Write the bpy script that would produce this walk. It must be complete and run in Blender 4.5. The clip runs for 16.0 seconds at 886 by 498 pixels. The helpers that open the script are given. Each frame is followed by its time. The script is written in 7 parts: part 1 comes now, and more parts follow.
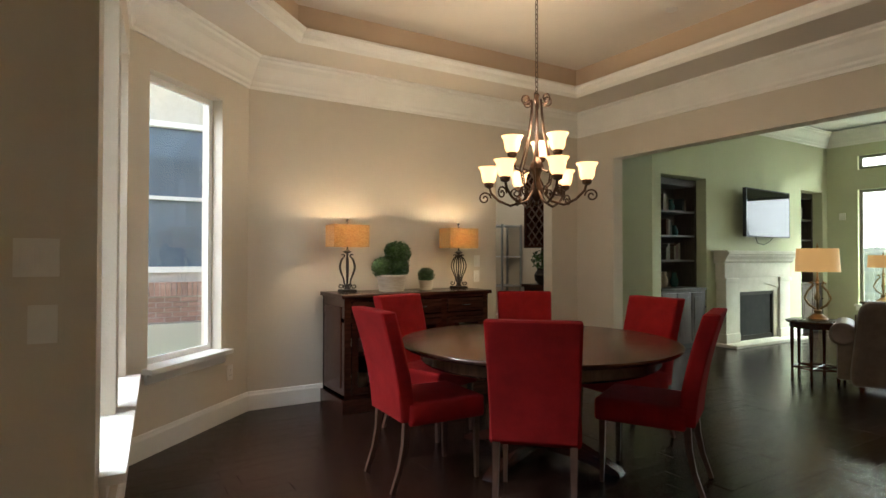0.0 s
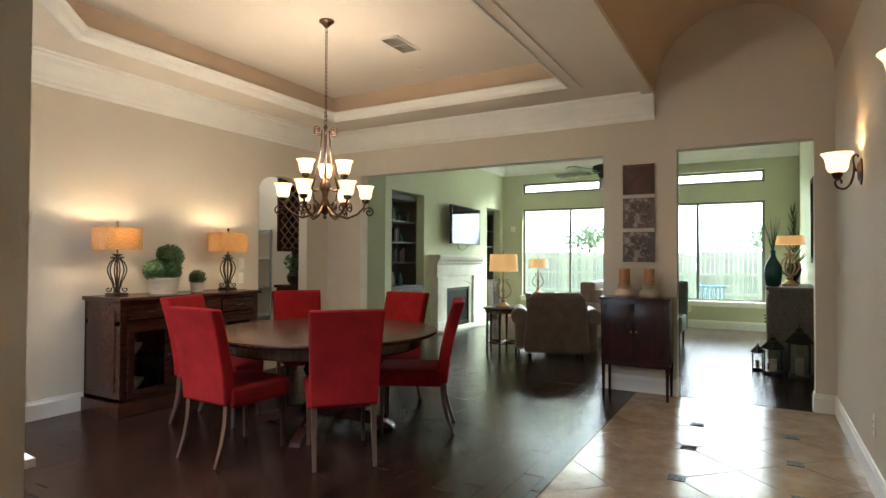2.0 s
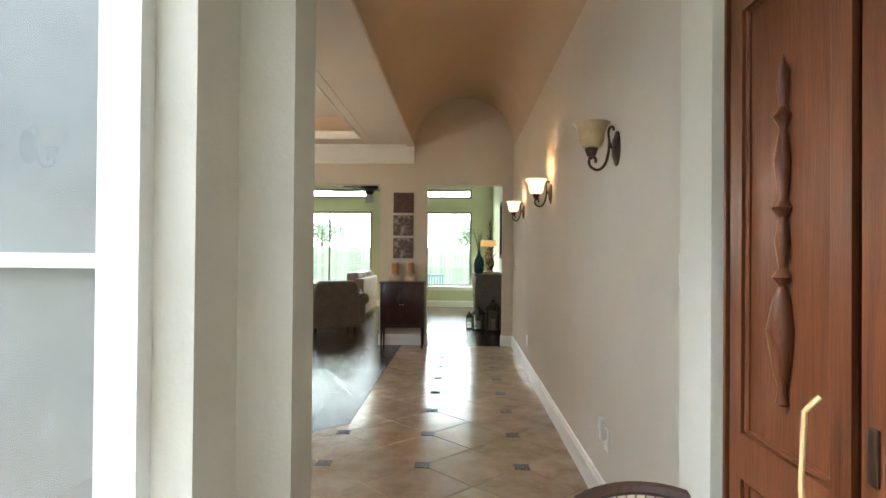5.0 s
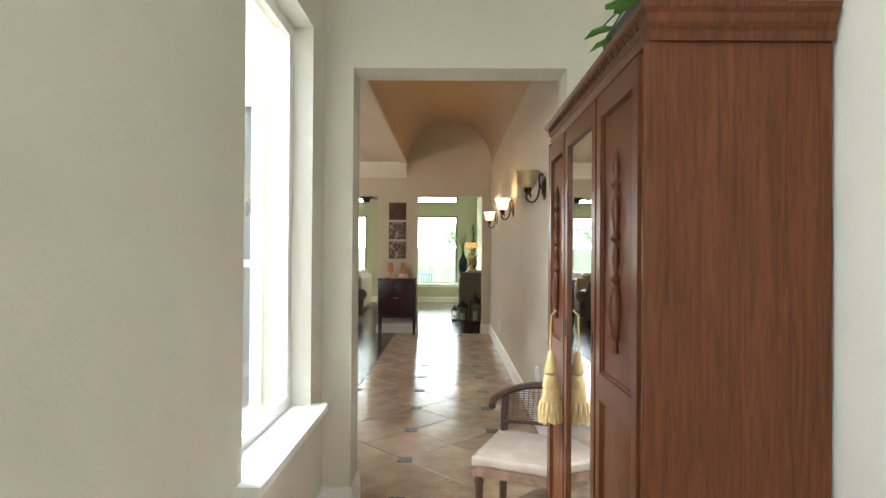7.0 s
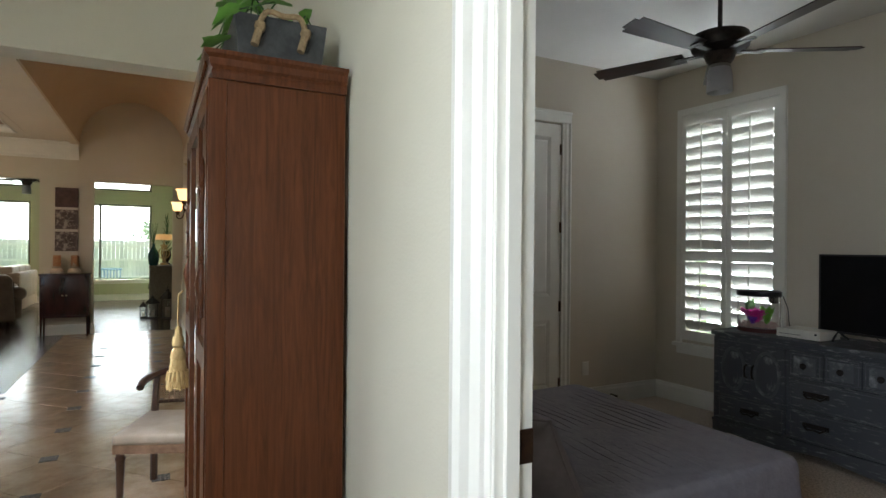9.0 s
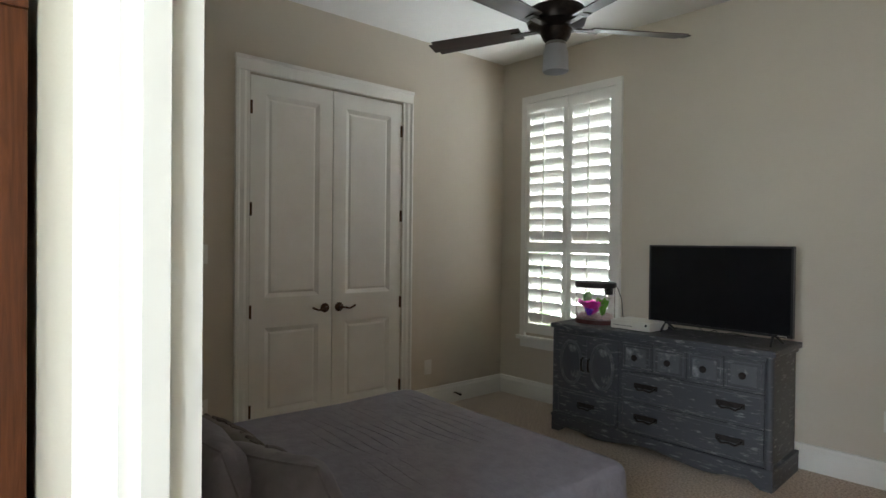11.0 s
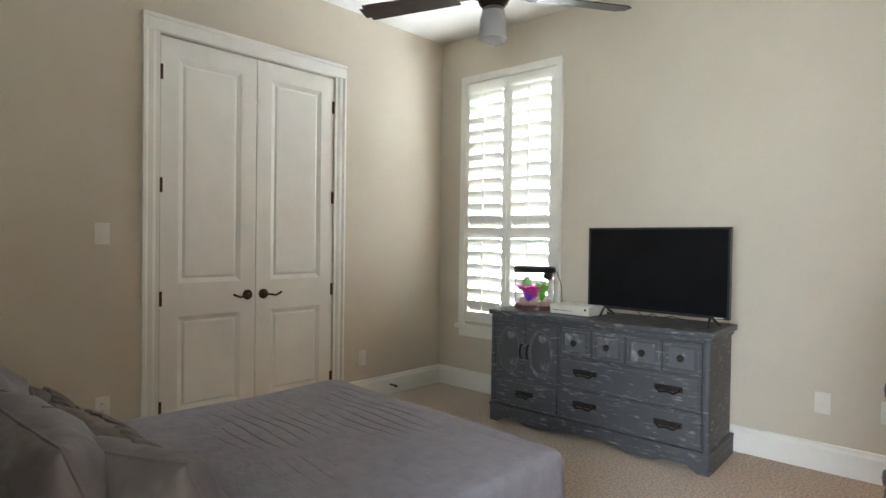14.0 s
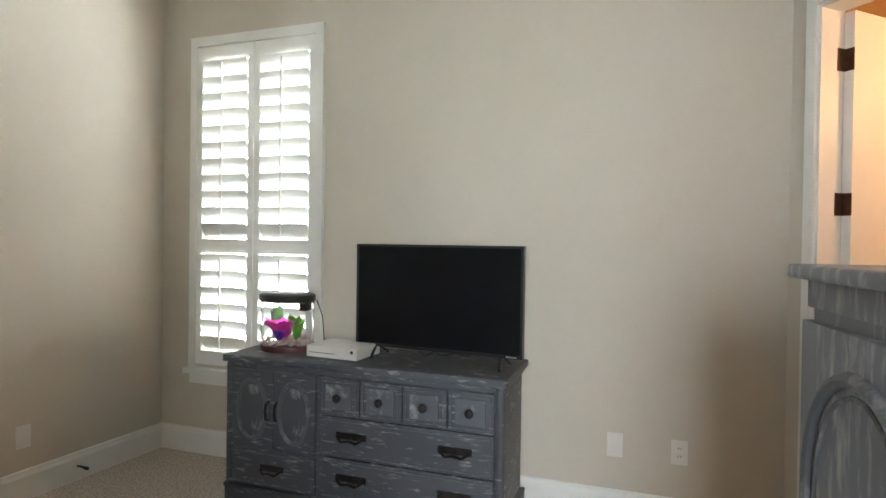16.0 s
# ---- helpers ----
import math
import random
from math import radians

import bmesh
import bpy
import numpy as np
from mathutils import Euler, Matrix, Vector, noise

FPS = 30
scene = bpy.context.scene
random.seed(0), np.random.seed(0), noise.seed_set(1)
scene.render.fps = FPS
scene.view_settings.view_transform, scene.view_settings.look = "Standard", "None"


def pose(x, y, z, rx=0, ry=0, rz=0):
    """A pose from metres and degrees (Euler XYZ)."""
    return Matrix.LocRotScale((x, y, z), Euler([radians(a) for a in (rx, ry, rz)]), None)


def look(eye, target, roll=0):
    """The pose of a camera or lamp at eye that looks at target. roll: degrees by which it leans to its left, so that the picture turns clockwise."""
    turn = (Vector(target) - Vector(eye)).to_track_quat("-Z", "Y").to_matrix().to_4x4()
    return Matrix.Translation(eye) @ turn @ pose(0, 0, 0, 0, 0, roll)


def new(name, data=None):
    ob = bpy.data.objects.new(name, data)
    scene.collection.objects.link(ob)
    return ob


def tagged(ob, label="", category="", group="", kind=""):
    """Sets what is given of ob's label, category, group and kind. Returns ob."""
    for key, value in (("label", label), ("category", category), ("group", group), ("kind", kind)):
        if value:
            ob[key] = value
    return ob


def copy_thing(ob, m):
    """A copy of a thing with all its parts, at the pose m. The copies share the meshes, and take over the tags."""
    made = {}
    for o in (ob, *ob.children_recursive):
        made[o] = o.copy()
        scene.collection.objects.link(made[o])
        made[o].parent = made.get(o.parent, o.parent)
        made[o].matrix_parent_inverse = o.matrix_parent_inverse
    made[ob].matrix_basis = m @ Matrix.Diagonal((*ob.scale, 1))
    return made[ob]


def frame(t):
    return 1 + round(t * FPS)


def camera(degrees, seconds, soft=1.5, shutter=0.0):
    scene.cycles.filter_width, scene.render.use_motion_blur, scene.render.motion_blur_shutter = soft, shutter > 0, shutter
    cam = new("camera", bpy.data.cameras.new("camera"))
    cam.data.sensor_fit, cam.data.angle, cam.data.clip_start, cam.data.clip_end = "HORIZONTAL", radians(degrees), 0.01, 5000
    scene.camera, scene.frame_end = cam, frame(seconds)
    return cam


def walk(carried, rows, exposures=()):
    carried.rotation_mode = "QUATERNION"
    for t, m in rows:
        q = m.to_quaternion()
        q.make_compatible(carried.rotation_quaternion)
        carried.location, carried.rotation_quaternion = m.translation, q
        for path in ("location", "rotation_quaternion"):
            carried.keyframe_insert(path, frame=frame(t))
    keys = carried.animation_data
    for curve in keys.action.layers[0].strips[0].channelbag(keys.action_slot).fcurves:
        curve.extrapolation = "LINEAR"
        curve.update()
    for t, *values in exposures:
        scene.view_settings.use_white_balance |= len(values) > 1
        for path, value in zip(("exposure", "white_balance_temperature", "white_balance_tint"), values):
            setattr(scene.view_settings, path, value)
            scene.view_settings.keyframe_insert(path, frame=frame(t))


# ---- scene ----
cam = camera(76.1, 16.0)
PATH = [
    (0, (0.685, -0.066, 1.304), (1.727, 1.641, 1.332), 0.1),
    (0.5, (0.534, -0.191, 1.301), (1.753, 1.394, 1.333), 0.1),
    (1, (0.261, -0.217, 1.32), (1.681, 1.191, 1.351), 0.2),
    (1.5, (-0.034, -0.265, 1.334), (1.553, 0.951, 1.363), 0.3),
    (2, (-0.34, -0.24, 1.324), (1.403, 0.739, 1.36), 0.3),
    (2.5, (-0.781, -0.191, 1.34), (1.09, 0.516, 1.37), 0.4),
    (3, (-1.139, -0.159, 1.371), (0.8, 0.327, 1.4), 0.3),
    (3.5, (-1.569, -0.14, 1.374), (0.407, 0.163, 1.405), 0.4),
    (4, (-2.095, -0.042, 1.387), (-0.101, 0.112, 1.416), 0.4),
    (4.5, (-2.495, -0.024, 1.373), (-0.497, 0.061, 1.394), 0.5),
    (7, (-4.365, -0.082, 1.413), (-2.365, -0.059, 1.427), 0.4),
    (7.5, (-4.568, -0.138, 1.409), (-2.57, -0.239, 1.423), 0.5),
    (8, (-4.755, -0.233, 1.407), (-2.79, -0.606, 1.42), 0.7),
    (8.5, (-4.866, -0.308, 1.399), (-2.979, -0.969, 1.407), 0.4),
    (9, (-4.928, -0.388, 1.386), (-3.146, -1.296, 1.387), 0.5),
    (9.5, (-4.889, -0.492, 1.394), (-3.231, -1.611, 1.381), 0.5),
    (10, (-4.819, -0.608, 1.396), (-3.261, -1.861, 1.384), 0.6),
    (12.5, (-4.605, -1.066, 1.302), (-3.087, -2.368, 1.278), 0.6),
    (13, (-4.635, -1.063, 1.28), (-3.114, -2.361, 1.249), 0.6),
    (13.5, (-4.645, -1.061, 1.254), (-3.154, -2.393, 1.226), 0.7),
    (14, (-4.584, -1.053, 1.275), (-3.189, -2.486, 1.245), 0.8),
    (14.5, (-4.5, -1.089, 1.295), (-3.27, -2.667, 1.283), 1.0),
    (15, (-4.392, -1.26, 1.347), (-3.358, -2.972, 1.33), 0.9),
    (15.5, (-4.275, -1.54, 1.375), (-3.38, -3.328, 1.356), 0.9),
    (16, (-4.161, -1.897, 1.384), (-3.407, -3.75, 1.363), 0.8),
]
walk(cam, [(t, look(eye, target, roll)) for t, eye, target, roll in PATH], [(s, e, k - 50, 8.5) for s, e, k in ((0, 0.88, 6050), (1, 1.25, 5950), (2.5, 1.33, 5720), (4.5, 1.54, 5820), (7, 1.70, 6050), (8, 1.22, 6150), (8.5, 0.9, 6150), (9, 0.85, 6150), (9.5, 0.97, 6200), (10, 1.2, 6250), (12.5, 2.28, 6220), (13, 2.62, 6200), (14, 2.70, 6200), (16, 2.6, 6200))])

# ---- world, sun, large lights ----
world = bpy.data.worlds.new("sky")
scene.world = world
world.use_nodes = True
wn = world.node_tree
sky = wn.nodes.new("ShaderNodeTexSky")
sky.sky_type = "NISHITA"
sky.sun_disc = False
sky.sun_elevation, sky.sun_rotation = radians(84), radians(157)
wn.links.new(sky.outputs[0], wn.nodes["Background"].inputs[0])
wn.nodes["Background"].inputs[1].default_value = 0.15


def sun_lamp():
    d = bpy.data.lights.new("sun", "SUN")
    d.energy, d.angle, d.color = 5.0, radians(0.6), (1.0, 0.95, 0.88)
    ob = new("sun", d)
    ob.matrix_world = look((0.6, -1.4, 16.0), (0, 0, 0))


def daylight_lamp(at, to, w, h, watts, col=(0.93, 0.97, 1.0)):
    d = bpy.data.lights.new("added_daylight", "AREA")
    d.shape, d.size, d.size_y, d.energy, d.color = "RECTANGLE", w, h, watts, col
    ob = new("added_daylight", d)
    ob.matrix_world = look(at, to)


def bulb(at, watts, col=(1.0, 0.72, 0.42), r=0.03):
    d = bpy.data.lights.new("bulb", "POINT")
    d.energy, d.color, d.shadow_soft_size = watts, col, r
    new("bulb", d).location = at


sun_lamp()
# lamps added for the sky's light, above or just outside the openings
GREEN = (0.90, 1.0, 0.80)
daylight_lamp((14.6, 3.45, 5.0), (8.5, 3.2, 0.6), 4.0, 2.5, 1150, GREEN)
daylight_lamp((14.6, 0.40, 5.0), (7.5, 0.35, 0.3), 2.6, 2.5, 800, GREEN)
daylight_lamp((-2.05, 2.6, 4.3), (-2.0, 0.0, 0.9), 2.0, 1.5, 175)
daylight_lamp((-1.4, 3.9, 4.4), (2.3, 3.3, 0.6), 2.2, 1.5, 170)
daylight_lamp((-0.35, 2.5, 2.4), (-0.9, 0.1, 0.9), 1.0, 1.2, 70)
daylight_lamp((-1.72, -5.08, 1.6), (-1.78, -4.08, 1.6), 0.85, 1.9, 28)
# lamp at an unseen opening, added to light the vestibule and bedroom
daylight_lamp((-4.95, 0.80, 1.7), (-4.93, -0.2, 1.6), 1.1, 1.7, 30)


# ---- helpers ----
def mat(name, col, rough=0.6, metal=0.0, spec=0.5):
    m = bpy.data.materials.new(name)
    m.use_nodes = True
    b = m.node_tree.nodes["Principled BSDF"]
    b.inputs["Base Color"].default_value = (*col, 1)
    b.inputs["Roughness"].default_value = rough
    b.inputs["Metallic"].default_value = metal
    b.inputs["Specular IOR Level"].default_value = spec
    return m


def vary(m, col2, scale=3.0, stretch=(1, 1, 1), detail=4.0, amount=1.0, bump=0.0, bump_scale=None, lo=0.35, hi=0.65, per_object=0.0):
    """Mottle the base colour with noise at two scales and add fine relief."""
    nt = m.node_tree
    N, L = nt.nodes, nt.links
    b = N["Principled BSDF"]
    tc = N.new("ShaderNodeTexCoord")
    mp = N.new("ShaderNodeMapping")
    mp.inputs["Scale"].default_value = stretch
    L.new(tc.outputs["Object"], mp.inputs[0])
    n1 = N.new("ShaderNodeTexNoise")
    n1.inputs["Scale"].default_value, n1.inputs["Detail"].default_value = scale, detail
    n1.inputs["Roughness"].default_value = 0.65
    L.new(mp.outputs[0], n1.inputs["Vector"])
    r = N.new("ShaderNodeMapRange")
    r.inputs["From Min"].default_value, r.inputs["From Max"].default_value = lo, hi
    r.inputs["To Max"].default_value = amount
    L.new(n1.outputs["Fac"], r.inputs["Value"])
    mix = N.new("ShaderNodeMix")
    mix.data_type = "RGBA"
    mix.inputs["A"].default_value = b.inputs["Base Color"].default_value[:]
    mix.inputs["B"].default_value = (*col2, 1)
    L.new(r.outputs[0], mix.inputs["Factor"])
    out = mix.outputs["Result"]
    if per_object:
        oi = N.new("ShaderNodeObjectInfo")
        hs = N.new("ShaderNodeHueSaturation")
        mr = N.new("ShaderNodeMapRange")
        mr.inputs["To Min"].default_value, mr.inputs["To Max"].default_value = 1 - per_object, 1 + per_object
        L.new(oi.outputs["Random"], mr.inputs["Value"])
        L.new(mr.outputs[0], hs.inputs["Value"])
        L.new(out, hs.inputs["Color"])
        out = hs.outputs[0]
    L.new(out, b.inputs["Base Color"])
    if bump:
        n2 = N.new("ShaderNodeTexNoise")
        n2.inputs["Scale"].default_value, n2.inputs["Detail"].default_value = bump_scale or scale * 8, 6
        L.new(mp.outputs[0], n2.inputs["Vector"])
        bp = N.new("ShaderNodeBump")
        bp.inputs["Strength"].default_value, bp.inputs["Distance"].default_value = bump, 0.01
        L.new(n2.outputs["Fac"], bp.inputs["Height"])
        L.new(bp.outputs[0], b.inputs["Normal"])
    return m


def glow(name, col, strength, base=(0.8, 0.7, 0.5)):
    m = mat(name, base, 0.5)
    b = m.node_tree.nodes["Principled BSDF"]
    b.inputs["Emission Color"].default_value = (*col, 1)
    b.inputs["Emission Strength"].default_value = strength
    return m


def glass(name, col=(1, 1, 1), rough=0.0):
    m = mat(name, col, rough)
    b = m.node_tree.nodes["Principled BSDF"]
    b.inputs["Transmission Weight"].default_value = 1.0
    b.inputs["IOR"].default_value = 1.45
    return m


WALL = vary(mat("wall_paint", (0.60, 0.545, 0.45), 0.75), (0.57, 0.515, 0.42), 1.3, bump=0.12, bump_scale=90)
# Beige wall paint with the lawn's green bounce light mixed into its colour.
GREENLIT = vary(mat("green_lit_beige_paint", (0.52, 0.53, 0.36), 0.75), (0.49, 0.50, 0.335), 1.3, bump=0.12, bump_scale=90)
CREAM = vary(mat("cream_paint", (0.66, 0.63, 0.53), 0.75), (0.63, 0.60, 0.50), 1.3, bump=0.12, bump_scale=90)
CEIL = vary(mat("ceiling_paint", (0.72, 0.66, 0.57), 0.8), (0.69, 0.63, 0.54), 1.5, bump=0.15, bump_scale=70)
TAN = vary(mat("tan_ceiling_paint", (0.52, 0.40, 0.28), 0.8), (0.49, 0.37, 0.26), 1.5, bump=0.15, bump_scale=70)
WHITE = vary(mat("white_trim_paint", (0.80, 0.79, 0.74), 0.4), (0.76, 0.75, 0.70), 4)
WHITE2 = vary(mat("white_ceiling_paint", (0.80, 0.79, 0.76), 0.8), (0.77, 0.76, 0.73), 2, bump=0.25, bump_scale=60)
WOODFLOOR = vary(mat("dark_plank", (0.013, 0.006, 0.0045), 0.13, spec=0.16), (0.030, 0.013, 0.008), 6, (0.6, 8, 4), bump=0.16, bump_scale=22, per_object=0.35)
TILE = vary(mat("travertine_tile", (0.47, 0.36, 0.26), 0.16), (0.33, 0.23, 0.15), 5, detail=8, bump=0.05, per_object=0.10)
INSET = vary(mat("mosaic_inset", (0.045, 0.040, 0.038), 0.5, spec=0.25), (0.20, 0.17, 0.15), 60, lo=0.52, hi=0.62, bump=0.4, bump_scale=80)
GROUT = vary(mat("grout", (0.30, 0.23, 0.16), 0.8), (0.25, 0.19, 0.13), 20)
CARPET = vary(mat("carpet", (0.66, 0.57, 0.48), 0.95), (0.40, 0.33, 0.26), 75, bump=0.9, bump_scale=220, lo=0.4, hi=0.6)
GLASS = glass("window_glass")


def bm_box(bm, x0, y0, z0, x1, y1, z1, m=None):
    v = [bm.verts.new((x, y, z)) for z in (min(z0, z1), max(z0, z1)) for y in (min(y0, y1), max(y0, y1)) for x in (min(x0, x1), max(x0, x1))]
    if m is not None:
        for q in v:
            q.co = m @ q.co
    for f in ((0, 2, 3, 1), (4, 5, 7, 6), (0, 1, 5, 4), (2, 6, 7, 3), (0, 4, 6, 2), (1, 3, 7, 5)):
        bm.faces.new([v[i] for i in f])
    return v


def boxes(*bs):
    bm = bmesh.new()
    for b in bs:
        bm_box(bm, *b)
    return bm


def rbox(x0, y0, z0, x1, y1, z1, r=0.006, seg=2):
    bm = boxes((x0, y0, z0, x1, y1, z1))
    bmesh.ops.bevel(bm, geom=bm.edges[:], offset=r, segments=seg, affect="EDGES", profile=0.7)
    return bm


def lathe(profile, n=20, at=(0, 0, 0)):
    """Turned shape from (radius, height) pairs."""
    bm = bmesh.new()
    rings = []
    for r, z in profile:
        if r < 1e-5:
            rings.append([bm.verts.new((at[0], at[1], at[2] + z))])
        else:
            rings.append([bm.verts.new((at[0] + r * math.cos(2 * math.pi * k / n), at[1] + r * math.sin(2 * math.pi * k / n), at[2] + z)) for k in range(n)])
    for a, b in zip(rings, rings[1:]):
        for k in range(n):
            j = (k + 1) % n
            if len(a) == 1 and len(b) > 1:
                bm.faces.new((a[0], b[j], b[k]))
            elif len(b) == 1 and len(a) > 1:
                bm.faces.new((a[k], a[j], b[0]))
            elif len(a) > 1:
                bm.faces.new((a[k], a[j], b[j], b[k]))
    for e in (rings[0], rings[-1]):
        if len(e) > 1:
            bm.faces.new(e)
    return bm


def tube(pts, r, n=8, bm=None, taper=None):
    """Round bar along points."""
    bm = bm or bmesh.new()
    P = [Vector(p) for p in pts]
    rings = []
    side = None
    for i, p in enumerate(P):
        t = (P[min(i + 1, len(P) - 1)] - P[max(i - 1, 0)]).normalized()
        if side is None:
            side = t.orthogonal().normalized()
        side = (side - t * side.dot(t)).normalized()
        up = t.cross(side)
        rr = r if taper is None else r * (1 + (taper - 1) * i / (len(P) - 1))
        rings.append([bm.verts.new(p + rr * (math.cos(2 * math.pi * k / n) * side + math.sin(2 * math.pi * k / n) * up)) for k in range(n)])
    for a, b in zip(rings, rings[1:]):
        for k in range(n):
            bm.faces.new((a[k], a[(k + 1) % n], b[(k + 1) % n], b[k]))
    bm.faces.new(rings[0][::-1])
    bm.faces.new(rings[-1])
    return bm


def curve(pts, k=5):
    """Points of a smooth line through the given ones."""
    P = [Vector(p) for p in pts]
    P = [2 * P[0] - P[1], *P, 2 * P[-1] - P[-2]]
    out = []
    for a, b, c, d in zip(P, P[1:], P[2:], P[3:]):
        for q in range(k):
            u = q / k
            out.append(0.5 * (2 * b + (c - a) * u + (2 * a - 5 * b + 4 * c - d) * u * u + (3 * b - a - 3 * c + d) * u ** 3))
    return out + [P[-2]]


def prism(poly, z0, z1, bm=None):
    """Upright prism on a plan polygon."""
    bm = bm or bmesh.new()
    a = [bm.verts.new((x, y, z0)) for x, y in poly]
    b = [bm.verts.new((x, y, z1)) for x, y in poly]
    n = len(poly)
    bm.faces.new(a[::-1])
    bm.faces.new(b)
    for k in range(n):
        bm.faces.new((a[k], a[(k + 1) % n], b[(k + 1) % n], b[k]))
    return bm


def sweep(profile, path, closed=False, bm=None, up=1):
    """A moulding: profile of (out, z) carried along a plan path of (x, y); out is to the left of travel."""
    bm = bm or bmesh.new()
    P = [Vector((x, y, 0)) for x, y in path]
    n = len(P)
    rings = []
    for i, p in enumerate(P):
        a = (p - P[i - 1]).normalized() if (closed or i) else None
        b = (P[(i + 1) % n] - p).normalized() if (closed or i < n - 1) else None
        a = a or b
        b = b or a
        na, nb = Vector((-a.y, a.x, 0)), Vector((-b.y, b.x, 0))
        m = (na + nb)
        m = m / max(0.3, m.length_squared / 2)
        rings.append([bm.verts.new((p.x + m.x * o, p.y + m.y * o, z)) for o, z in profile])
    pairs = list(zip(rings, rings[1:])) + ([(rings[-1], rings[0])] if closed else [])
    k = len(profile)
    for a, b in pairs:
        for j in range(k):
            bm.faces.new((a[j], b[j], b[(j + 1) % k], a[(j + 1) % k]))
    if not closed:
        bm.faces.new(rings[0])
        bm.faces.new(rings[-1][::-1])
    return bm


def mesh_of(name, bm, material, smooth=False):
    bmesh.ops.recalc_face_normals(bm, faces=bm.faces[:])
    me = bpy.data.meshes.new(name)
    bm.to_mesh(me)
    bm.free()
    me.materials.append(material)
    if smooth:
        me.shade_smooth()
        me.set_sharp_from_angle(angle=radians(40))
    return me


def part(name, bm, material, parent, label="", smooth=True, m=None):
    ob = new(name, mesh_of(name, bm, material, smooth))
    ob.parent = parent
    if m is not None:
        ob.matrix_local = m
    if label:
        ob["label"] = label
    return ob


def thing(name, at, label, category, group="", rz=0):
    ob = new(name)
    ob.empty_display_size = 0.1
    ob.matrix_world = pose(*at, 0, 0, rz)
    return tagged(ob, label, category, group)


def structure(name, bm, material, label="", smooth=False):
    return tagged(new(name, mesh_of(name, bm, material, smooth)), label, kind="structure")


def wall_x(bm, x0, x1, ya, yb, zb, zt, holes=()):
    """Wall slab between x0 and x1 (its faces), along y from ya to yb, with holes (y0, y1, z0, z1)."""
    ys = sorted({ya, yb, *[h[0] for h in holes], *[h[1] for h in holes]})
    for a, b in zip(ys, ys[1:]):
        hs = sorted([h for h in holes if h[0] <= a and h[1] >= b], key=lambda h: h[2])
        z = zb
        for h in hs:
            if h[2] > z + 1e-4:
                bm_box(bm, x0, a, z, x1, b, h[2])
            z = h[3]
        if zt > z + 1e-4:
            bm_box(bm, x0, a, z, x1, b, zt)


def wall_y(bm, y0, y1, xa, xb, zb, zt, holes=()):
    xs = sorted({xa, xb, *[h[0] for h in holes], *[h[1] for h in holes]})
    for a, b in zip(xs, xs[1:]):
        hs = sorted([h for h in holes if h[0] <= a and h[1] >= b], key=lambda h: h[2])
        z = zb
        for h in hs:
            if h[2] > z + 1e-4:
                bm_box(bm, a, y0, z, b, y1, h[2])
            z = h[3]
        if zt > z + 1e-4:
            bm_box(bm, a, y0, z, b, y1, zt)


def wall_slant(bm, p, q, thick, zb, zt, holes=()):
    """Wall from p to q whose face is the line p-q and whose body lies to the right of travel; holes (s0, s1, z0, z1)."""
    d = Vector((q[0] - p[0], q[1] - p[1], 0))
    m = Matrix.Translation((p[0], p[1], 0)) @ Matrix.Rotation(math.atan2(d.y, d.x), 4, "Z")
    tmp = bmesh.new()
    wall_y(tmp, -thick, 0, 0, d.length, zb, zt, holes)
    tmp.transform(m)
    me = bpy.data.meshes.new("tmp")
    tmp.to_mesh(me)
    bm.from_mesh(me)
    tmp.free()
    bpy.data.meshes.remove(me)
    return m


# ---- the plan ----
H_R = -0.81       # hall wall with the sconces
END = 5.62        # wall at the end of the hall and dining room
SOFF = 2.995      # lower dining ceiling
TRAY = 3.28
BACK = 4.905      # dining back wall
EDGE = 0.68       # soffit edge beside the vault
VO0, VO1 = -1.335, -1.115   # wall with the opening between vestibule and hall
E = (0.684, 2.013)
K2 = (0.845, 3.975)
K1 = (1.775, BACK)
KC = (END, BACK)
BKM = Matrix.Translation((K1[0], K1[1], 0))   # along the back wall
LIV_X, LIV_Y, LIV_Z = 11.85, 5.00, 3.54
STUB = (-0.646, 0.698)   # corner of the wall between the front door and the opening
VW = 0.595        # vestibule window wall
VR = -0.99        # vestibule wall with the wardrobe and the bedroom door
BR = -1.072       # bedroom face of that wall
CLOS = -1.01      # closet wall
BWIN = -4.69      # bedroom window wall
BCEIL = 3.03
BWM = Matrix.Translation((CLOS, BWIN, 0)) @ Matrix.Rotation(radians(3.2), 4, "Z") @ Matrix.Translation((-CLOS, -BWIN, 0))   # the window wall is a little out of square
WX = -5.35        # bedroom west wall
C1 = (-4.65, -4.893)   # the cut corner with the bathroom door runs from C2 to C1
C2 = (WX, -4.193)

# floors: structural slabs under the laid pieces
structure("floor_base", boxes((-6.4, -6.0, -0.20, 13.0, 7.6, -0.014)), GROUT, "concrete slab under the floors")
bm = bmesh.new()
prism([(WX - 0.05, BR + 0.03), (WX - 0.05, -4.25), (-4.66, -4.94), (CLOS, -4.75), (CLOS, BR + 0.03)], -0.012, 0.0, bm)
structure("floor_bedroom", bm, CARPET, "beige cut-pile bedroom carpet")

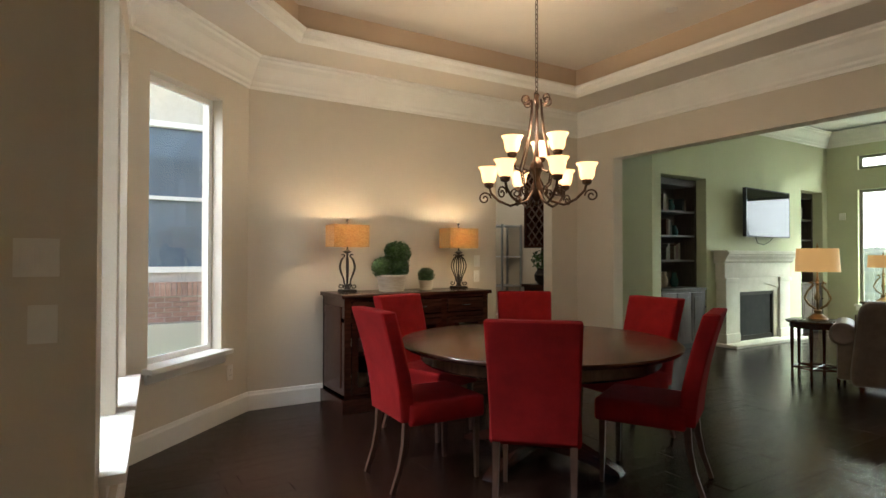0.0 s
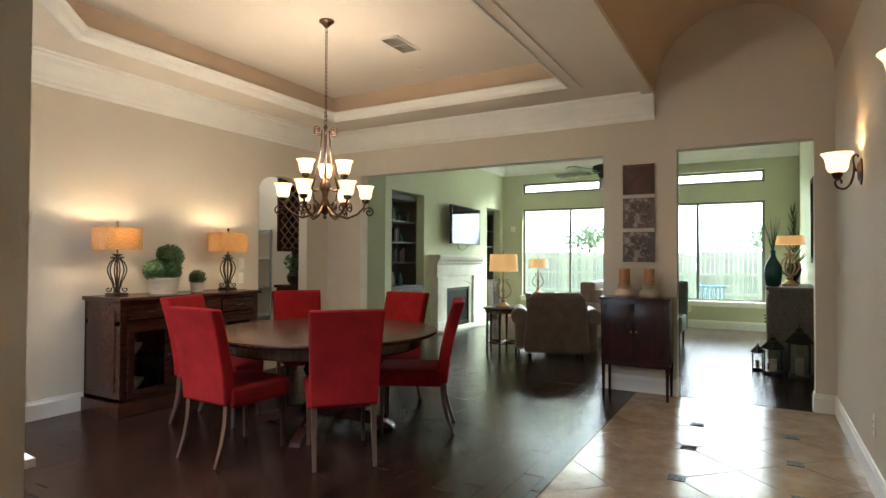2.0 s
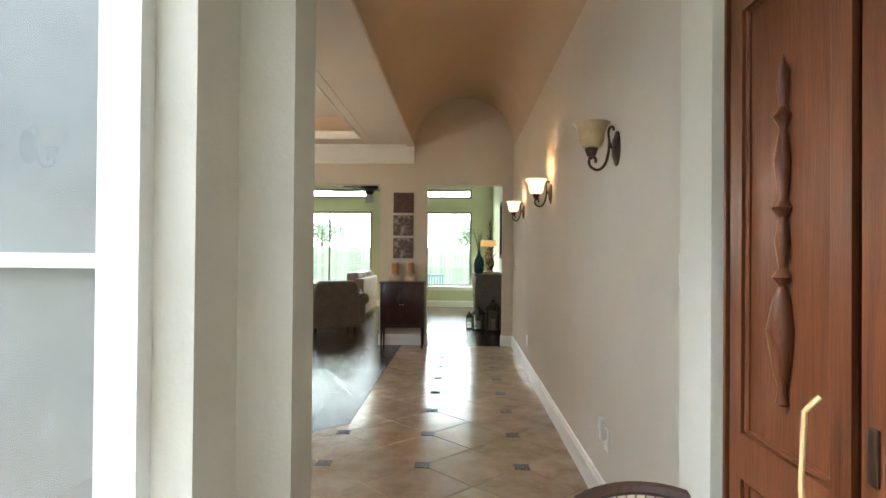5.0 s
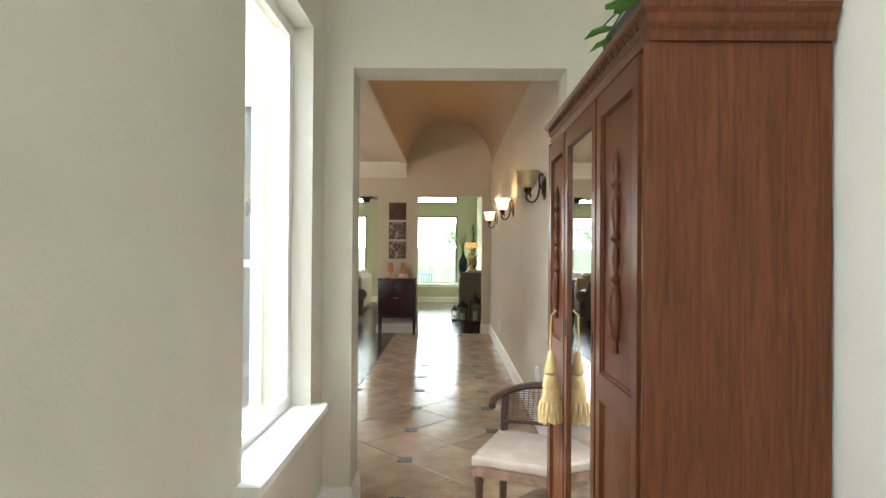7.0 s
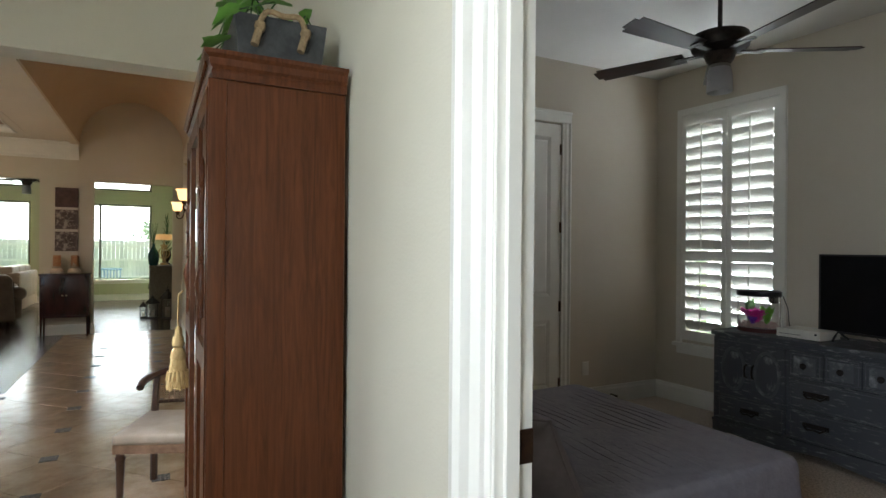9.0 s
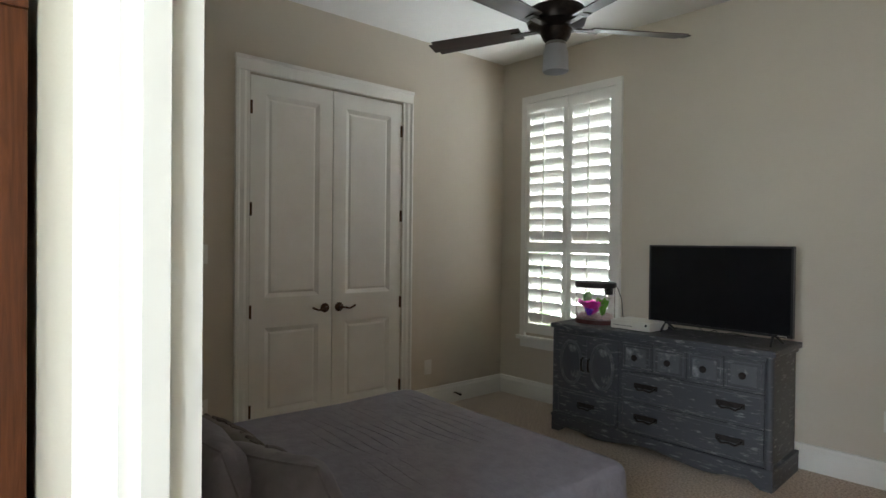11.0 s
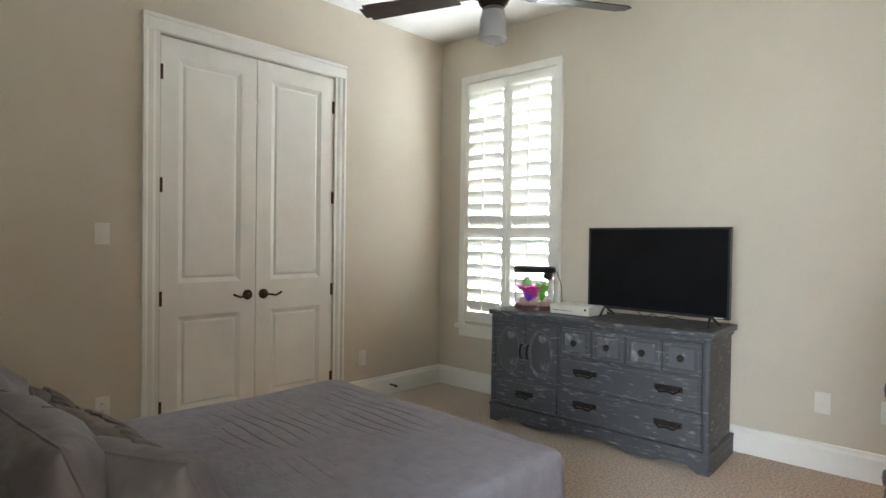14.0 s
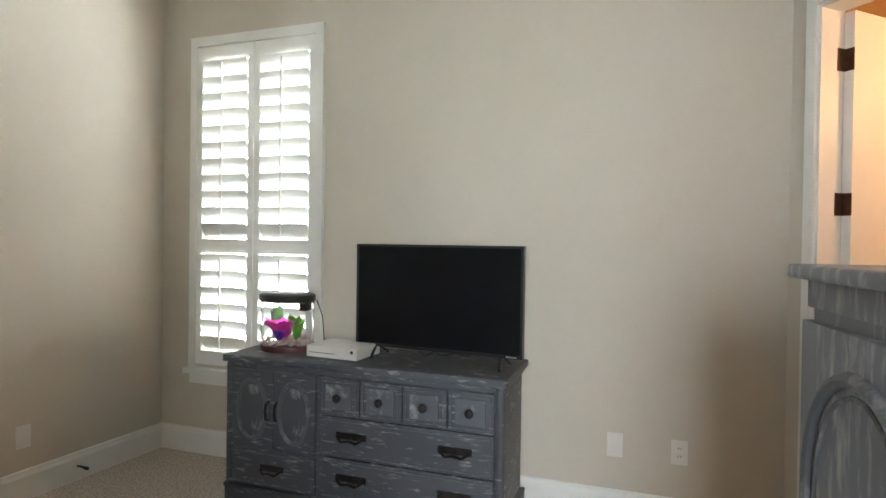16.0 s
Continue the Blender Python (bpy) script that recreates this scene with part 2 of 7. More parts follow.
# hall
bm = bmesh.new()
wall_y(bm, H_R - 0.10, H_R, VO1, END, 0, 3.02)
structure("wall_hall", bm, WALL, "beige painted hall wall")
bm = bmesh.new()
wall_x(bm, END, END + 0.15, -0.91, 5.40, 0, 4.2, [(-0.655, 0.48, 0, 2.415), (1.19, 4.354, 0, 2.415)])
structure("wall_hall_end", bm, WALL, "beige end wall with two wide openings")
bm = bmesh.new()
wall_x(bm, VO0, VO1, -1.05, 2.2, 0, 4.1, [(-0.705, 0.440, 0, 2.405)])
structure("wall_vestibule_opening", bm, CREAM, "cream wall with a cased opening")


def vault():
    bm = bmesh.new()
    cy, r, n = (EDGE + H_R) / 2, (EDGE - H_R) / 2, 28
    ins = [(cy + r * math.cos(math.pi * k / n), 2.985 + r * math.sin(math.pi * k / n)) for k in range(n + 1)]
    outs = [(cy + (r + 0.08) * math.cos(math.pi * k / n), 2.985 + (r + 0.08) * math.sin(math.pi * k / n)) for k in range(n + 1)]
    for xa, xb in ((VO1, END),):
        A = [[bm.verts.new((x, y, z)) for y, z in ring] for ring in (ins, outs) for x in (xa, xb)]
        for a, b in ((A[0], A[1]), (A[2], A[3])):
            for k in range(n):
                bm.faces.new((a[k], a[k + 1], b[k + 1], b[k]))
    return bm


structure("ceiling_vault", vault(), TAN, "tan barrel-vault hall ceiling", True)

# dining room ceiling with its raised tray
TRAYP = [(4.99, 1.36), (4.99, 4.29), (2.01, 4.29), (1.50, 3.78), (1.50, 1.87), (2.01, 1.36)]


def tray_soffit():
    bm = bmesh.new()
    out = [(END, EDGE), (END, BACK + 0.3), (1.6, BACK + 0.3), (0.4, 4.1), (VO1, 2.1), (VO1, EDGE)]
    for z in (SOFF, SOFF + 0.30):
        es = []
        for poly in (out, TRAYP):
            vs = [bm.verts.new((x, y, z)) for x, y in poly]
            es += [bm.edges.new((vs[k], vs[(k + 1) % len(vs)])) for k in range(len(vs))]
        bmesh.ops.triangle_fill(bm, edges=es, use_beauty=True)
    return bm


structure("ceiling_dining_soffit", tray_soffit(), CEIL, "cream lower dining ceiling")
bm = bmesh.new()
bm2 = [bm.verts.new((x, y, SOFF)) for x, y in TRAYP]
bm3 = [bm.verts.new((x, y, TRAY)) for x, y in TRAYP]
for k in range(6):
    bm.faces.new((bm2[k], bm2[(k + 1) % 6], bm3[(k + 1) % 6], bm3[k]))
structure("ceiling_tray_side", bm, TAN, "tan painted sides of the ceiling tray")
structure("ceiling_tray", prism(TRAYP, TRAY, TRAY + 0.05), CEIL, "cream ceiling of the tray")
structure("ceiling_soffit_edge", boxes((VO1, EDGE - 0.004, SOFF - 0.03, END, EDGE + 0.1, SOFF + 0.01)), CEIL, "plain edge of the soffit beside the vault")

CROWN = [(o, z - 0.055) for o, z in ((0, 2.79), (0.014, 2.79), (0.018, 2.812), (0.032, 2.83), (0.038, 2.853), (0.06, 2.885), (0.10, 2.965), (0.13, 3.0), (0.135, 3.02), (0.155, 3.03), (0.16, 3.049), (0, 3.049))]
structure("crown_moulding", sweep(CROWN, [(END, EDGE), KC, K1, K2, E]), WHITE, "white crown moulding of the dining room")
TRIM = [(o, z - 0.055) for o, z in ((0, 3.035), (0.02, 3.03), (0.035, 3.045), (0.05, 3.06), (0.06, 3.09), (0.085, 3.11), (0.09, 3.13), (0, 3.13))]
structure("tray_moulding", sweep(TRIM, TRAYP, True), WHITE, "white moulding round the ceiling tray")
structure("tray_band", sweep([(-0.10, 2.987), (-0.10, 2.994), (0, 2.994), (0, 2.987)], TRAYP, True), CEIL, "flat band round the ceiling tray")

# dining walls
bm = bmesh.new()


def arch_wall(bm, y0, y1, xa, xb, zt, a, b, spring, crown):
    wall_y(bm, y0, y1, xa, a, 0, zt)
    wall_y(bm, y0, y1, b, xb, 0, zt)
    n = 14
    for k in range(n):
        u, v = a + (b - a) * k / n, a + (b - a) * (k + 1) / n
        f = lambda x: spring + (crown - spring) * math.sqrt(max(0, 1 - ((x - (a + b) / 2) / ((b - a) / 2)) ** 2))
        vs = [bm.verts.new(c) for c in ((u, y0, f(u)), (v, y0, f(v)), (v, y0, zt), (u, y0, zt), (u, y1, f(u)), (v, y1, f(v)), (v, y1, zt), (u, y1, zt))]
        for q in ((0, 1, 2, 3), (4, 7, 6, 5), (0, 4, 5, 1), (3, 2, 6, 7)):
            bm.faces.new([vs[i] for i in q])


arch_wall(bm, 0, 0.14, -0.05, 3.84, 3.2, 2.62, 3.43, 2.17, 2.34)
bm.transform(BKM)
structure("wall_dining_back", bm, WALL, "beige dining wall with an arched opening")
bm = bmesh.new()
DIAG = wall_slant(bm, K1, K2, 0.18, 0, 3.2, [(0.36, 1.14, 0.57, 2.54)])
structure("wall_bay_diagonal", bm, WALL, "beige bay wall with a tall window")
bm = bmesh.new()
SIDE = wall_slant(bm, K2, E, 0.18, 0, 3.2, [(0.10, 0.84, 0.57, 2.54), (1.02, 1.80, 0.57, 2.54)])
structure("wall_bay_side", bm, WALL, "beige bay wall with two tall windows")
# front door wall
bm = bmesh.new()
wall_y(bm, 2.013, 2.20, 0.25, 0.60, 0, 3.2)
wall_y(bm, 1.50, 2.20, VO1, 0.25, 0, 3.2, [(-0.64, 0.225, 0, 2.30)])
bm_box(bm, VO1, STUB[1], 0, STUB[0], 1.50, 3.2)
structure("wall_entry", bm, WALL, "beige entry wall beside the front door")

# vestibule
bm = bmesh.new()
# the western opening is unseen, cut only for the added lamp
wall_y(bm, VW, VW + 0.2, -6.1, VO0, 0, 4.0, [(-5.55, -4.35, 0.80, 2.60), (-2.51, -1.59, 0.655, 2.52)])
structure("wall_vestibule_window", bm, CREAM, "cream vestibule wall with a tall window")
bm = bmesh.new()
wall_y(bm, BR, VR, -6.1, VO1, 0, 4.0, [(-4.985, -3.975, 0, 2.47)])
structure("wall_vestibule_wardrobe", bm, CREAM, "cream wall with the bedroom doorway")
structure("wall_vestibule_end", boxes((-6.2, -1.09, 0, -6.1, 0.9, 4.0)), CREAM, "plain cream end wall")
structure("ceiling_vestibule", boxes((-6.2, -1.09, 3.6, VO1, 0.9, 3.7)), WHITE2, "white vestibule ceiling")

# bedroom
bm = bmesh.new()
wall_x(bm, CLOS, CLOS + 0.12, BWIN - 0.2, BR, 0, 3.2, [(-3.529, -2.294, 0, 2.485)])
structure("wall_bedroom_closet", bm, WALL, "beige bedroom wall with closet doors")
bm = bmesh.new()
wall_y(bm, BWIN - 0.16, BWIN, -4.66, CLOS + 0.02, 0, 3.2, [(-2.19, -1.31, 0.58, 2.60)])
bm.transform(BWM)
structure("wall_bedroom_window", bm, WALL, "beige bedroom wall with a shuttered window")
bm = bmesh.new()
WEST = wall_slant(bm, C2, C1, 0.15, 0, 3.2, [(0.115, 0.875, 0, 2.45)])
wall_x(bm, WX - 0.12, WX, C2[1] - 0.05, BR, 0, 3.2)
structure("wall_bedroom_west", bm, WALL, "beige bedroom wall with the bathroom doorway")
structure("ceiling_bedroom", boxes((WX - 0.12, -5.05, BCEIL, CLOS + 0.1, BR + 0.02, BCEIL + 0.1)), WHITE2, "white textured bedroom ceiling")
WARM = vary(mat("warm_bathroom_paint", (0.62, 0.45, 0.26), 0.75), (0.58, 0.41, 0.23), 1.3)
bm = boxes((-7.0, -6.4, 0, -4.5, -6.3, 3.2), (-7.1, -6.4, 0, -7.0, -4.0, 3.2), (-4.62, -6.3, 0, -4.5, -5.06, 3.2), (-7.0, -4.1, 0, WX - 0.125, -4.0, 3.2), (-7.1, -6.4, 3.2, -4.5, -4.0, 3.3), (-7.0, -6.3, -0.02, -4.62, -4.1, -0.013))
structure("wall_bathroom", bm, WARM, "warm tan bathroom walls")
bulb((-5.80, -4.80, 2.2), 6.0, (1.0, 0.55, 0.22), 0.08)

# living room
bm = bmesh.new()
wall_x(bm, LIV_X, LIV_X + 0.2, -1.1, 6.3, 0, 3.9, [(2.30, 4.52, 0.50, 2.47), (2.30, 4.52, 2.82, 3.06), (-0.31, 1.25, 0.53, 2.47), (-0.31, 1.25, 2.82, 3.06)])
structure("wall_living_window", bm, GREENLIT, "beige living-room wall with tall windows, tinted green for garden light")
structure("wall_living_side", boxes((END + 0.15, -1.0, 0, LIV_X, -0.86, 3.9)), GREENLIT, "beige living-room side wall, tinted green for garden light")
bm = bmesh.new()
wall_y(bm, LIV_Y, LIV_Y + 0.55, 7.10, LIV_X, 0, 3.9, [(7.28, 8.30, 0, 2.46), (10.95, 11.68, 0, 2.46)])
bm_box(bm, 7.10, LIV_Y + 0.551, 0, LIV_X, LIV_Y + 0.65, 3.9)
structure("wall_living_fireplace", bm, GREENLIT, "beige chimney wall with two niches, tinted green for garden light")
bm = boxes((5.77, 6.3, 0, 7.2, 6.42, 3.9), (4.1, 6.75, 0, 5.77, 6.85, 3.2), (4.1, 5.05, 0, 4.2, 6.75, 3.2), (5.70, 5.40, 0, 5.769, 6.75, 3.2))
structure("wall_passage", bm, WALL, "beige passage walls behind the dining room")
structure("ceiling_living", boxes((END + 0.15, -1.1, LIV_Z, LIV_X + 0.2, 6.5, LIV_Z + 0.1), (4.1, 5.045, 3.2, 5.765, 6.85, 3.3)), WHITE2, "white living-room ceiling")
LCROWN = [(o, z + LIV_Z - 3.02) for o, z in CROWN]
structure("living_crown_moulding", sweep(LCROWN, [(LIV_X, -0.86), (LIV_X, LIV_Y), (7.10, LIV_Y)]), WHITE, "white crown moulding of the living room")

# baseboards
BASE = [(0, 0), (0.018, 0), (0.018, 0.125), (0.012, 0.14), (0.010, 0.155), (0, 0.16)]
bb = bmesh.new()
for path in ([(END, 4.354), KC, (5.206, BACK)], [(4.394, BACK), K1, K2, E, (0.25, 2.013), (0.25, 1.50)],
             [(VO1, H_R), (END, H_R), (END, -0.655), (END + 0.15, -0.655)], [(END + 0.15, 0.48), (END, 0.48), (END, 1.19), (END + 0.15, 1.19)],
             [(STUB[0], 1.50), STUB, (VO1, STUB[1]), (VO1, 0.440), (VO0, 0.440), (VO0, VW), (-6.1, VW)],
             [(-3.83, VR), (VO0, VR), (VO0, -0.705), (VO1, -0.705)],
             [(C1[0], C1[1]), (CLOS, BWIN), (CLOS, -3.629)], [(CLOS, -2.194), (CLOS, BR)],
             [(END + 0.15, -0.86), (LIV_X, -0.86), (LIV_X, LIV_Y), (11.68, LIV_Y)], [(10.95, LIV_Y), (8.30, LIV_Y)], [(7.28, LIV_Y), (7.10, LIV_Y), (7.10, 6.3)]):
    sweep(BASE, path, bm=bb)
structure("baseboard", bb, WHITE, "white painted baseboards")

# ---- materials of the things ----
RED = vary(mat("red_upholstery", (0.235, 0.0095, 0.0095), 0.95, spec=0.12), (0.18, 0.007, 0.007), 6, bump=0.25, bump_scale=350)
DARKWOOD = vary(mat("dark_stained_wood", (0.055, 0.019, 0.011), 0.24, spec=0.3), (0.026, 0.009, 0.006), 5, (1, 9, 9), bump=0.06, bump_scale=40)
TABLEWOOD = vary(mat("walnut_table_wood", (0.085, 0.034, 0.018), 0.26), (0.05, 0.02, 0.012), 5, (1, 9, 1), bump=0.04, bump_scale=40)
LEGWOOD = vary(mat("brown_leg_wood", (0.085, 0.041, 0.025), 0.4), (0.055, 0.026, 0.016), 8, (9, 9, 1))
BRONZE = vary(mat("oil_rubbed_bronze", (0.060, 0.034, 0.022), 0.42, 0.85), (0.10, 0.055, 0.032), 25)
IRON = vary(mat("black_iron", (0.022, 0.018, 0.016), 0.45, 0.7), (0.045, 0.035, 0.03), 30)
OAK = vary(mat("oak_wardrobe", (0.105, 0.034, 0.012), 0.32, spec=0.25), (0.058, 0.017, 0.006), 3.0, (16, 16, 0.9), detail=8, bump=0.10, bump_scale=14, lo=0.36, hi=0.64)
for nd in OAK.node_tree.nodes:
    if nd.type == "TEX_NOISE":
        nd.inputs["Distortion"].default_value = 1.4
GREYPAINT = vary(mat("distressed_grey_paint", (0.068, 0.073, 0.082), 0.5), (0.42, 0.42, 0.42), 3.0, (4.2, 4.2, 21), detail=9, lo=0.56, hi=0.76, bump=0.12, bump_scale=60)
# Streaks are wear; the base is lightened to carry light falling on the chest.
LITWORNPAINT = vary(mat("lightened_worn_grey_paint", (0.19, 0.205, 0.235), 0.42), (0.60, 0.59, 0.57), 3.0, (11, 11, 2.6), detail=9, lo=0.50, hi=0.74, bump=0.12, bump_scale=60)
PEWTER = vary(mat("dull_pewter", (0.16, 0.16, 0.165), 0.38, 0.9), (0.10, 0.10, 0.105), 25)
WORN = vary(mat("worn_grey_edge", (0.105, 0.111, 0.122), 0.5), (0.45, 0.45, 0.45), 14.0, (1, 1, 1), detail=8, lo=0.54, hi=0.72, amount=0.7)
STONE = vary(mat("cast_stone", (0.66, 0.63, 0.55), 0.7), (0.58, 0.55, 0.47), 5, bump=0.15)
BLACK = vary(mat("black_plastic", (0.012, 0.012, 0.013), 0.28), (0.018, 0.018, 0.02), 10)
SCREEN = vary(mat("tv_screen", (0.004, 0.004, 0.005), 0.3, spec=0.15), (0.008, 0.008, 0.010), 3)
SCREEN2 = vary(mat("glossy_tv_screen", (0.008, 0.010, 0.012), 0.03, spec=0.5), (0.01, 0.012, 0.014), 3)
WHITEP = vary(mat("white_plastic", (0.74, 0.72, 0.66), 0.35), (0.70, 0.68, 0.62), 12)
LEATHER = vary(mat("taupe_leather", (0.15, 0.105, 0.078), 0.45), (0.10, 0.070, 0.052), 7, bump=0.3, bump_scale=90)
BROWNLEATHER = vary(mat("tan_leather", (0.32, 0.21, 0.14), 0.42), (0.24, 0.15, 0.10), 7, bump=0.3, bump_scale=90)
GOLD = vary(mat("antique_gold", (0.42, 0.30, 0.14), 0.35, 0.8), (0.28, 0.19, 0.09), 15)
LEAF = vary(mat("boxwood_leaf", (0.028, 0.070, 0.016), 0.5), (0.060, 0.125, 0.032), 40, lo=0.45, hi=0.6, bump=0.2)
LEAF2 = vary(mat("ivy_leaf", (0.13, 0.33, 0.05), 0.4), (0.22, 0.46, 0.10), 12)
POT = vary(mat("whitewashed_pot", (0.60, 0.53, 0.40), 0.7), (0.48, 0.41, 0.30), 12, (1, 1, 5), bump=0.2)
SEATCLOTH = vary(mat("beige_seat_cloth", (0.37, 0.30, 0.24), 0.9), (0.31, 0.25, 0.195), 9, bump=0.2, bump_scale=300)
CANE = vary(mat("woven_cane", (0.22, 0.13, 0.08), 0.6), (0.15, 0.085, 0.05), 20)
ROPE = vary(mat("tassel_cord", (0.50, 0.36, 0.16), 0.8), (0.40, 0.27, 0.11), 30, (3, 3, 1), bump=0.4, bump_scale=120)
JUTE = vary(mat("jute_rope", (0.30, 0.215, 0.12), 0.9), (0.20, 0.135, 0.07), 60, (1, 1, 1), bump=0.6, bump_scale=160)
ZINC = vary(mat("dark_zinc_planter", (0.020, 0.023, 0.026), 0.6), (0.05, 0.052, 0.055), 14, bump=0.3)
PLAQUE = vary(mat("antiqued_plaque", (0.11, 0.075, 0.062), 0.45), (0.40, 0.34, 0.29), 16, lo=0.48, hi=0.62, bump=0.3, bump_scale=60)
PLAQUE1 = vary(mat("brown_plaque", (0.070, 0.034, 0.028), 0.6), (0.12, 0.06, 0.05), 14, bump=0.3, bump_scale=60)
IVORY = vary(mat("ivory_ceramic", (0.62, 0.52, 0.40), 0.5), (0.45, 0.35, 0.24), 14, bump=0.2)
CANDLE = vary(mat("amber_candle", (0.42, 0.16, 0.07), 0.5), (0.52, 0.30, 0.14), 14, (1, 1, 6))
MIRROR = mat("mirror_glass", (0.86, 0.88, 0.88), 0.02, 1.0)


def thin_cloth(name, col, col2):
    """Woven cloth that lets the bulb inside shine through."""
    m = vary(mat(name, col, 0.9, spec=0.1), col2, 60, (1, 1, 3), lo=0.4, hi=0.6, bump=0.4, bump_scale=200)
    N, L = m.node_tree.nodes, m.node_tree.links
    b = N["Principled BSDF"]
    tr, mx = N.new("ShaderNodeBsdfTranslucent"), N.new("ShaderNodeMixShader")
    L.new(b.inputs["Base Color"].links[0].from_socket, tr.inputs["Color"])
    mx.inputs[0].default_value = 0.34
    L.new(b.outputs[0], mx.inputs[1])
    L.new(tr.outputs[0], mx.inputs[2])
    L.new(mx.outputs[0], N["Material Output"].inputs["Surface"])
    return m


BURLAP = thin_cloth("burlap_shade", (0.62, 0.44, 0.22), (0.44, 0.28, 0.12))
LINEN = glow("linen_shade_lit", (1.0, 0.52, 0.16), 0.24, (0.50, 0.38, 0.22))
LINEN2 = vary(mat("linen_shade", (0.60, 0.55, 0.46), 0.8), (0.55, 0.50, 0.41), 30, (1, 1, 6))
CUP = glow("lit_amber_glass", (1.0, 0.58, 0.22), 1.3, (0.85, 0.7, 0.5))
CUPOFF = vary(mat("amber_glass", (0.52, 0.40, 0.21), 0.35), (0.40, 0.29, 0.14), 8)
BULBG = glow("glowing_bulb", (1.0, 0.75, 0.42), 9.0)


def plate(name, at, label, category, normal, w=0.075, h=0.12, rockers=1, outlet=False):
    """Wall plate with its rocker switches or sockets; normal is the turn about z."""
    t = thing(name, at, label, category, rz=normal)
    part("plate", rbox(-w / 2, -0.007, -h / 2, w / 2, 0, h / 2, 0.003), WHITEP, t)
    n = max(1, rockers)
    for k in range(rockers):
        cx = (k - (n - 1) / 2) * 0.048
        if outlet:
            for dz in (-0.02, 0.02):
                part("socket", rbox(cx - 0.016, -0.010, dz - 0.014, cx + 0.016, -0.006, dz + 0.014, 0.002), WHITEP, t)
                for sx in (-0.006, 0.006):
                    part("slot", boxes((cx + sx - 0.0012, -0.0106, dz - 0.004, cx + sx + 0.0012, -0.0098, dz + 0.006)), BLACK, t)
        else:
            part("rocker", rbox(cx - 0.017, -0.012, -0.034, cx + 0.017, -0.006, 0.034, 0.003), WHITEP, t)
    for dz in ((-h * 0.38, h * 0.38) if not outlet else (0,)):
        part("screw", lathe([(0, -0.001), (0.003, -0.001), (0.003, 0.001), (0, 0.001)], 8), WHITEP, t, m=pose(0, -0.0075, dz, 90, 0, 0))
    return t


def spiral(cx, cz, r0, r1, a0, turns, n=26):
    return [(cx + (r0 + (r1 - r0) * k / n) * math.cos(radians(a0) + turns * 2 * math.pi * k / n), 0, cz + (r0 + (r1 - r0) * k / n) * math.sin(radians(a0) + turns * 2 * math.pi * k / n)) for k in range(n + 1)]


def shell(profile, n=20, at=(0, 0, 0)):
    """Open turned shell: there and back again."""
    return lathe(profile, n, at)


# ---- dining room things ----
TC = (3.18, 2.82)


def dining_table():
    t = thing("dining_table", (*TC, 0), "round dark walnut pedestal dining table", "table")
    part("tabletop", lathe([(0, 0.725), (0.86, 0.725), (0.885, 0.728), (0.90, 0.738), (0.905, 0.75), (0.90, 0.758), (0.88, 0.762), (0, 0.762)], 72), TABLEWOOD, t)
    part("apron", lathe([(0.72, 0.63), (0.76, 0.63), (0.775, 0.645), (0.775, 0.725), (0.72, 0.725)], 64), TABLEWOOD, t)
    part("pedestal", lathe([(0.17, 0.10), (0.19, 0.12), (0.17, 0.16), (0.11, 0.22), (0.10, 0.30), (0.14, 0.38), (0.17, 0.44), (0.13, 0.52), (0.11, 0.58), (0.20, 0.64), (0.24, 0.70), (0, 0.70)], 28), DARKWOOD, t)
    for k in range(4):
        f = bmesh.new()
        pts = [(0.10, 0.14), (0.30, 0.13), (0.46, 0.07), (0.56, 0.03), (0.58, 0.0), (0.48, 0.0), (0.40, 0.03), (0.26, 0.05), (0.10, 0.06)]
        a = [f.verts.new((x, -0.04, z)) for x, z in pts]
        b = [f.verts.new((x, 0.04, z)) for x, z in pts]
        f.faces.new(a)
        f.faces.new(b[::-1])
        for i in range(len(pts)):
            j = (i + 1) % len(pts)
            f.faces.new((a[i], b[i], b[j], a[j]))
        part("foot", f, DARKWOOD, t, m=pose(0, 0, 0, 0, 0, 20 + 90 * k))


def dining_chair():
    """Faces +y; back at -y."""
    t = thing("dining_chair", (0, 0, 0), "red upholstered parsons dining chair with brown wooden legs", "chair", "chairs round the dining table")
    s = rbox(-0.23, -0.20, 0.36, 0.23, 0.30, 0.49, 0.035, 3)
    part("seat", s, RED, t)
    b = rbox(-0.23, -0.045, 0.0, 0.23, 0.045, 0.62, 0.022, 3)
    bmesh.ops.subdivide_edges(b, edges=[e for e in b.edges if abs(e.verts[0].co.z - e.verts[1].co.z) > 0.3], cuts=6)
    for v in b.verts:
        u = v.co.z / 0.62
        v.co.x *= 0.94 + 0.08 * u
        v.co.y -= 0.13 * u ** 1.4
        v.co.y += 0.02 * math.sin(math.pi * u) * (1 - (v.co.x / 0.26) ** 2)
    part("backrest", b, RED, t, m=pose(0, -0.20, 0.385))
    for sx in (-1, 1):
        f = tube([(sx * 0.195, 0.255, 0.38), (sx * 0.195, 0.257, 0.2), (sx * 0.195, 0.26, 0.0)], 0.024, 4, taper=0.62)
        part("leg", f, LEGWOOD, t, smooth=False)
        r = tube([(sx * 0.19, -0.20, 0.40), (sx * 0.19, -0.21, 0.26), (sx * 0.19, -0.235, 0.14), (sx * 0.19, -0.285, 0.0)], 0.026, 4, taper=0.62)
        part("leg", r, LEGWOOD, t, smooth=False)
    return t


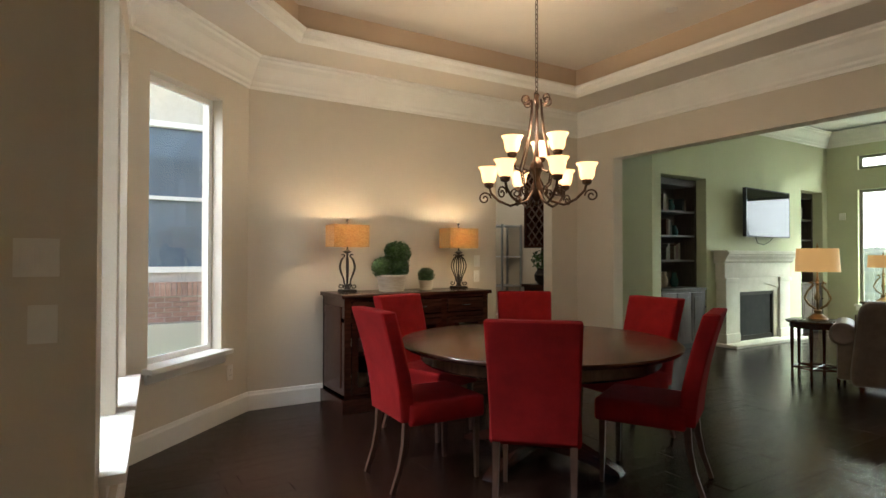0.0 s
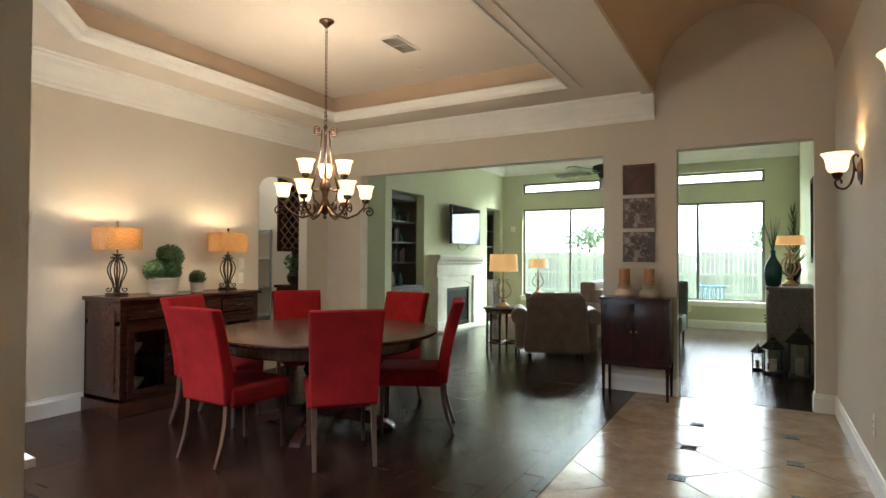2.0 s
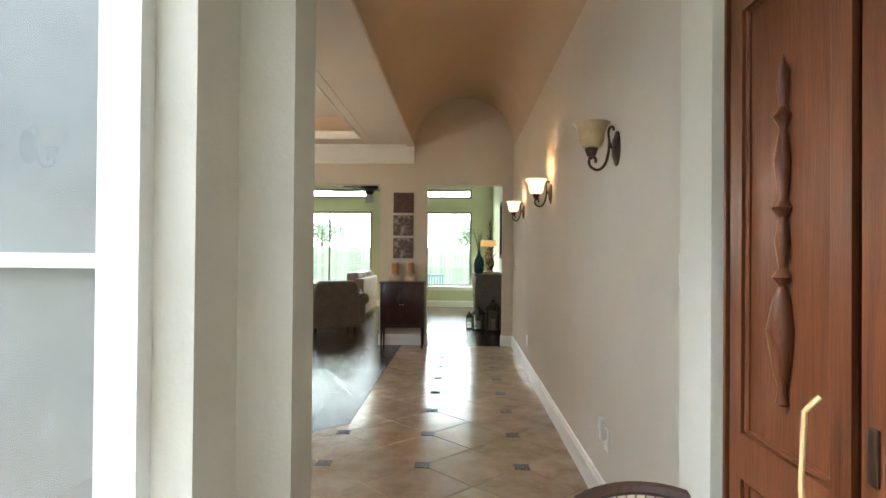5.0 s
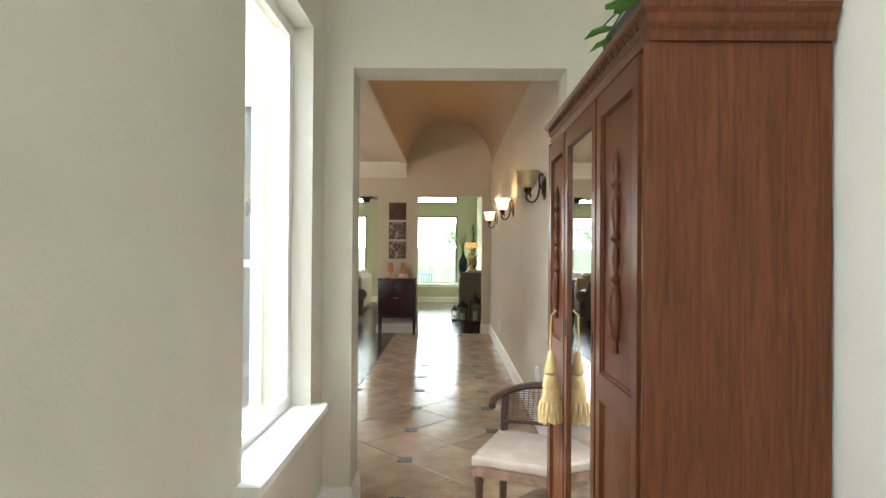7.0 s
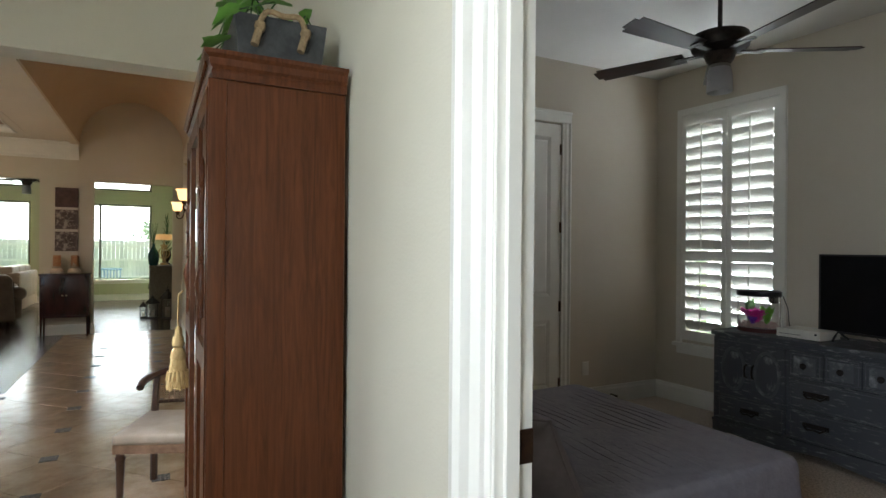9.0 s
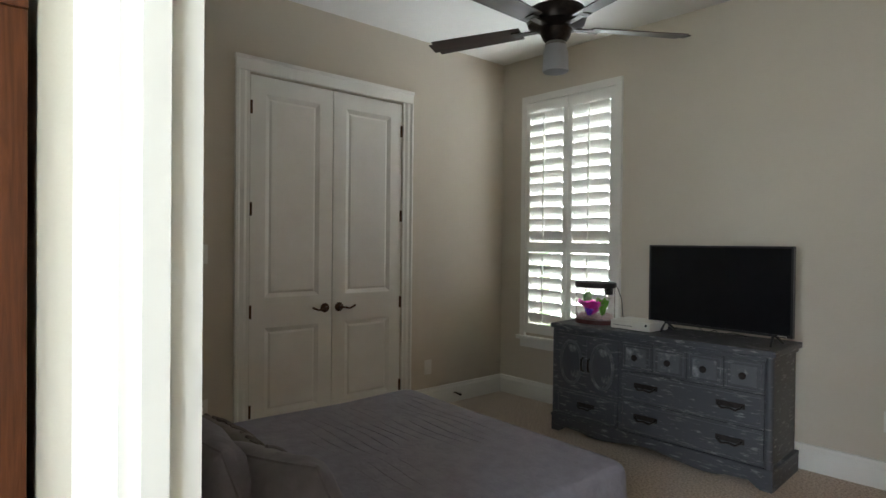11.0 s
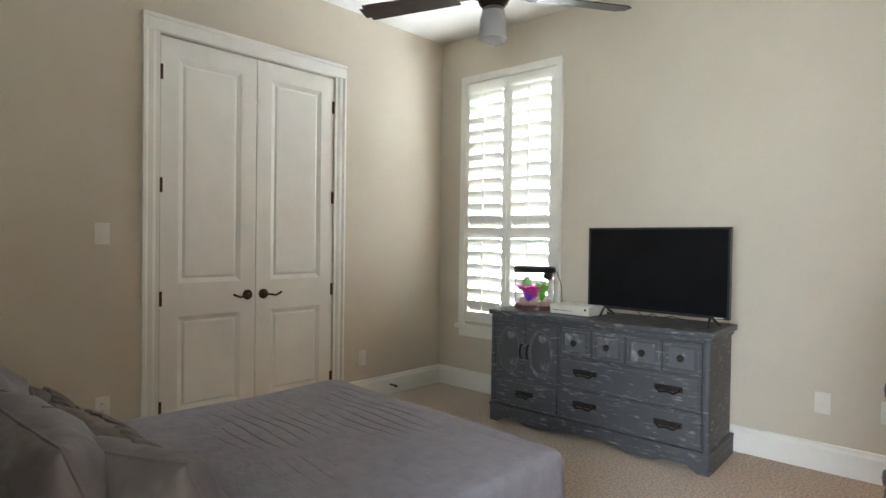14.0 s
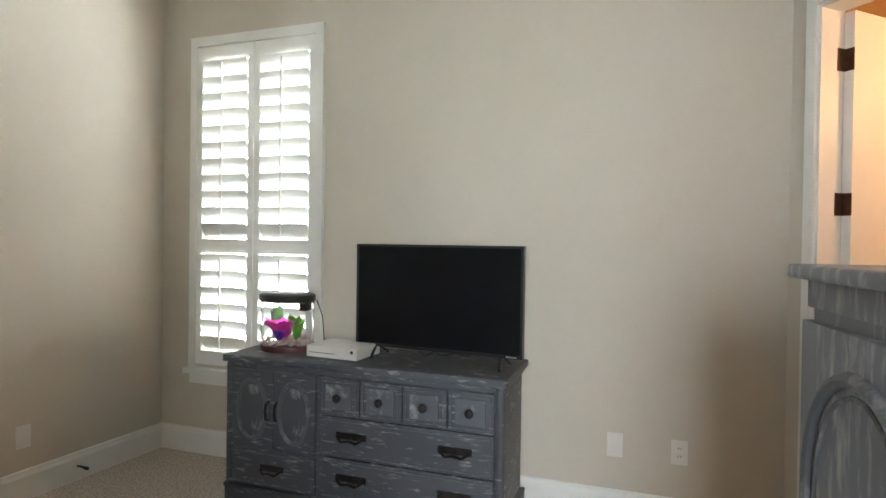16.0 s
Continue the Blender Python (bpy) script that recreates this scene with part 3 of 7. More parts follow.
first = None
for ang, rad, twist in ((173, 0.82, 5), (229, 0.76, -3), (295, 0.75, 3), (357, 0.80, 0), (54, 0.90, 2), (112, 0.92, -3)):
    m = pose(TC[0] + rad * math.cos(radians(ang)), TC[1] + rad * math.sin(radians(ang)), 0, 0, 0, ang + 90 + twist)
    if first is None:
        first = dining_chair()
        first.matrix_world = m
    else:
        copy_thing(first, m)


def bell(r, h):
    """Bell-shaped glass cup, open at the top."""
    return shell([(0.018, 0), (r * 0.55, 0.005), (r * 0.72, h * 0.25), (r * 0.76, h * 0.5), (r * 0.86, h * 0.8), (r * 1.08, h), (r * 1.05, h * 1.0), (r * 0.82, h * 0.8), (r * 0.72, h * 0.5), (r * 0.66, h * 0.25), (r * 0.48, 0.012), (0.012, 0.012)], 24)


def chandelier():
    cx, cy = 3.22, 2.87
    t = thing("chandelier", (cx, cy, 3.40), "bronze scrolled chandelier with nine lit amber glass cups", "chandelier")
    part("canopy", lathe([(0.062, -0.12), (0.060, -0.132), (0.045, -0.14), (0.02, -0.17), (0.008, -0.18), (0, -0.18)], 20), BRONZE, t)
    z = -0.18
    k = 0
    while z > -0.98:
        ring = [(0.011 * math.cos(a), 0, z - 0.018 + 0.020 * math.sin(a)) for a in [2 * math.pi * j / 10 for j in range(11)]]
        part("chain_link", tube(ring, 0.0028, 5), BRONZE, t, m=pose(0, 0, 0, 0, 0, 90 * (k % 2)))
        z -= 0.033
        k += 1
    part("stem", lathe([(0, -0.98), (0.012, -0.985), (0.02, -1.0), (0.012, -1.02), (0.010, -1.2), (0.012, -1.42), (0.03, -1.44), (0.045, -1.47), (0.05, -1.50), (0.03, -1.53), (0.022, -1.58), (0.04, -1.62), (0.05, -1.66), (0.03, -1.70), (0.012, -1.72), (0.018, -1.74), (0, -1.76)], 16), BRONZE, t)
    for k in range(6):
        a = 60 * k + 12
        top = spiral(0.075, -1.03, 0.012, 0.04, 300, -1.2, 16)
        rod = [(0.035, 0, -1.03), (0.04, 0, -1.12), (0.055, 0, -1.25), (0.09, 0, -1.40), (0.12, 0, -1.50), (0.10, 0, -1.60), (0.05, 0, -1.64)]
        part("rod", tube(rod, 0.006, 6), BRONZE, t, m=pose(0, 0, 0, 0, 0, a + 30))
        part("top_scroll", tube(top, 0.0055, 6), BRONZE, t, m=pose(0, 0, 0, 0, 0, a + 30))
        arm = [(0.03, 0, -1.64), (0.10, 0, -1.72), (0.18, 0, -1.745), (0.26, 0, -1.71), (0.315, 0, -1.655), (0.33, 0, -1.60)]
        part("arm", tube(arm, 0.009, 8), BRONZE, t, m=pose(0, 0, 0, 0, 0, a))
        part("scroll", tube(spiral(0.36, -1.69, 0.008, 0.045, 0, 1.5), 0.006, 6), BRONZE, t, m=pose(0, 0, 0, 0, 0, a))
        part("scroll", tube(spiral(0.14, -1.66, 0.008, 0.04, 90, -1.4), 0.006, 6), BRONZE, t, m=pose(0, 0, 0, 0, 0, a))
        part("cup_holder", lathe([(0.012, -1.62), (0.03, -1.61), (0.034, -1.585), (0.022, -1.58)], 14), BRONZE, t, m=pose(0, 0, 0, 0, 0, a) @ pose(0.33, 0, 0))
        part("glass_cup", bell(0.068, 0.11), CUP, t, "lit amber glass cup", m=pose(0, 0, 0, 0, 0, a) @ pose(0.33, 0, -1.585))
    for k in range(3):
        a = 120 * k + 40
        arm = [(0.03, 0, -1.50), (0.09, 0, -1.53), (0.15, 0, -1.50), (0.175, 0, -1.44), (0.175, 0, -1.42)]
        part("arm", tube(arm, 0.008, 8), BRONZE, t, m=pose(0, 0, 0, 0, 0, a))
        part("cup_holder", lathe([(0.012, -1.43), (0.03, -1.42), (0.034, -1.395), (0.022, -1.39)], 14), BRONZE, t, m=pose(0, 0, 0, 0, 0, a) @ pose(0.175, 0, 0))
        part("glass_cup", bell(0.068, 0.11), CUP, t, "lit amber glass cup", m=pose(0, 0, 0, 0, 0, a) @ pose(0.175, 0, -1.395))
    bulb((cx, cy, 2.16), 28, (1.0, 0.79, 0.55), 0.18)


def panel_front(t, x0, x1, z0, z1, y, material, name="door", d=0.018, rail=0.05, raised=True, parent_label=""):
    """A framed and panelled door front facing -y, as one part."""
    bm = boxes((x0, y - d, z0, x0 + rail, y, z1), (x1 - rail, y - d, z0, x1, y, z1), (x0 + rail, y - d, z0, x1 - rail, y, z0 + rail), (x0 + rail, y - d, z1 - rail, x1 - rail, y, z1))
    bm_box(bm, x0 + rail, y - d * 0.35, z0 + rail, x1 - rail, y, z1 - rail)
    if raised:
        bm_box(bm, x0 + rail + 0.02, y - d * 0.8, z0 + rail + 0.02, x1 - rail - 0.02, y - d * 0.3, z1 - rail - 0.02)
    return part(name, bm, material, t, parent_label, smooth=False)


def knob(r=0.014):
    return lathe([(r * 0.5, 0), (r * 0.4, 0.010), (r, 0.018), (r, 0.024), (r * 0.6, 0.030), (0, 0.031)], 12)


def sideboard():
    t = thing("sideboard", (0, 0, 0), "dark-stained wooden sideboard with glazed doors, against the wall", "sideboard")
    t.matrix_world = BKM @ pose(1.39, -0.30, 0)
    w, y0, y1 = 0.73, -0.24, 0.28
    part("top", rbox(-w - 0.03, y0 - 0.03, 0.955, w + 0.03, y1, 0.99, 0.012, 3), DARKWOOD, t)
    part("plinth", rbox(-w - 0.025, y0 - 0.025, 0, w + 0.025, y1, 0.12, 0.01), DARKWOOD, t)
    for q in ((-w, y0, 0.12, -w + 0.06, y1, 0.955), (w - 0.06, y0, 0.12, w, y1, 0.955), (-w, y1 - 0.02, 0.12, w, y1, 0.955), (-w, y0, 0.12, w, y1, 0.15), (-w, y0 + 0.004, 0.755, w, y1, 0.79), (-w + 0.06, y0 + 0.006, 0.93, w - 0.06, y1, 0.953), (-0.27, y0 + 0.002, 0.15, -0.21, y1, 0.94), (0.21, y0 + 0.002, 0.15, 0.27, y1, 0.94)):
        part("carcass_panel", boxes(q), DARKWOOD, t, smooth=False)
    part("shelf", boxes((-w + 0.06, y0 + 0.05, 0.44, w - 0.06, y1 - 0.03, 0.46)), DARKWOOD, t)
    for sx in (-1, 1):
        part("side_panel", rbox(sx * (w + 0.004) - 0.004, y0 + 0.07, 0.2, sx * (w + 0.004) + 0.004, y1 - 0.06, 0.88, 0.003), DARKWOOD, t)
    for a, b in ((-w + 0.065, -0.275), (-0.205, 0.205), (0.275, w - 0.065)):
        dr = part("drawer", rbox(a, y0 - 0.014, 0.80, b, y0 + 0.02, 0.925, 0.006), DARKWOOD, t)
        part("pull", tube([((a + b) / 2 - 0.04, y0 - 0.012, 0.865), ((a + b) / 2 - 0.035, y0 - 0.032, 0.86), ((a + b) / 2 + 0.035, y0 - 0.032, 0.86), ((a + b) / 2 + 0.04, y0 - 0.012, 0.865)], 0.004, 6), IRON, dr)
        r = 0.055
        bm = boxes((a, y0 - 0.012, 0.155, a + r, y0 + 0.008, 0.75), (b - r, y0 - 0.012, 0.155, b, y0 + 0.008, 0.75), (a + r, y0 - 0.012, 0.155, b - r, y0 + 0.008, 0.155 + r), (a + r, y0 - 0.012, 0.75 - r, b - r, y0 + 0.008, 0.75))
        dd = part("door", bm, DARKWOOD, t, smooth=False)
        part("pane", boxes((a + r, y0 - 0.003, 0.155 + r, b - r, y0 + 0.001, 0.75 - r)), GLASS, dd)
        part("knob", knob(0.011), IRON, dd, m=pose(b - 0.026, y0 - 0.012, 0.47, 90, 0, 0))


def crockery(x, z, k):
    t = thing("bowl", (0, 0, 0), "pale ceramic bowl inside the sideboard", "bowl", "bowls inside the sideboard")
    t.matrix_world = BKM @ pose(x, -0.27, z)
    part("body", lathe([(0.04, 0), (0.05, 0.01), (0.09, 0.07), (0.10, 0.10), (0.092, 0.10), (0.08, 0.07), (0, 0.02)], 18), IVORY, t)


def buffet_lamp():
    t = thing("table_lamp", (0, 0, 0), "lit iron cage table lamp with a burlap shade, on the sideboard", "lamp", "lamps on the sideboard")
    part("base", rbox(-0.065, -0.065, 0, 0.065, 0.065, 0.025, 0.006), IRON, t)
    part("stem", lathe([(0.03, 0.025), (0.02, 0.05), (0.008, 0.06), (0.007, 0.34), (0.02, 0.345), (0.045, 0.36), (0.02, 0.37), (0.007, 0.38), (0.007, 0.62), (0.012, 0.625), (0.014, 0.64), (0, 0.652)], 14), IRON, t)
    for k in range(6):
        pts = [(0.012, 0, 0.06), (0.03, 0, 0.075), (0.035, 0, 0.11), (0.065, 0, 0.18), (0.075, 0, 0.23), (0.055, 0, 0.29), (0.03, 0, 0.315), (0.035, 0, 0.335), (0.055, 0, 0.33)]
        part("cage_bar", tube(curve(pts, 3), 0.0055, 6), IRON, t, m=pose(0, 0, 0, 0, 0, 60 * k + 15))
    for k in range(4):
        part("foot_scroll", tube(spiral(0.065, 0.055, 0.006, 0.025, 180, -1.1, 14), 0.005, 6), IRON, t, m=pose(0, 0, 0, 0, 0, 90 * k + 45))
    a, b, h0, h1 = 0.165, 0.105, 0.40, 0.595
    bm = boxes((-a, -b, h0, a, -b + 0.004, h1), (-a, b - 0.004, h0, a, b, h1), (-a, -b + 0.004, h0, -a + 0.004, b - 0.004, h1), (a - 0.004, -b + 0.004, h0, a, b - 0.004, h1))
    part("shade", bm, BURLAP, t, "glowing rectangular burlap shade", smooth=False)
    part("bulb", lathe([(0, 0.43), (0.02, 0.44), (0.03, 0.48), (0.02, 0.52), (0, 0.53)], 12), BULBG, t)
    return t


def leaf_ball(centres, n, size, seed, solid=True):
    """Clipped foliage of many small leaves over one or more rounded heads."""
    rnd = random.Random(seed)
    bm = bmesh.new()
    for c, r in centres:
        for k in range(n):
            d = Vector((rnd.gauss(0, 1), rnd.gauss(0, 1), rnd.gauss(0, 1))).normalized()
            p = Vector(c) + d * r * rnd.uniform(0.78, 1.04)
            q = (d + Vector((rnd.uniform(-1, 1), rnd.uniform(-1, 1), rnd.uniform(-1, 1))) * 0.8).normalized()
            s = q.orthogonal().normalized()
            s = (Matrix.Rotation(rnd.uniform(0, 6.28), 3, q) @ s) * size * rnd.uniform(0.7, 1.2)
            u = q.cross(s) * 0.55
            vs = [bm.verts.new(p + w) for w in (-s, u + q * size * 0.15, s, -u + q * size * 0.15)]
            bm.faces.new(vs)
        if not solid:
            continue
        core = lathe([(0, -r * 0.85), (r * 0.6, -r * 0.6), (r * 0.85, 0), (r * 0.6, r * 0.6), (0, r * 0.85)], 12, c)
        me = bpy.data.meshes.new("t")
        core.to_mesh(me)
        bm.from_mesh(me)
        core.free()
        bpy.data.meshes.remove(me)
    return bm


def topiary(at, k, label, double):
    t = thing("boxwood_topiary", at, label, "plant")
    if double:
        part("pot", lathe([(0.11, 0), (0.115, 0.01), (0.135, 0.13), (0.14, 0.135), (0.14, 0.15), (0.128, 0.15), (0.12, 0.12), (0, 0.12)], 28), POT, t)
        part("foliage", leaf_ball([((-0.095, 0, 0.215), 0.095), ((0.07, 0.01, 0.215), 0.105), ((-0.01, 0.03, 0.24), 0.09), ((0.075, 0.01, 0.345), 0.115), ((0.01, 0.0, 0.37), 0.075)], 1100, 0.013, 5), LEAF, t)
    else:
        part("pot", lathe([(0.055, 0), (0.058, 0.008), (0.066, 0.075), (0.07, 0.08), (0.07, 0.09), (0.06, 0.09), (0, 0.08)], 22), POT, t)
        part("foliage", leaf_ball([((0, 0, 0.135), 0.08)], 700, 0.010, 9), LEAF, t)


dining_table()
chandelier()
sideboard()
for k, (x, z) in enumerate(((0.91, 0.46), (0.93, 0.15), (1.86, 0.46), (1.39, 0.46))):
    crockery(x, z + 0.002, k)
lamp = buffet_lamp()
lamp.matrix_world = BKM @ pose(0.80, -0.25, 0.991)
copy_thing(lamp, BKM @ pose(1.975, -0.25, 0.991))
for x in (0.80, 1.975):
    bulb(BKM @ Vector((x, -0.26, 1.51)), 12.0, (1.0, 0.72, 0.42), 0.03)
topiary((*(BKM @ Vector((1.21, -0.30, 0))).xy, 0.991), 0, "clipped boxwood topiary in a whitewashed pot, on the sideboard", True)
topiary((*(BKM @ Vector((1.585, -0.28, 0))).xy, 0.991), 1, "small clipped boxwood ball in a whitewashed pot, on the sideboard", False)
plate("light_switch", (4.14, BACK, 1.26), "white switch plate on the dining wall", "switch", 0)
plate("wall_control", (4.135, BACK, 1.10), "white wall control below the switch", "switch", 0)
plate("light_switch", (0.53, 2.013, 1.30), "white double switch plate beside the front door", "switch", 0, 0.115, 0.115, 2)
plate("wall_plate", (0.547, 2.013, 1.10), "white blank wall plate below the switches", "switch", 0, 0.075, 0.115, 0)
plate("outlet", (1.60, 4.73, 0.37), "white outlet on the bay wall", "outlet", 45, outlet=True)


def ceiling_vent(at, label):
    t = thing("ceiling_vent", at, label, "vent")
    part("frame", boxes((-0.20, -0.10, -0.012, 0.20, -0.08, 0), (-0.20, 0.08, -0.012, 0.20, 0.10, 0), (-0.20, -0.08, -0.012, -0.18, 0.08, 0), (0.18, -0.08, -0.012, 0.20, 0.08, 0), (-0.005, -0.08, -0.010, 0.005, 0.08, 0)), WHITEP, t)
    # dark sheet put in for the shade inside the duct
    part("backing", boxes((-0.18, -0.08, -0.002, 0.18, 0.08, 0.0)), IRON, t)
    for k in range(14):
        y = -0.074 + k * 0.0113
        for x0, x1 in ((-0.18, -0.006), (0.006, 0.18)):
            part("slat", boxes((x0, y, -0.009, x1, y + 0.002, -0.003)), WHITEP, t)


ceiling_vent((3.93, 2.62, TRAY), "white slatted air vent in the tray ceiling")
t = thing("smoke_detector", (4.57, 2.81, TRAY), "small white sensor on the tray ceiling", "sensor")
part("body", lathe([(0.045, 0), (0.045, -0.008), (0.035, -0.014), (0, -0.014)], 20), WHITEP, t)


# ---- windows ----
def window(name, m, w, h, label, mullions=(), frame_w=0.045, sill=True, sill_depth=0.08, recess=0.09, dark=False):
    """A fixed window in a hole w by h; m: the hole's lower corner, x along the wall, the room at +y."""
    t = tagged(new(name), label, kind="structure")
    t.matrix_world = m
    f = frame_w
    y0, y1 = -recess - 0.03, -recess
    part("window_frame", boxes((0, y0, 0, f, y1, h), (w - f, y0, 0, w, y1, h), (f, y0, 0, w - f, y1, f), (f, y0, h - f, w - f, y1, h), *[(c - f / 2, y0, f, c + f / 2, y1, h - f) for c in mullions]), BRONZEF if dark else WHITE, t, smooth=False)
    xs = [f, *[c for c in mullions], w - f]
    for a, b in zip(xs, xs[1:]):
        g = part("pane", boxes((a, y0 + 0.012, f, b, y0 + 0.016, h - f)), GLASS, t)
        g.visible_shadow = False
    if sill:
        part("window_sill", rbox(-0.05, -recess, -0.03, w + 0.05, sill_depth, 0.005, 0.004), WHITE, t)
        part("apron", rbox(-0.03, 0.001, -0.10, w + 0.03, 0.022, -0.03, 0.004), WHITE, t)


BRONZEF = vary(mat("bronze_window_frame", (0.20, 0.20, 0.15), 0.4), (0.16, 0.16, 0.12), 6)
window("window_bay_diagonal", DIAG @ pose(0.36, 0, 0.57), 0.78, 1.97, "tall white-framed bay window with a white sill")
window("window_bay_far", SIDE @ pose(0.10, 0, 0.57), 0.74, 1.97, "tall white-framed bay window with a white sill")
window("window_bay_near", SIDE @ pose(1.02, 0, 0.57), 0.78, 1.97, "tall white-framed bay window with a white sill")
VM = pose(-1.59, VW, 0.655, 0, 0, 180)
window("window_vestibule", VM, 0.92, 1.865, "tall white-framed vestibule window with a white sill", frame_w=0.06, recess=0.10)
for nm, y0, z0, w, h, mu, si in (("window_living_left", 2.30, 0.50, 2.22, 1.97, (1.12,), True), ("window_living_left_transom", 2.30, 2.82, 2.22, 0.24, (), False),
                                 ("window_living_right", -0.31, 0.53, 1.56, 1.94, (1.16,), True), ("window_living_right_transom", -0.31, 2.82, 1.56, 0.24, (), False)):
    window(nm, pose(LIV_X, y0, z0, 0, 0, 90), w, h, "tall living-room window" if si else "narrow transom window", mu, 0.05, si, 0.05, 0.06, True)


# ---- front door ----
def front_door():
    t = tagged(new("door_front"), "dark wooden front door with glass panes, closed", kind="structure")
    t.matrix_world = pose(-0.64, 1.53, 0) @ Matrix.Diagonal((0.868, 1, 1, 1))
    part("door_leaf", boxes((0.03, 0, 0.01, 0.15, 0.045, 2.28), (0.85, 0, 0.01, 0.97, 0.045, 2.28), (0.15, 0, 0.01, 0.85, 0.045, 0.5), (0.15, 0, 2.14, 0.85, 0.045, 2.28), (0.15, 0, 1.05, 0.85, 0.045, 1.12), (0.15, 0, 1.6, 0.85, 0.045, 1.66)), DARKWOOD, t, smooth=False)
    for z0, z1 in ((0.5, 1.05), (1.12, 1.6), (1.66, 2.14)):
        part("pane", boxes((0.15, 0.018, z0, 0.85, 0.026, z1)), GLASS, t)
    part("escutcheon", rbox(0.885, -0.008, 0.88, 0.935, 0, 1.16, 0.004), BRONZE, t)
    part("lever", tube([(0.91, -0.005, 0.975), (0.91, -0.06, 0.975), (0.89, -0.065, 0.973), (0.80, -0.065, 0.965)], 0.009, 8), BRONZE, t)
    part("thumb_turn", tube([(0.91, -0.005, 1.10), (0.91, -0.03, 1.10)], 0.012, 8), BRONZE, t)
    c = [(0, 0), (0.10, 0), (0.10, 0.012), (0.085, 0.02), (0.07, 0.014), (0.05, 0.022), (0.03, 0.014), (0.015, 0.02), (0, 0.012)]
    bm = prism([(0.998 + 0.28 * u, -0.03 - v) for u, v in c], 0, 2.38)
    part("casing", bm, WHITE, t, smooth=False)
    part("head_casing", boxes((0.0, -0.052, 2.28, 1.022, -0.03, 2.38)), WHITE, t)


front_door()


# ---- sconces ----
def sconce(lit):
    t = thing("wall_sconce", (0, 0, 0), "bronze scrolled wall sconce with a lit amber glass cup" if lit else "bronze scrolled wall sconce with an unlit amber glass cup", "sconce", "sconces along the hall wall")
    bp = lathe([(0, 0), (0.062, 0), (0.060, 0.008), (0.045, 0.014), (0.035, 0.022), (0, 0.026)], 24)
    part("backplate", bp, BRONZE, t, m=pose(0, 0, 0, -90, 0, 0) @ Matrix.Diagonal((1, 1.45, 1, 1)))
    arm = [(0, 0.015, -0.01), (0, 0.035, 0.02), (0, 0.045, 0.075), (0, 0.038, 0.105), (0, 0.022, 0.110), (0, 0.018, 0.092)]
    part("top_scroll", tube(curve(arm), 0.006, 7), BRONZE, t)
    low = [(0, 0.040, 0.04), (0, 0.044, -0.02), (0, 0.062, -0.080), (0, 0.095, -0.108), (0, 0.130, -0.095), (0, 0.142, -0.065), (0, 0.130, -0.042), (0, 0.110, -0.050), (0, 0.108, -0.072)]
    part("arm", tube(curve(low), 0.007, 8), BRONZE, t)
    part("cup_holder", lathe([(0, -0.035), (0.020, -0.03), (0.028, -0.01), (0.034, 0.008), (0.02, 0.016), (0.012, 0.020)], 16), BRONZE, t, m=pose(0, 0.13, -0.010))
    part("finial", tube([(0, 0.13, -0.03), (0, 0.132, -0.055)], 0.008, 7), BRONZE, t)
    part("glass_cup", bell(0.086, 0.125), CUP if lit else CUPOFF, t, "lit amber glass cup" if lit else "unlit amber glass cup", m=pose(0, 0.13, 0.002))
    return t


s = sconce(True)
s.matrix_world = pose(2.06, H_R, 1.905)
copy_thing(s, pose(4.16, H_R, 1.905))
sconce(False).matrix_world = pose(-0.02, H_R, 1.915)
for x in (2.06, 4.16):
    bulb((x, H_R + 0.13, 2.00), 1.9, (1.0, 0.62, 0.30), 0.03)
plate("light_switch", (-0.905, H_R, 1.325), "white double switch plate on the hall wall", "switch", 180, 0.115, 0.115, 2)
plate("light_switch", (VO0, -0.925, 1.305), "white double switch plate beside the opening", "switch", -90, 0.115, 0.115, 2)
plate("outlet", (3.74, H_R, 0.38), "white outlet on the hall wall", "outlet", 180, outlet=True)
plate("outlet", (0.14, H_R, 0.40), "white outlet on the hall wall, with a plug", "outlet", 180, outlet=True)
t = thing("night_light", (0.14, H_R + 0.011, 0.43), "white plug-in night light in the hall outlet", "night light")
part("body", rbox(-0.022, 0, -0.03, 0.022, 0.028, 0.03, 0.008), WHITEP, t)
part("shade", rbox(-0.026, 0.008, 0.024, 0.026, 0.032, 0.085, 0.008), WHITEP, t)
plate("light_switch", (5.18, H_R, 1.27), "white switch plate near the hall end", "switch", 180)


# ---- pier between the openings ----
MAHOG = vary(mat("red_mahogany", (0.036, 0.009, 0.007), 0.24, spec=0.4), (0.020, 0.006, 0.005), 3, (4, 4, 1.2))


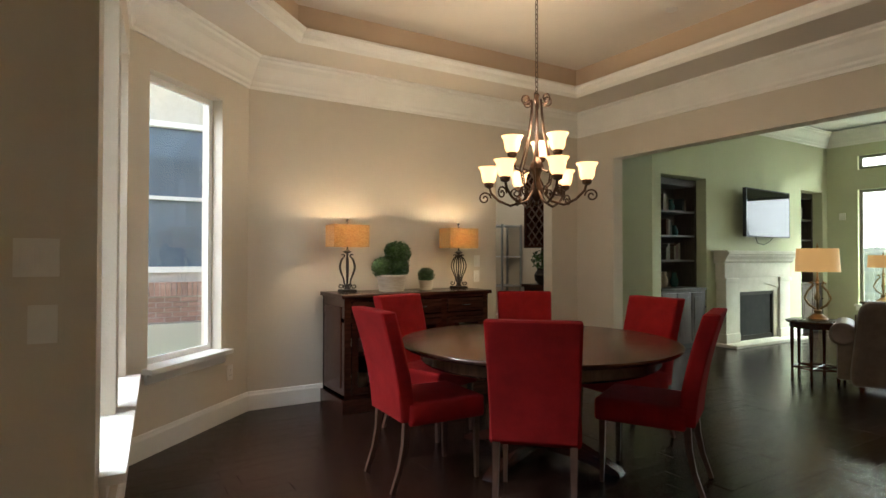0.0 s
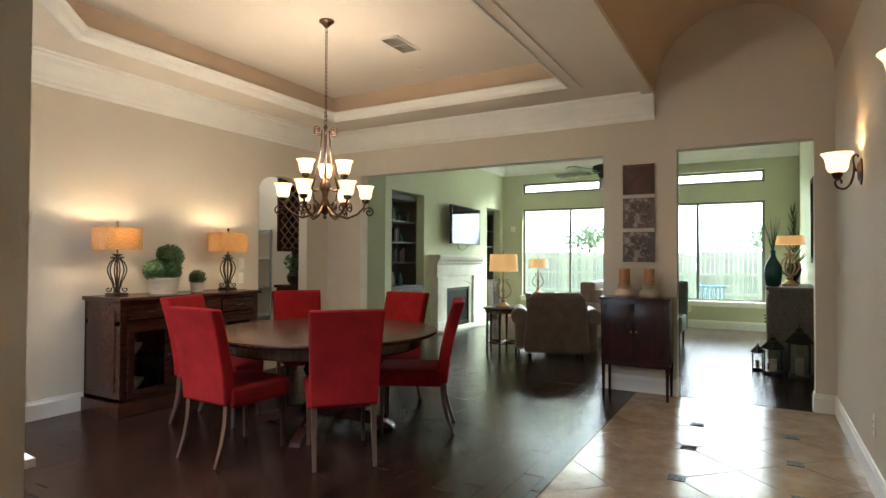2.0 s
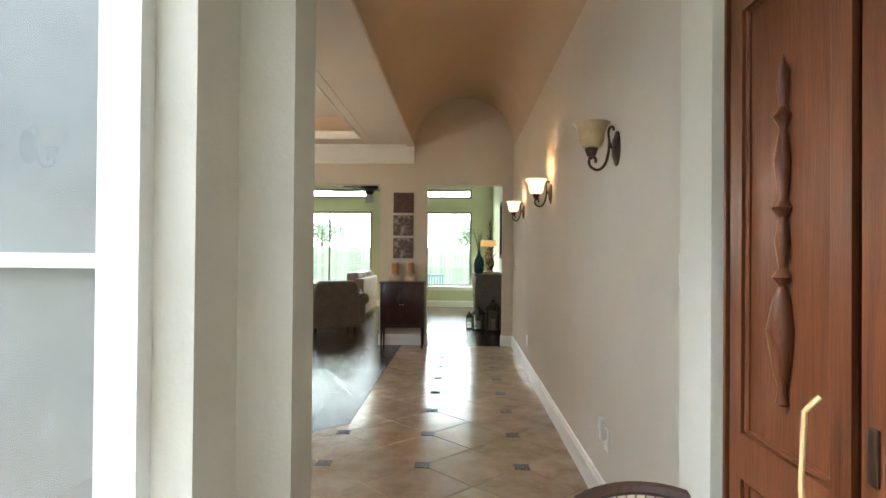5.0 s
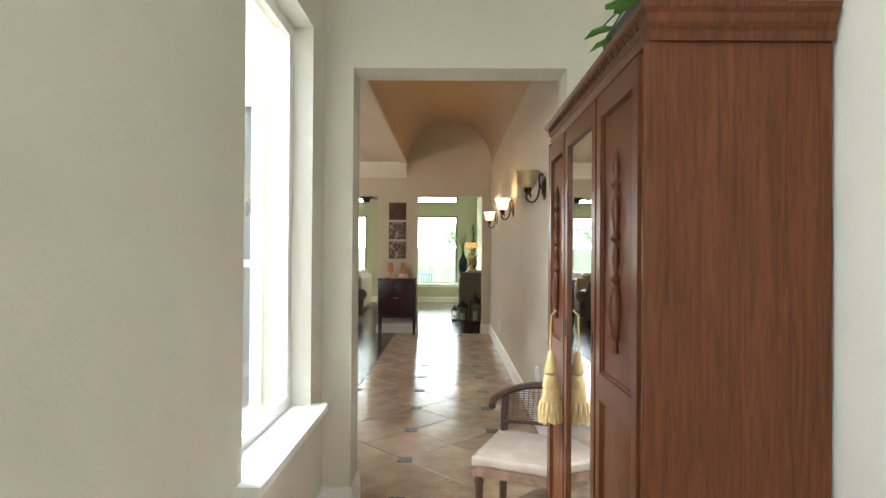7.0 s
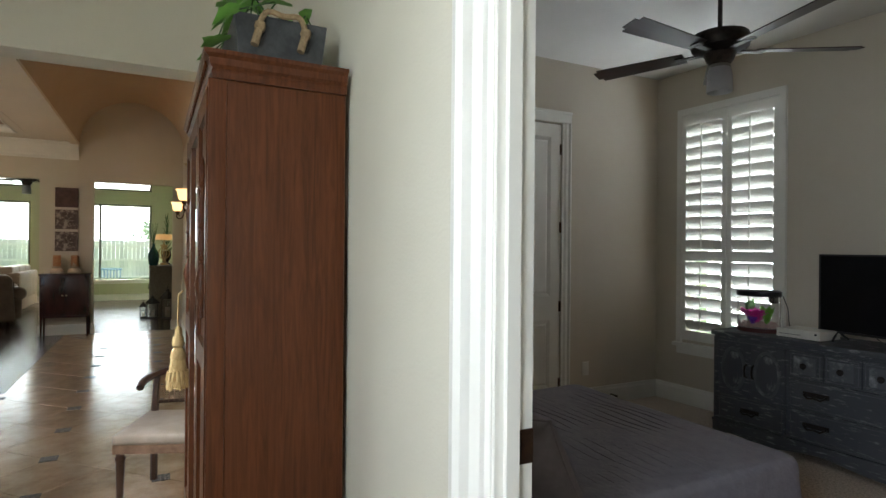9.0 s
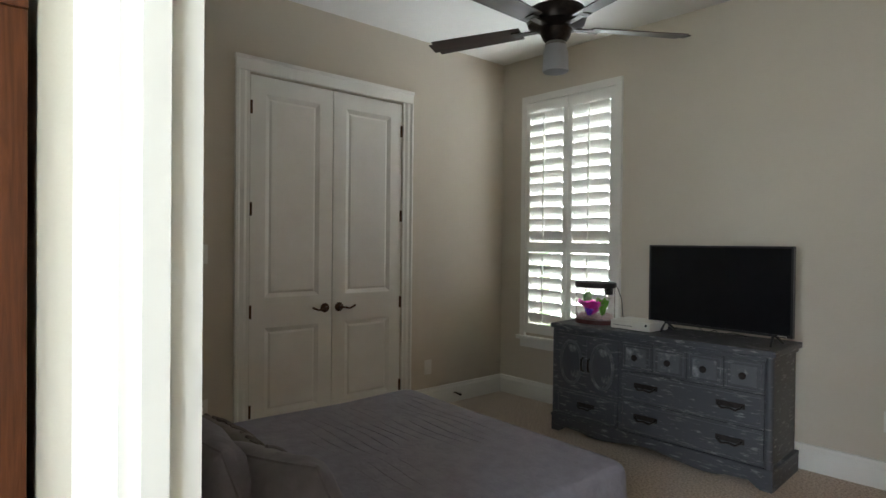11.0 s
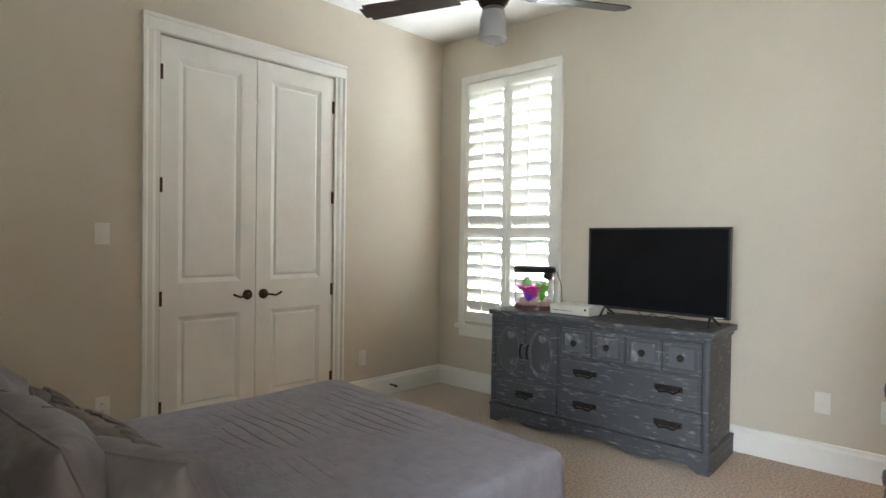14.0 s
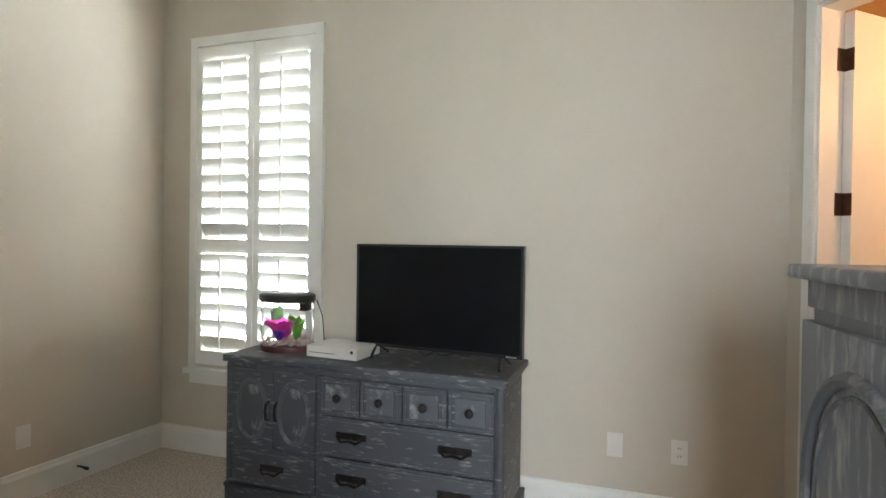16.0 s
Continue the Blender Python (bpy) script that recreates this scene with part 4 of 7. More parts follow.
def accent_cabinet():
    t = thing("accent_cabinet", (END - 0.03, 0.82, 0), "small dark mahogany cabinet on slim legs, against the pier", "cabinet")
    d, w = 0.30, 0.315
    bm = rbox(-d, -w, 0.34, 0, w, 0.94, 0.006)
    part("body", bm, MAHOG, t)
    part("top", rbox(-d - 0.015, -w - 0.015, 0.94, 0, w + 0.015, 0.965, 0.008), MAHOG, t)
    for a, b in ((-w + 0.02, -0.004), (0.004, w - 0.02)):
        dd = part("door", rbox(-d - 0.012, a, 0.38, -d + 0.004, b, 0.90, 0.005), MAHOG, t)
        part("panel", rbox(-d - 0.017, a + 0.04, 0.43, -d - 0.008, b - 0.04, 0.85, 0.004), MAHOG, dd)
        part("knob", knob(0.010), GOLD, dd, m=pose(-d - 0.012, b - 0.02 if b < 0.1 else a + 0.02, 0.64, 0, -90, 0))
    part("apron", rbox(-d + 0.005, -w + 0.01, 0.30, -0.01, w - 0.01, 0.34, 0.005), MAHOG, t)
    for x in (-d + 0.02, -0.02):
        for y in (-w + 0.02, w - 0.02):
            part("leg", tube([(x, y, 0.34), (x, y, 0.2), (x, y, 0.0)], 0.02, 8, taper=0.6), MAHOG, t)


accent_cabinet()
for k in range(3):
    zc = 2.1425 - 0.3425 * k
    t = thing("wall_plaque", (END, 0.8375, zc), "brown square wall plaque" if k == 0 else "antiqued silver-brown carved square wall plaque", "wall decoration", "plaques on the pier")
    mm = PLAQUE1 if k == 0 else PLAQUE
    part("panel", rbox(-0.022, -0.152, -0.152, 0, 0.152, 0.152, 0.004), mm, t)
    part("border", boxes((-0.030, -0.15, -0.15, -0.02, -0.125, 0.15), (-0.030, 0.125, -0.15, -0.02, 0.15, 0.15), (-0.030, -0.125, -0.15, -0.02, 0.125, -0.125), (-0.030, -0.125, 0.125, -0.02, 0.125, 0.15)), mm, t, smooth=False)
    if k:
        bm = bmesh.new()
        for q in range(8):
            a = 2 * math.pi * q / 8
            r = 0.055 if k == 2 else 0.075
            tube([(-0.024, 0.02 * math.cos(a), 0.02 * math.sin(a)), (-0.030, r * math.cos(a + 0.3), r * math.sin(a + 0.3)), (-0.026, 0.115 * math.cos(a), 0.115 * math.sin(a))], 0.008, 6, bm)
        for q in range(4):
            a = math.pi / 4 + math.pi / 2 * q
            tube([(-0.026, 0.10 * math.cos(a) + 0.03 * math.cos(u), 0.10 * math.sin(a) + 0.03 * math.sin(u)) for u in [j * 0.6 for j in range(11)]], 0.006, 5, bm)
        part("carving", bm, mm, t)
    if k == 2:
        part("boss", lathe([(0.03, 0), (0.028, 0.01), (0.015, 0.018), (0, 0.02)], 16), PLAQUE, t, m=pose(-0.024, 0, 0, 0, -90, 0))
for y, kind in ((0.94, 0), (0.71, 1)):
    t = thing("candle_holder", (END - 0.17, y, 0.967), "ornate ivory ceramic candle holder on the accent cabinet" if kind == 0 else "ivory coral candle holder on the accent cabinet", "candle holder")
    part("base", lathe([(0.085, 0), (0.095, 0.02), (0.085, 0.05), (0.055, 0.075), (0.07, 0.10), (0.075, 0.11), (0, 0.11)], 20), IVORY, t)
    if kind:
        bm = bmesh.new()
        rnd = random.Random(4)
        for q in range(16):
            a = rnd.uniform(0, 6.28)
            r = rnd.uniform(0.06, 0.12)
            tube([(0.03 * math.cos(a), 0.03 * math.sin(a), 0.08), (r * 0.7 * math.cos(a), r * 0.7 * math.sin(a), 0.12 + rnd.uniform(-0.04, 0.04)), (r * math.cos(a + 0.3), r * math.sin(a + 0.3), 0.13 + rnd.uniform(-0.05, 0.09))], 0.010, 6, bm, taper=0.5)
        part("coral", bm, IVORY, t)
    part("candle", lathe([(0.05, 0.11), (0.052, 0.115), (0.052, 0.27), (0.045, 0.275), (0.03, 0.268), (0, 0.266)], 20), CANDLE, t)


# ---- hall: wardrobe, planter, tassels, chair ----
def wardrobe():
    x0, x1, y0, y1, h = -3.04, -1.71, VR + 0.02, -0.535, 1.91
    t = thing("wardrobe", (x0, y0, 0), "antique carved oak wardrobe with a mirrored middle door", "wardrobe")
    t.scale.x = 0.94
    W, D = x1 - x0, y1 - y0
    part("body", rbox(0, 0, 0.10, W, D - 0.02, h, 0.004), OAK, t)
    part("plinth", rbox(-0.015, 0, 0, W + 0.015, D + 0.005, 0.12, 0.008), OAK, t)
    corn = [(0, h), (0.012, h), (0.016, h + 0.02), (0.012, h + 0.03), (0.022, h + 0.04), (0.024, h + 0.060), (0.036, h + 0.070), (0.040, h + 0.082), (0, h + 0.082)]
    corn_part = part("cornice", sweep(corn, [(W, 0), (W, D - 0.02), (0, D - 0.02), (0, 0)][::-1]), OAK, t, smooth=False)
    part("cornice_top", boxes((0.001, 0.001, h + 0.001, W - 0.001, D - 0.021, h + 0.081)), OAK, t, smooth=False)
    for k in range(24):
        cx = 0.03 + (W - 0.06) * (k + 0.5) / 24
        part("carving", tube([(cx - 0.02, D + 0.006, h + 0.043), (cx - 0.01, D + 0.009, h + 0.060), (cx + 0.01, D + 0.009, h + 0.044), (cx + 0.02, D + 0.006, h + 0.060)], 0.004, 5), OAK, corn_part)
    for x in (0.0, W):
        part("side_stile", rbox(x - 0.006, D - 0.05, 0.12, x + 0.006, D + 0.004, h, 0.004), OAK, t)
    cols = ((0.03, 0.43), (0.45, 0.93), (0.95, W - 0.03))
    for i, (a, b) in enumerate(cols):
        r = 0.045
        if i == 1:
            d = part("door", boxes((a, D - 0.018, 0.13, a + r, D + 0.006, h - 0.02), (b - r, D - 0.018, 0.13, b, D + 0.006, h - 0.02), (a + r, D - 0.018, 0.13, b - r, D + 0.006, 0.24), (a + r, D - 0.018, h - 0.09, b - r, D + 0.006, h - 0.02)), OAK, t, smooth=False)
            part("mirror", boxes((a + r, D - 0.01, 0.24, b - r, D - 0.004, h - 0.09)), MIRROR, d, "bevelled mirror")
            continue
        d = part("door", boxes((a, D - 0.018, 0.13, a + r, D + 0.006, h - 0.02), (b - r, D - 0.018, 0.13, b, D + 0.006, h - 0.02), (a + r, D - 0.018, 0.13, b - r, D + 0.006, 0.20), (a + r, D - 0.018, 0.98, b - r, D + 0.006, 1.06), (a + r, D - 0.018, h - 0.09, b - r, D + 0.006, h - 0.02)), OAK, t, smooth=False)
        for z0, z1 in ((0.20, 0.98), (1.06, h - 0.09)):
            part("panel", rbox(a + r, D - 0.016, z0, b - r, D - 0.006, z1, 0.004), OAK, d)
            part("bead", tube([(a + r + 0.006, D - 0.004, z0 + 0.006), (b - r - 0.006, D - 0.004, z0 + 0.006), (b - r - 0.006, D - 0.004, z1 - 0.006), (a + r + 0.006, D - 0.004, z1 - 0.006), (a + r + 0.006, D - 0.004, z0 + 0.006)], 0.006, 6), OAK, d)
        c = (a + b) / 2
        prof = [(0, 1.14), (0.012, 1.145), (0.006, 1.17), (0.014, 1.19), (0.028, 1.26), (0.016, 1.31), (0.006, 1.33), (0.018, 1.345), (0.006, 1.36), (0.014, 1.40), (0.006, 1.44), (0.020, 1.455), (0.008, 1.47), (0.016, 1.53), (0.006, 1.58), (0.018, 1.60), (0.006, 1.615), (0.012, 1.65), (0.004, 1.69), (0, 1.70)]
        part("turned_ornament", lathe([(r0 * 0.85, z) for r0, z in prof], 12, (c, D + 0.002, 0)), OAK, d)
    part("key_plate", rbox(0.465, D + 0.006, 1.10, 0.485, D + 0.010, 1.17, 0.003), BRONZE, t)
    part("key_plate", rbox(0.895, D + 0.006, 1.10, 0.915, D + 0.010, 1.17, 0.003), BRONZE, t)
    return t


wardrobe()
for x in (-2.12,):
    t = thing("tassel", (x, -0.486, 1.19), "gold cord tassel hanging from the wardrobe door", "tassel")
    part("cord", tube([(0, -0.02, 0.0), (0, 0.0, -0.02), (0.004, 0.002, -0.12), (0, 0, -0.17)], 0.004, 6), ROPE, t)
    part("head", lathe([(0.006, -0.16), (0.014, -0.17), (0.016, -0.20), (0.024, -0.215), (0.026, -0.245), (0.018, -0.255), (0.028, -0.27), (0.034, -0.30), (0.026, -0.315), (0, -0.315)], 16), ROPE, t)
    bm = bmesh.new()
    rnd = random.Random(11)
    for q in range(46):
        a = 2 * math.pi * q / 46
        r = 0.046 + rnd.uniform(-0.004, 0.006)
        tube([(0.026 * math.cos(a), 0.026 * math.sin(a), -0.30), (0.036 * math.cos(a), 0.036 * math.sin(a), -0.37), (r * math.cos(a), r * math.sin(a), -0.43 - rnd.uniform(0, 0.012))], 0.0035, 5, bm)
    part("fringe", bm, ROPE, t)
    bm = bmesh.new()
    for q in range(14):
        a = 2 * math.pi * q / 14
        tube([(0.038 * math.cos(a), 0.038 * math.sin(a), -0.36), (0.046 * math.cos(a), 0.046 * math.sin(a), -0.40)], 0.008, 6, bm)
    part("upper_fringe", bm, ROPE, t)


def wall_planter():
    t = thing("planter_box", (-2.68, -0.765, 1.993), "dark zinc planter box with rope handles and ivy, on the wardrobe", "planter")
    bm = boxes((-0.29, -0.135, 0, 0.29, 0.135, 0.16))
    for v in bm.verts:
        if v.co.z > 0.1:
            v.co.x *= 1.06
            v.co.y *= 1.12
    part("box", bm, ZINC, t, smooth=False)
    part("soil", boxes((-0.29, -0.13, 0.155, 0.29, 0.13, 0.162)), LEGWOOD, t)
    for x in (-0.305, 0.305):
        part("rope_handle", tube(curve([(x, -0.075, 0.105), (x * 1.03, -0.072, 0.14), (x * 1.07, -0.05, 0.168), (x * 1.09, 0.0, 0.160), (x * 1.07, 0.05, 0.170), (x * 1.03, 0.072, 0.14), (x, 0.075, 0.105)], 3), 0.010, 8), JUTE, t, "knotted rope handle")
        for y in (-0.075, 0.075):
            part("rope_end", tube(curve([(x * 1.03, y, 0.125), (x * 1.06, y + 0.004, 0.105), (x * 1.05, y + 0.012, 0.075), (x * 1.06, y + 0.018, 0.055)], 3), 0.013, 8), JUTE, t)
            part("rope_knot", lathe([(0, -0.022), (0.014, -0.016), (0.019, 0), (0.016, 0.014), (0, 0.020)], 10), JUTE, t, m=pose(x * 1.05, y, 0.118))
    bm = bmesh.new()
    st = bmesh.new()
    rnd = random.Random(21)
    for q in range(15):
        a = rnd.uniform(0, 6.28)
        p0 = Vector((rnd.uniform(-0.25, 0.25), rnd.uniform(-0.08, 0.1), 0.16))
        p2 = p0 + Vector((0.22 * math.cos(a), 0.17 * math.sin(a), rnd.uniform(-0.10, 0.12)))
        p1 = (p0 + p2) / 2 + Vector((0, 0, 0.08))
        if p2.z < 0.17:
            p2.y = 0.19
        tube([p0, p1, p2], 0.003, 5, st)
        for w in (p1, p2):
            n = Vector((rnd.uniform(-0.5, 0.5), rnd.uniform(-0.2, 0.8), 1)).normalized()
            s = n.orthogonal().normalized()
            s = Matrix.Rotation(rnd.uniform(0, 6.28), 3, n) @ s
            u = n.cross(s)
            L = rnd.uniform(0.042, 0.068)
            vs = [bm.verts.new(w + c) for c in (-s * L, -s * L * 0.6 + u * L * 0.62, s * 0.2 * L + u * L * 0.5, s * L * 1.15 - n * L * 0.3, s * 0.2 * L - u * L * 0.5, -s * L * 0.6 - u * L * 0.62)]
            m0 = bm.verts.new(w - n * L * 0.12)
            for j in range(6):
                bm.faces.new((m0, vs[j], vs[(j + 1) % 6]))
    part("leaves", bm, LEAF2, t, "green ivy leaves")
    part("stems", st, LEAF, t)


wall_planter()


def cane_chair():
    t = thing("side_chair", (-1.42, -0.515, 0), "dark wood side chair with cane back and beige seat", "chair", rz=-22)
    t.scale.z = 0.88
    part("seat", rbox(-0.24, -0.24, 0.40, 0.24, 0.25, 0.465, 0.025, 3), SEATCLOTH, t, "beige upholstered seat")
    part("seat_frame", rbox(-0.235, -0.235, 0.35, 0.235, 0.245, 0.405, 0.006), CANE, t)
    for x, y in ((-0.21, 0.215), (0.21, 0.215), (-0.21, -0.205), (0.21, -0.205)):
        if x > 0:
            pts = [(x, y, 0), (x, y, 0.38), (x + 0.03, y, 0.6), (x + 0.045, y, 0.71)]
            part("leg", tube(pts, 0.02, 6), LEGWOOD, t)
        else:
            part("leg", lathe([(0.012, 0), (0.016, 0.02), (0.022, 0.30), (0.027, 0.32), (0.02, 0.335), (0.026, 0.36), (0, 0.36)], 10, (x, y, 0)), LEGWOOD, t)
    rail = curve([(0.06, 0.235, 0.66), (0.14, 0.24, 0.69), (0.235, 0.19, 0.72), (0.285, 0.1, 0.745), (0.30, 0, 0.755), (0.285, -0.1, 0.75), (0.25, -0.21, 0.735)], 4)
    part("top_rail", tube(rail, 0.022, 6), LEGWOOD, t)
    part("lower_rail", tube([(0.22, 0.215, 0.52), (0.255, 0.1, 0.52), (0.262, 0, 0.52), (0.255, -0.1, 0.52), (0.22, -0.205, 0.52)], 0.012, 6), LEGWOOD, t)
    for k in range(15):
        y = -0.19 + k * 0.0275
        x = 0.262 - 0.9 * y * y
        part("cane_strand", tube([(x - 0.012, y, 0.52), (x + 0.030, y, 0.745 - 0.8 * y * y)], 0.003, 4), CANE, t)
    for k in range(14):
        z = 0.53 + k * 0.014
        part("cane_strand", tube([(0.225 + (z - 0.52) * 0.1, -0.20, z), (0.255 + (z - 0.52) * 0.1, -0.1, z), (0.262 + (z - 0.52) * 0.1, 0, z), (0.255 + (z - 0.52) * 0.1, 0.1, z), (0.225 + (z - 0.52) * 0.1, 0.2, z)], 0.003, 4), CANE, t)


cane_chair()
# bedroom door casing on the hall side and its jamb
bm = bmesh.new()
CAS = [(0, 0), (0.14, 0), (0.14, 0.028), (0.12, 0.030), (0.105, 0.020), (0.06, 0.022), (0.035, 0.012), (0.01, 0.015), (0, 0.008)]
for x, s in ((-3.975, 1), (-4.995, -1)):
    prism([(x + s * u, VR + v) for u, v in CAS], 0, 2.46, bm)
bm_box(bm, -5.135, VR, 2.461, -3.825, VR + 0.024, 2.60)
for x, s in ((-3.975, -1), (-4.985, 1)):
    bm_box(bm, x, BR - 0.004, 0, x + s * 0.010, VR + 0.004, 2.47)
    bm_box(bm, x + s * 0.010, BR + 0.035, 0, x + s * 0.022, BR + 0.065, 2.45)
bm_box(bm, -4.965, BR - 0.010, 2.452, -3.995, VR + 0.003, 2.469)
structure("door_casing_bedroom", bm, WHITE, "white moulded casing of the bedroom doorway")
t = thing("strike_plate", (-3.986, -1.054, 0.99), "dark bronze strike plate on the door jamb", "strike plate")
part("plate", rbox(-0.003, -0.022, -0.035, 0, 0.022, 0.035, 0.001), BRONZE, t)
part("lip", rbox(-0.006, 0.02, -0.018, 0, 0.03, 0.018, 0.001), BRONZE, t)


# ---- living room things ----
def armchair():
    t = thing("armchair", (7.50, 2.33, 0), "taupe leather wing armchair seen from behind", "armchair", rz=-68)
    t.scale = (0.92, 0.92, 0.90)
    # local: faces +y
    b = rbox(-0.48, -0.46, 0.10, 0.48, -0.20, 1.05, 0.11, 6)
    for v in b.verts:
        u = max(0, v.co.z - 0.4)
        v.co.y -= 0.22 * u
        v.co.x *= 1 - 0.24 * u
        v.co.z = max(v.co.z, 0.06) if v.co.z > 0.2 else v.co.z - 0.05
        if v.co.z > 0.8:
            v.co.z -= 0.20 * abs(v.co.x / 0.48) ** 2.6
    part("backrest", b, LEATHER, t)
    part("seat_base", rbox(-0.42, -0.35, 0.10, 0.42, 0.40, 0.32, 0.04, 3), LEATHER, t)
    part("seat_cushion", rbox(-0.33, -0.24, 0.32, 0.33, 0.44, 0.48, 0.05, 4), LEATHER, t)
    for s in (-1, 1):
        a = rbox(s * 0.50 - 0.10, -0.38, 0.10, s * 0.50 + 0.10, 0.42, 0.62, 0.06, 4)
        part("arm", a, LEATHER, t)
        part("arm_roll", lathe([(0, -0.40), (0.10, -0.40), (0.13, -0.37), (0.13, 0.37), (0.10, 0.41), (0, 0.41)], 18), LEATHER, t, m=pose(s * 0.54, 0, 0.60, -90, 0, 0))
        for y in (-0.36, 0.34):
            part("foot", lathe([(0.02, 0), (0.03, 0.03), (0.022, 0.06), (0.035, 0.10), (0, 0.10)], 12, (s * 0.38, y, 0)), DARKWOOD, t)
    bm = bmesh.new()
    for k in range(2):
        s = -1 if k else 1
        tube([(s * 0.435, -0.435, 0.15), (s * 0.435, -0.45, 0.5), (s * 0.43, -0.53, 0.84)], 0.008, 6, bm)
    part("piping", bm, LEATHER, t)


def sofa():
    t = thing("sofa", (9.75, 2.45, 0), "tan leather sofa with plump back cushions", "sofa", rz=0)
    part("base", rbox(-0.95, -0.45, 0.08, 0.95, 0.45, 0.42, 0.05, 3), BROWNLEATHER, t)
    part("backrest", rbox(-0.95, -0.48, 0.30, 0.95, -0.25, 0.85, 0.08, 4), BROWNLEATHER, t)
    for x in (-0.62, 0, 0.62):
        part("back_cushion", rbox(x - 0.30, -0.36, 0.42, x + 0.30, -0.10, 0.97, 0.10, 4), BROWNLEATHER, t)
        part("seat_cushion", rbox(x - 0.30, -0.12, 0.40, x + 0.30, 0.46, 0.54, 0.06, 4), BROWNLEATHER, t)
    for s in (-1, 1):
        part("arm", rbox(s * 0.98 - 0.13, -0.45, 0.08, s * 0.98 + 0.13, 0.46, 0.64, 0.09, 4), BROWNLEATHER, t)


def side_table(at, label):
    t = thing("side_table", at, label, "table")
    part("top", lathe([(0, 0.60), (0.29, 0.60), (0.30, 0.61), (0.30, 0.622), (0.285, 0.63), (0, 0.63)], 28), DARKWOOD, t)
    part("apron", lathe([(0.24, 0.55), (0.265, 0.55), (0.265, 0.60), (0.24, 0.60)], 24), DARKWOOD, t)
    for k in range(6):
        a = 2 * math.pi * k / 6 + 0.2
        part("leg", lathe([(0.014, 0), (0.018, 0.02), (0.012, 0.08), (0.016, 0.3), (0.02, 0.5), (0.016, 0.56), (0, 0.56)], 10, (0.245 * math.cos(a), 0.245 * math.sin(a), 0)), DARKWOOD, t)
        b = a + 2 * math.pi / 6
        part("stretcher", tube([(0.245 * math.cos(a), 0.245 * math.sin(a), 0.12), (0.245 * math.cos(b), 0.245 * math.sin(b), 0.12)], 0.009, 6), DARKWOOD, t)
        part("stretcher", tube([(0.245 * math.cos(a), 0.245 * math.sin(a), 0.12), (0, 0, 0.12)], 0.009, 6), DARKWOOD, t)


def gold_lamp(at, label, h=0.88, r=0.23, shade=None):
    t = thing("table_lamp", at, label, "lamp")
    part("base", lathe([(0.09, 0), (0.10, 0.015), (0.07, 0.04), (0.03, 0.07), (0.04, 0.10), (0.02, 0.12), (0, 0.12)], 20), GOLD, t)
    for k in range(4):
        part("scroll", tube([(0.02, 0, 0.12), (0.08, 0, 0.16), (0.12, 0, 0.23), (0.09, 0, 0.31), (0.04, 0, 0.37), (0.055, 0, 0.41), (0.075, 0, 0.39)], 0.012, 7), GOLD, t, m=pose(0, 0, 0, 0, 0, 90 * k + 25))
    part("stem", lathe([(0.014, 0.10), (0.014, 0.2), (0.03, 0.24), (0.012, 0.3), (0.02, 0.42), (0.01, 0.46), (0.006, h - 0.06), (0.006, h - 0.03), (0.014, h - 0.02), (0, h + 0.04)], 14), GOLD, t)
    part("shade", lathe([(r, 0.52), (r * 0.93, h - 0.03), (r * 0.93 - 0.004, h - 0.03), (r - 0.004, 0.52)], 32), shade or LINEN, t, "linen drum shade")


def console():
    t = thing("console_cabinet", (8.25, -0.57, 0), "distressed dark wood console cabinet along the wall", "cabinet")
    part("top", rbox(-0.76, -0.27, 0.97, 0.76, 0.28, 1.01, 0.012), GREYWOOD, t)
    part("body", rbox(-0.72, -0.27, 0.10, 0.72, 0.25, 0.97, 0.006), GREYWOOD, t)
    part("plinth", rbox(-0.74, -0.27, 0, 0.74, 0.265, 0.10, 0.008), GREYWOOD, t)
    for k in range(3):
        a = -0.70 + k * 0.47
        d = part("door", rbox(a, 0.245, 0.14, a + 0.455, 0.265, 0.93, 0.006), GREYWOOD, t)
        part("panel", rbox(a + 0.06, 0.262, 0.20, a + 0.395, 0.272, 0.87, 0.004), GREYWOOD, d)
        part("knob", knob(0.012), IRON, d, m=pose(a + 0.42, 0.265, 0.55, -90, 0, 0))


GREYWOOD = vary(mat("weathered_console_wood", (0.19, 0.15, 0.11), 0.6), (0.10, 0.075, 0.055), 6, (1, 9, 9), bump=0.15)
TEAL = vary(mat("teal_glass_vase", (0.02, 0.07, 0.07), 0.15), (0.03, 0.10, 0.10), 5)


def tall_vase():
    t = thing("vase", (7.70, -0.37, 1.012), "tall dark teal bottle vase with dry stems", "vase")
    part("body", lathe([(0.06, 0), (0.085, 0.03), (0.10, 0.14), (0.095, 0.24), (0.05, 0.33), (0.03, 0.37), (0.028, 0.42), (0.036, 0.44), (0.028, 0.44), (0.02, 0.4), (0, 0.4)], 24), TEAL, t)
    bm = bmesh.new()
    rnd = random.Random(2)
    for k in range(26):
        a, r = rnd.uniform(0, 6.28), rnd.uniform(0.02, 0.16)
        tube([(0, 0, 0.40), (r * 0.4 * math.cos(a), r * 0.4 * math.sin(a), 0.6), (r * math.cos(a), r * math.sin(a), 0.75 + rnd.uniform(0, 0.12))], 0.004, 4, bm, taper=0.3)
    part("stems", bm, LEAF, t)


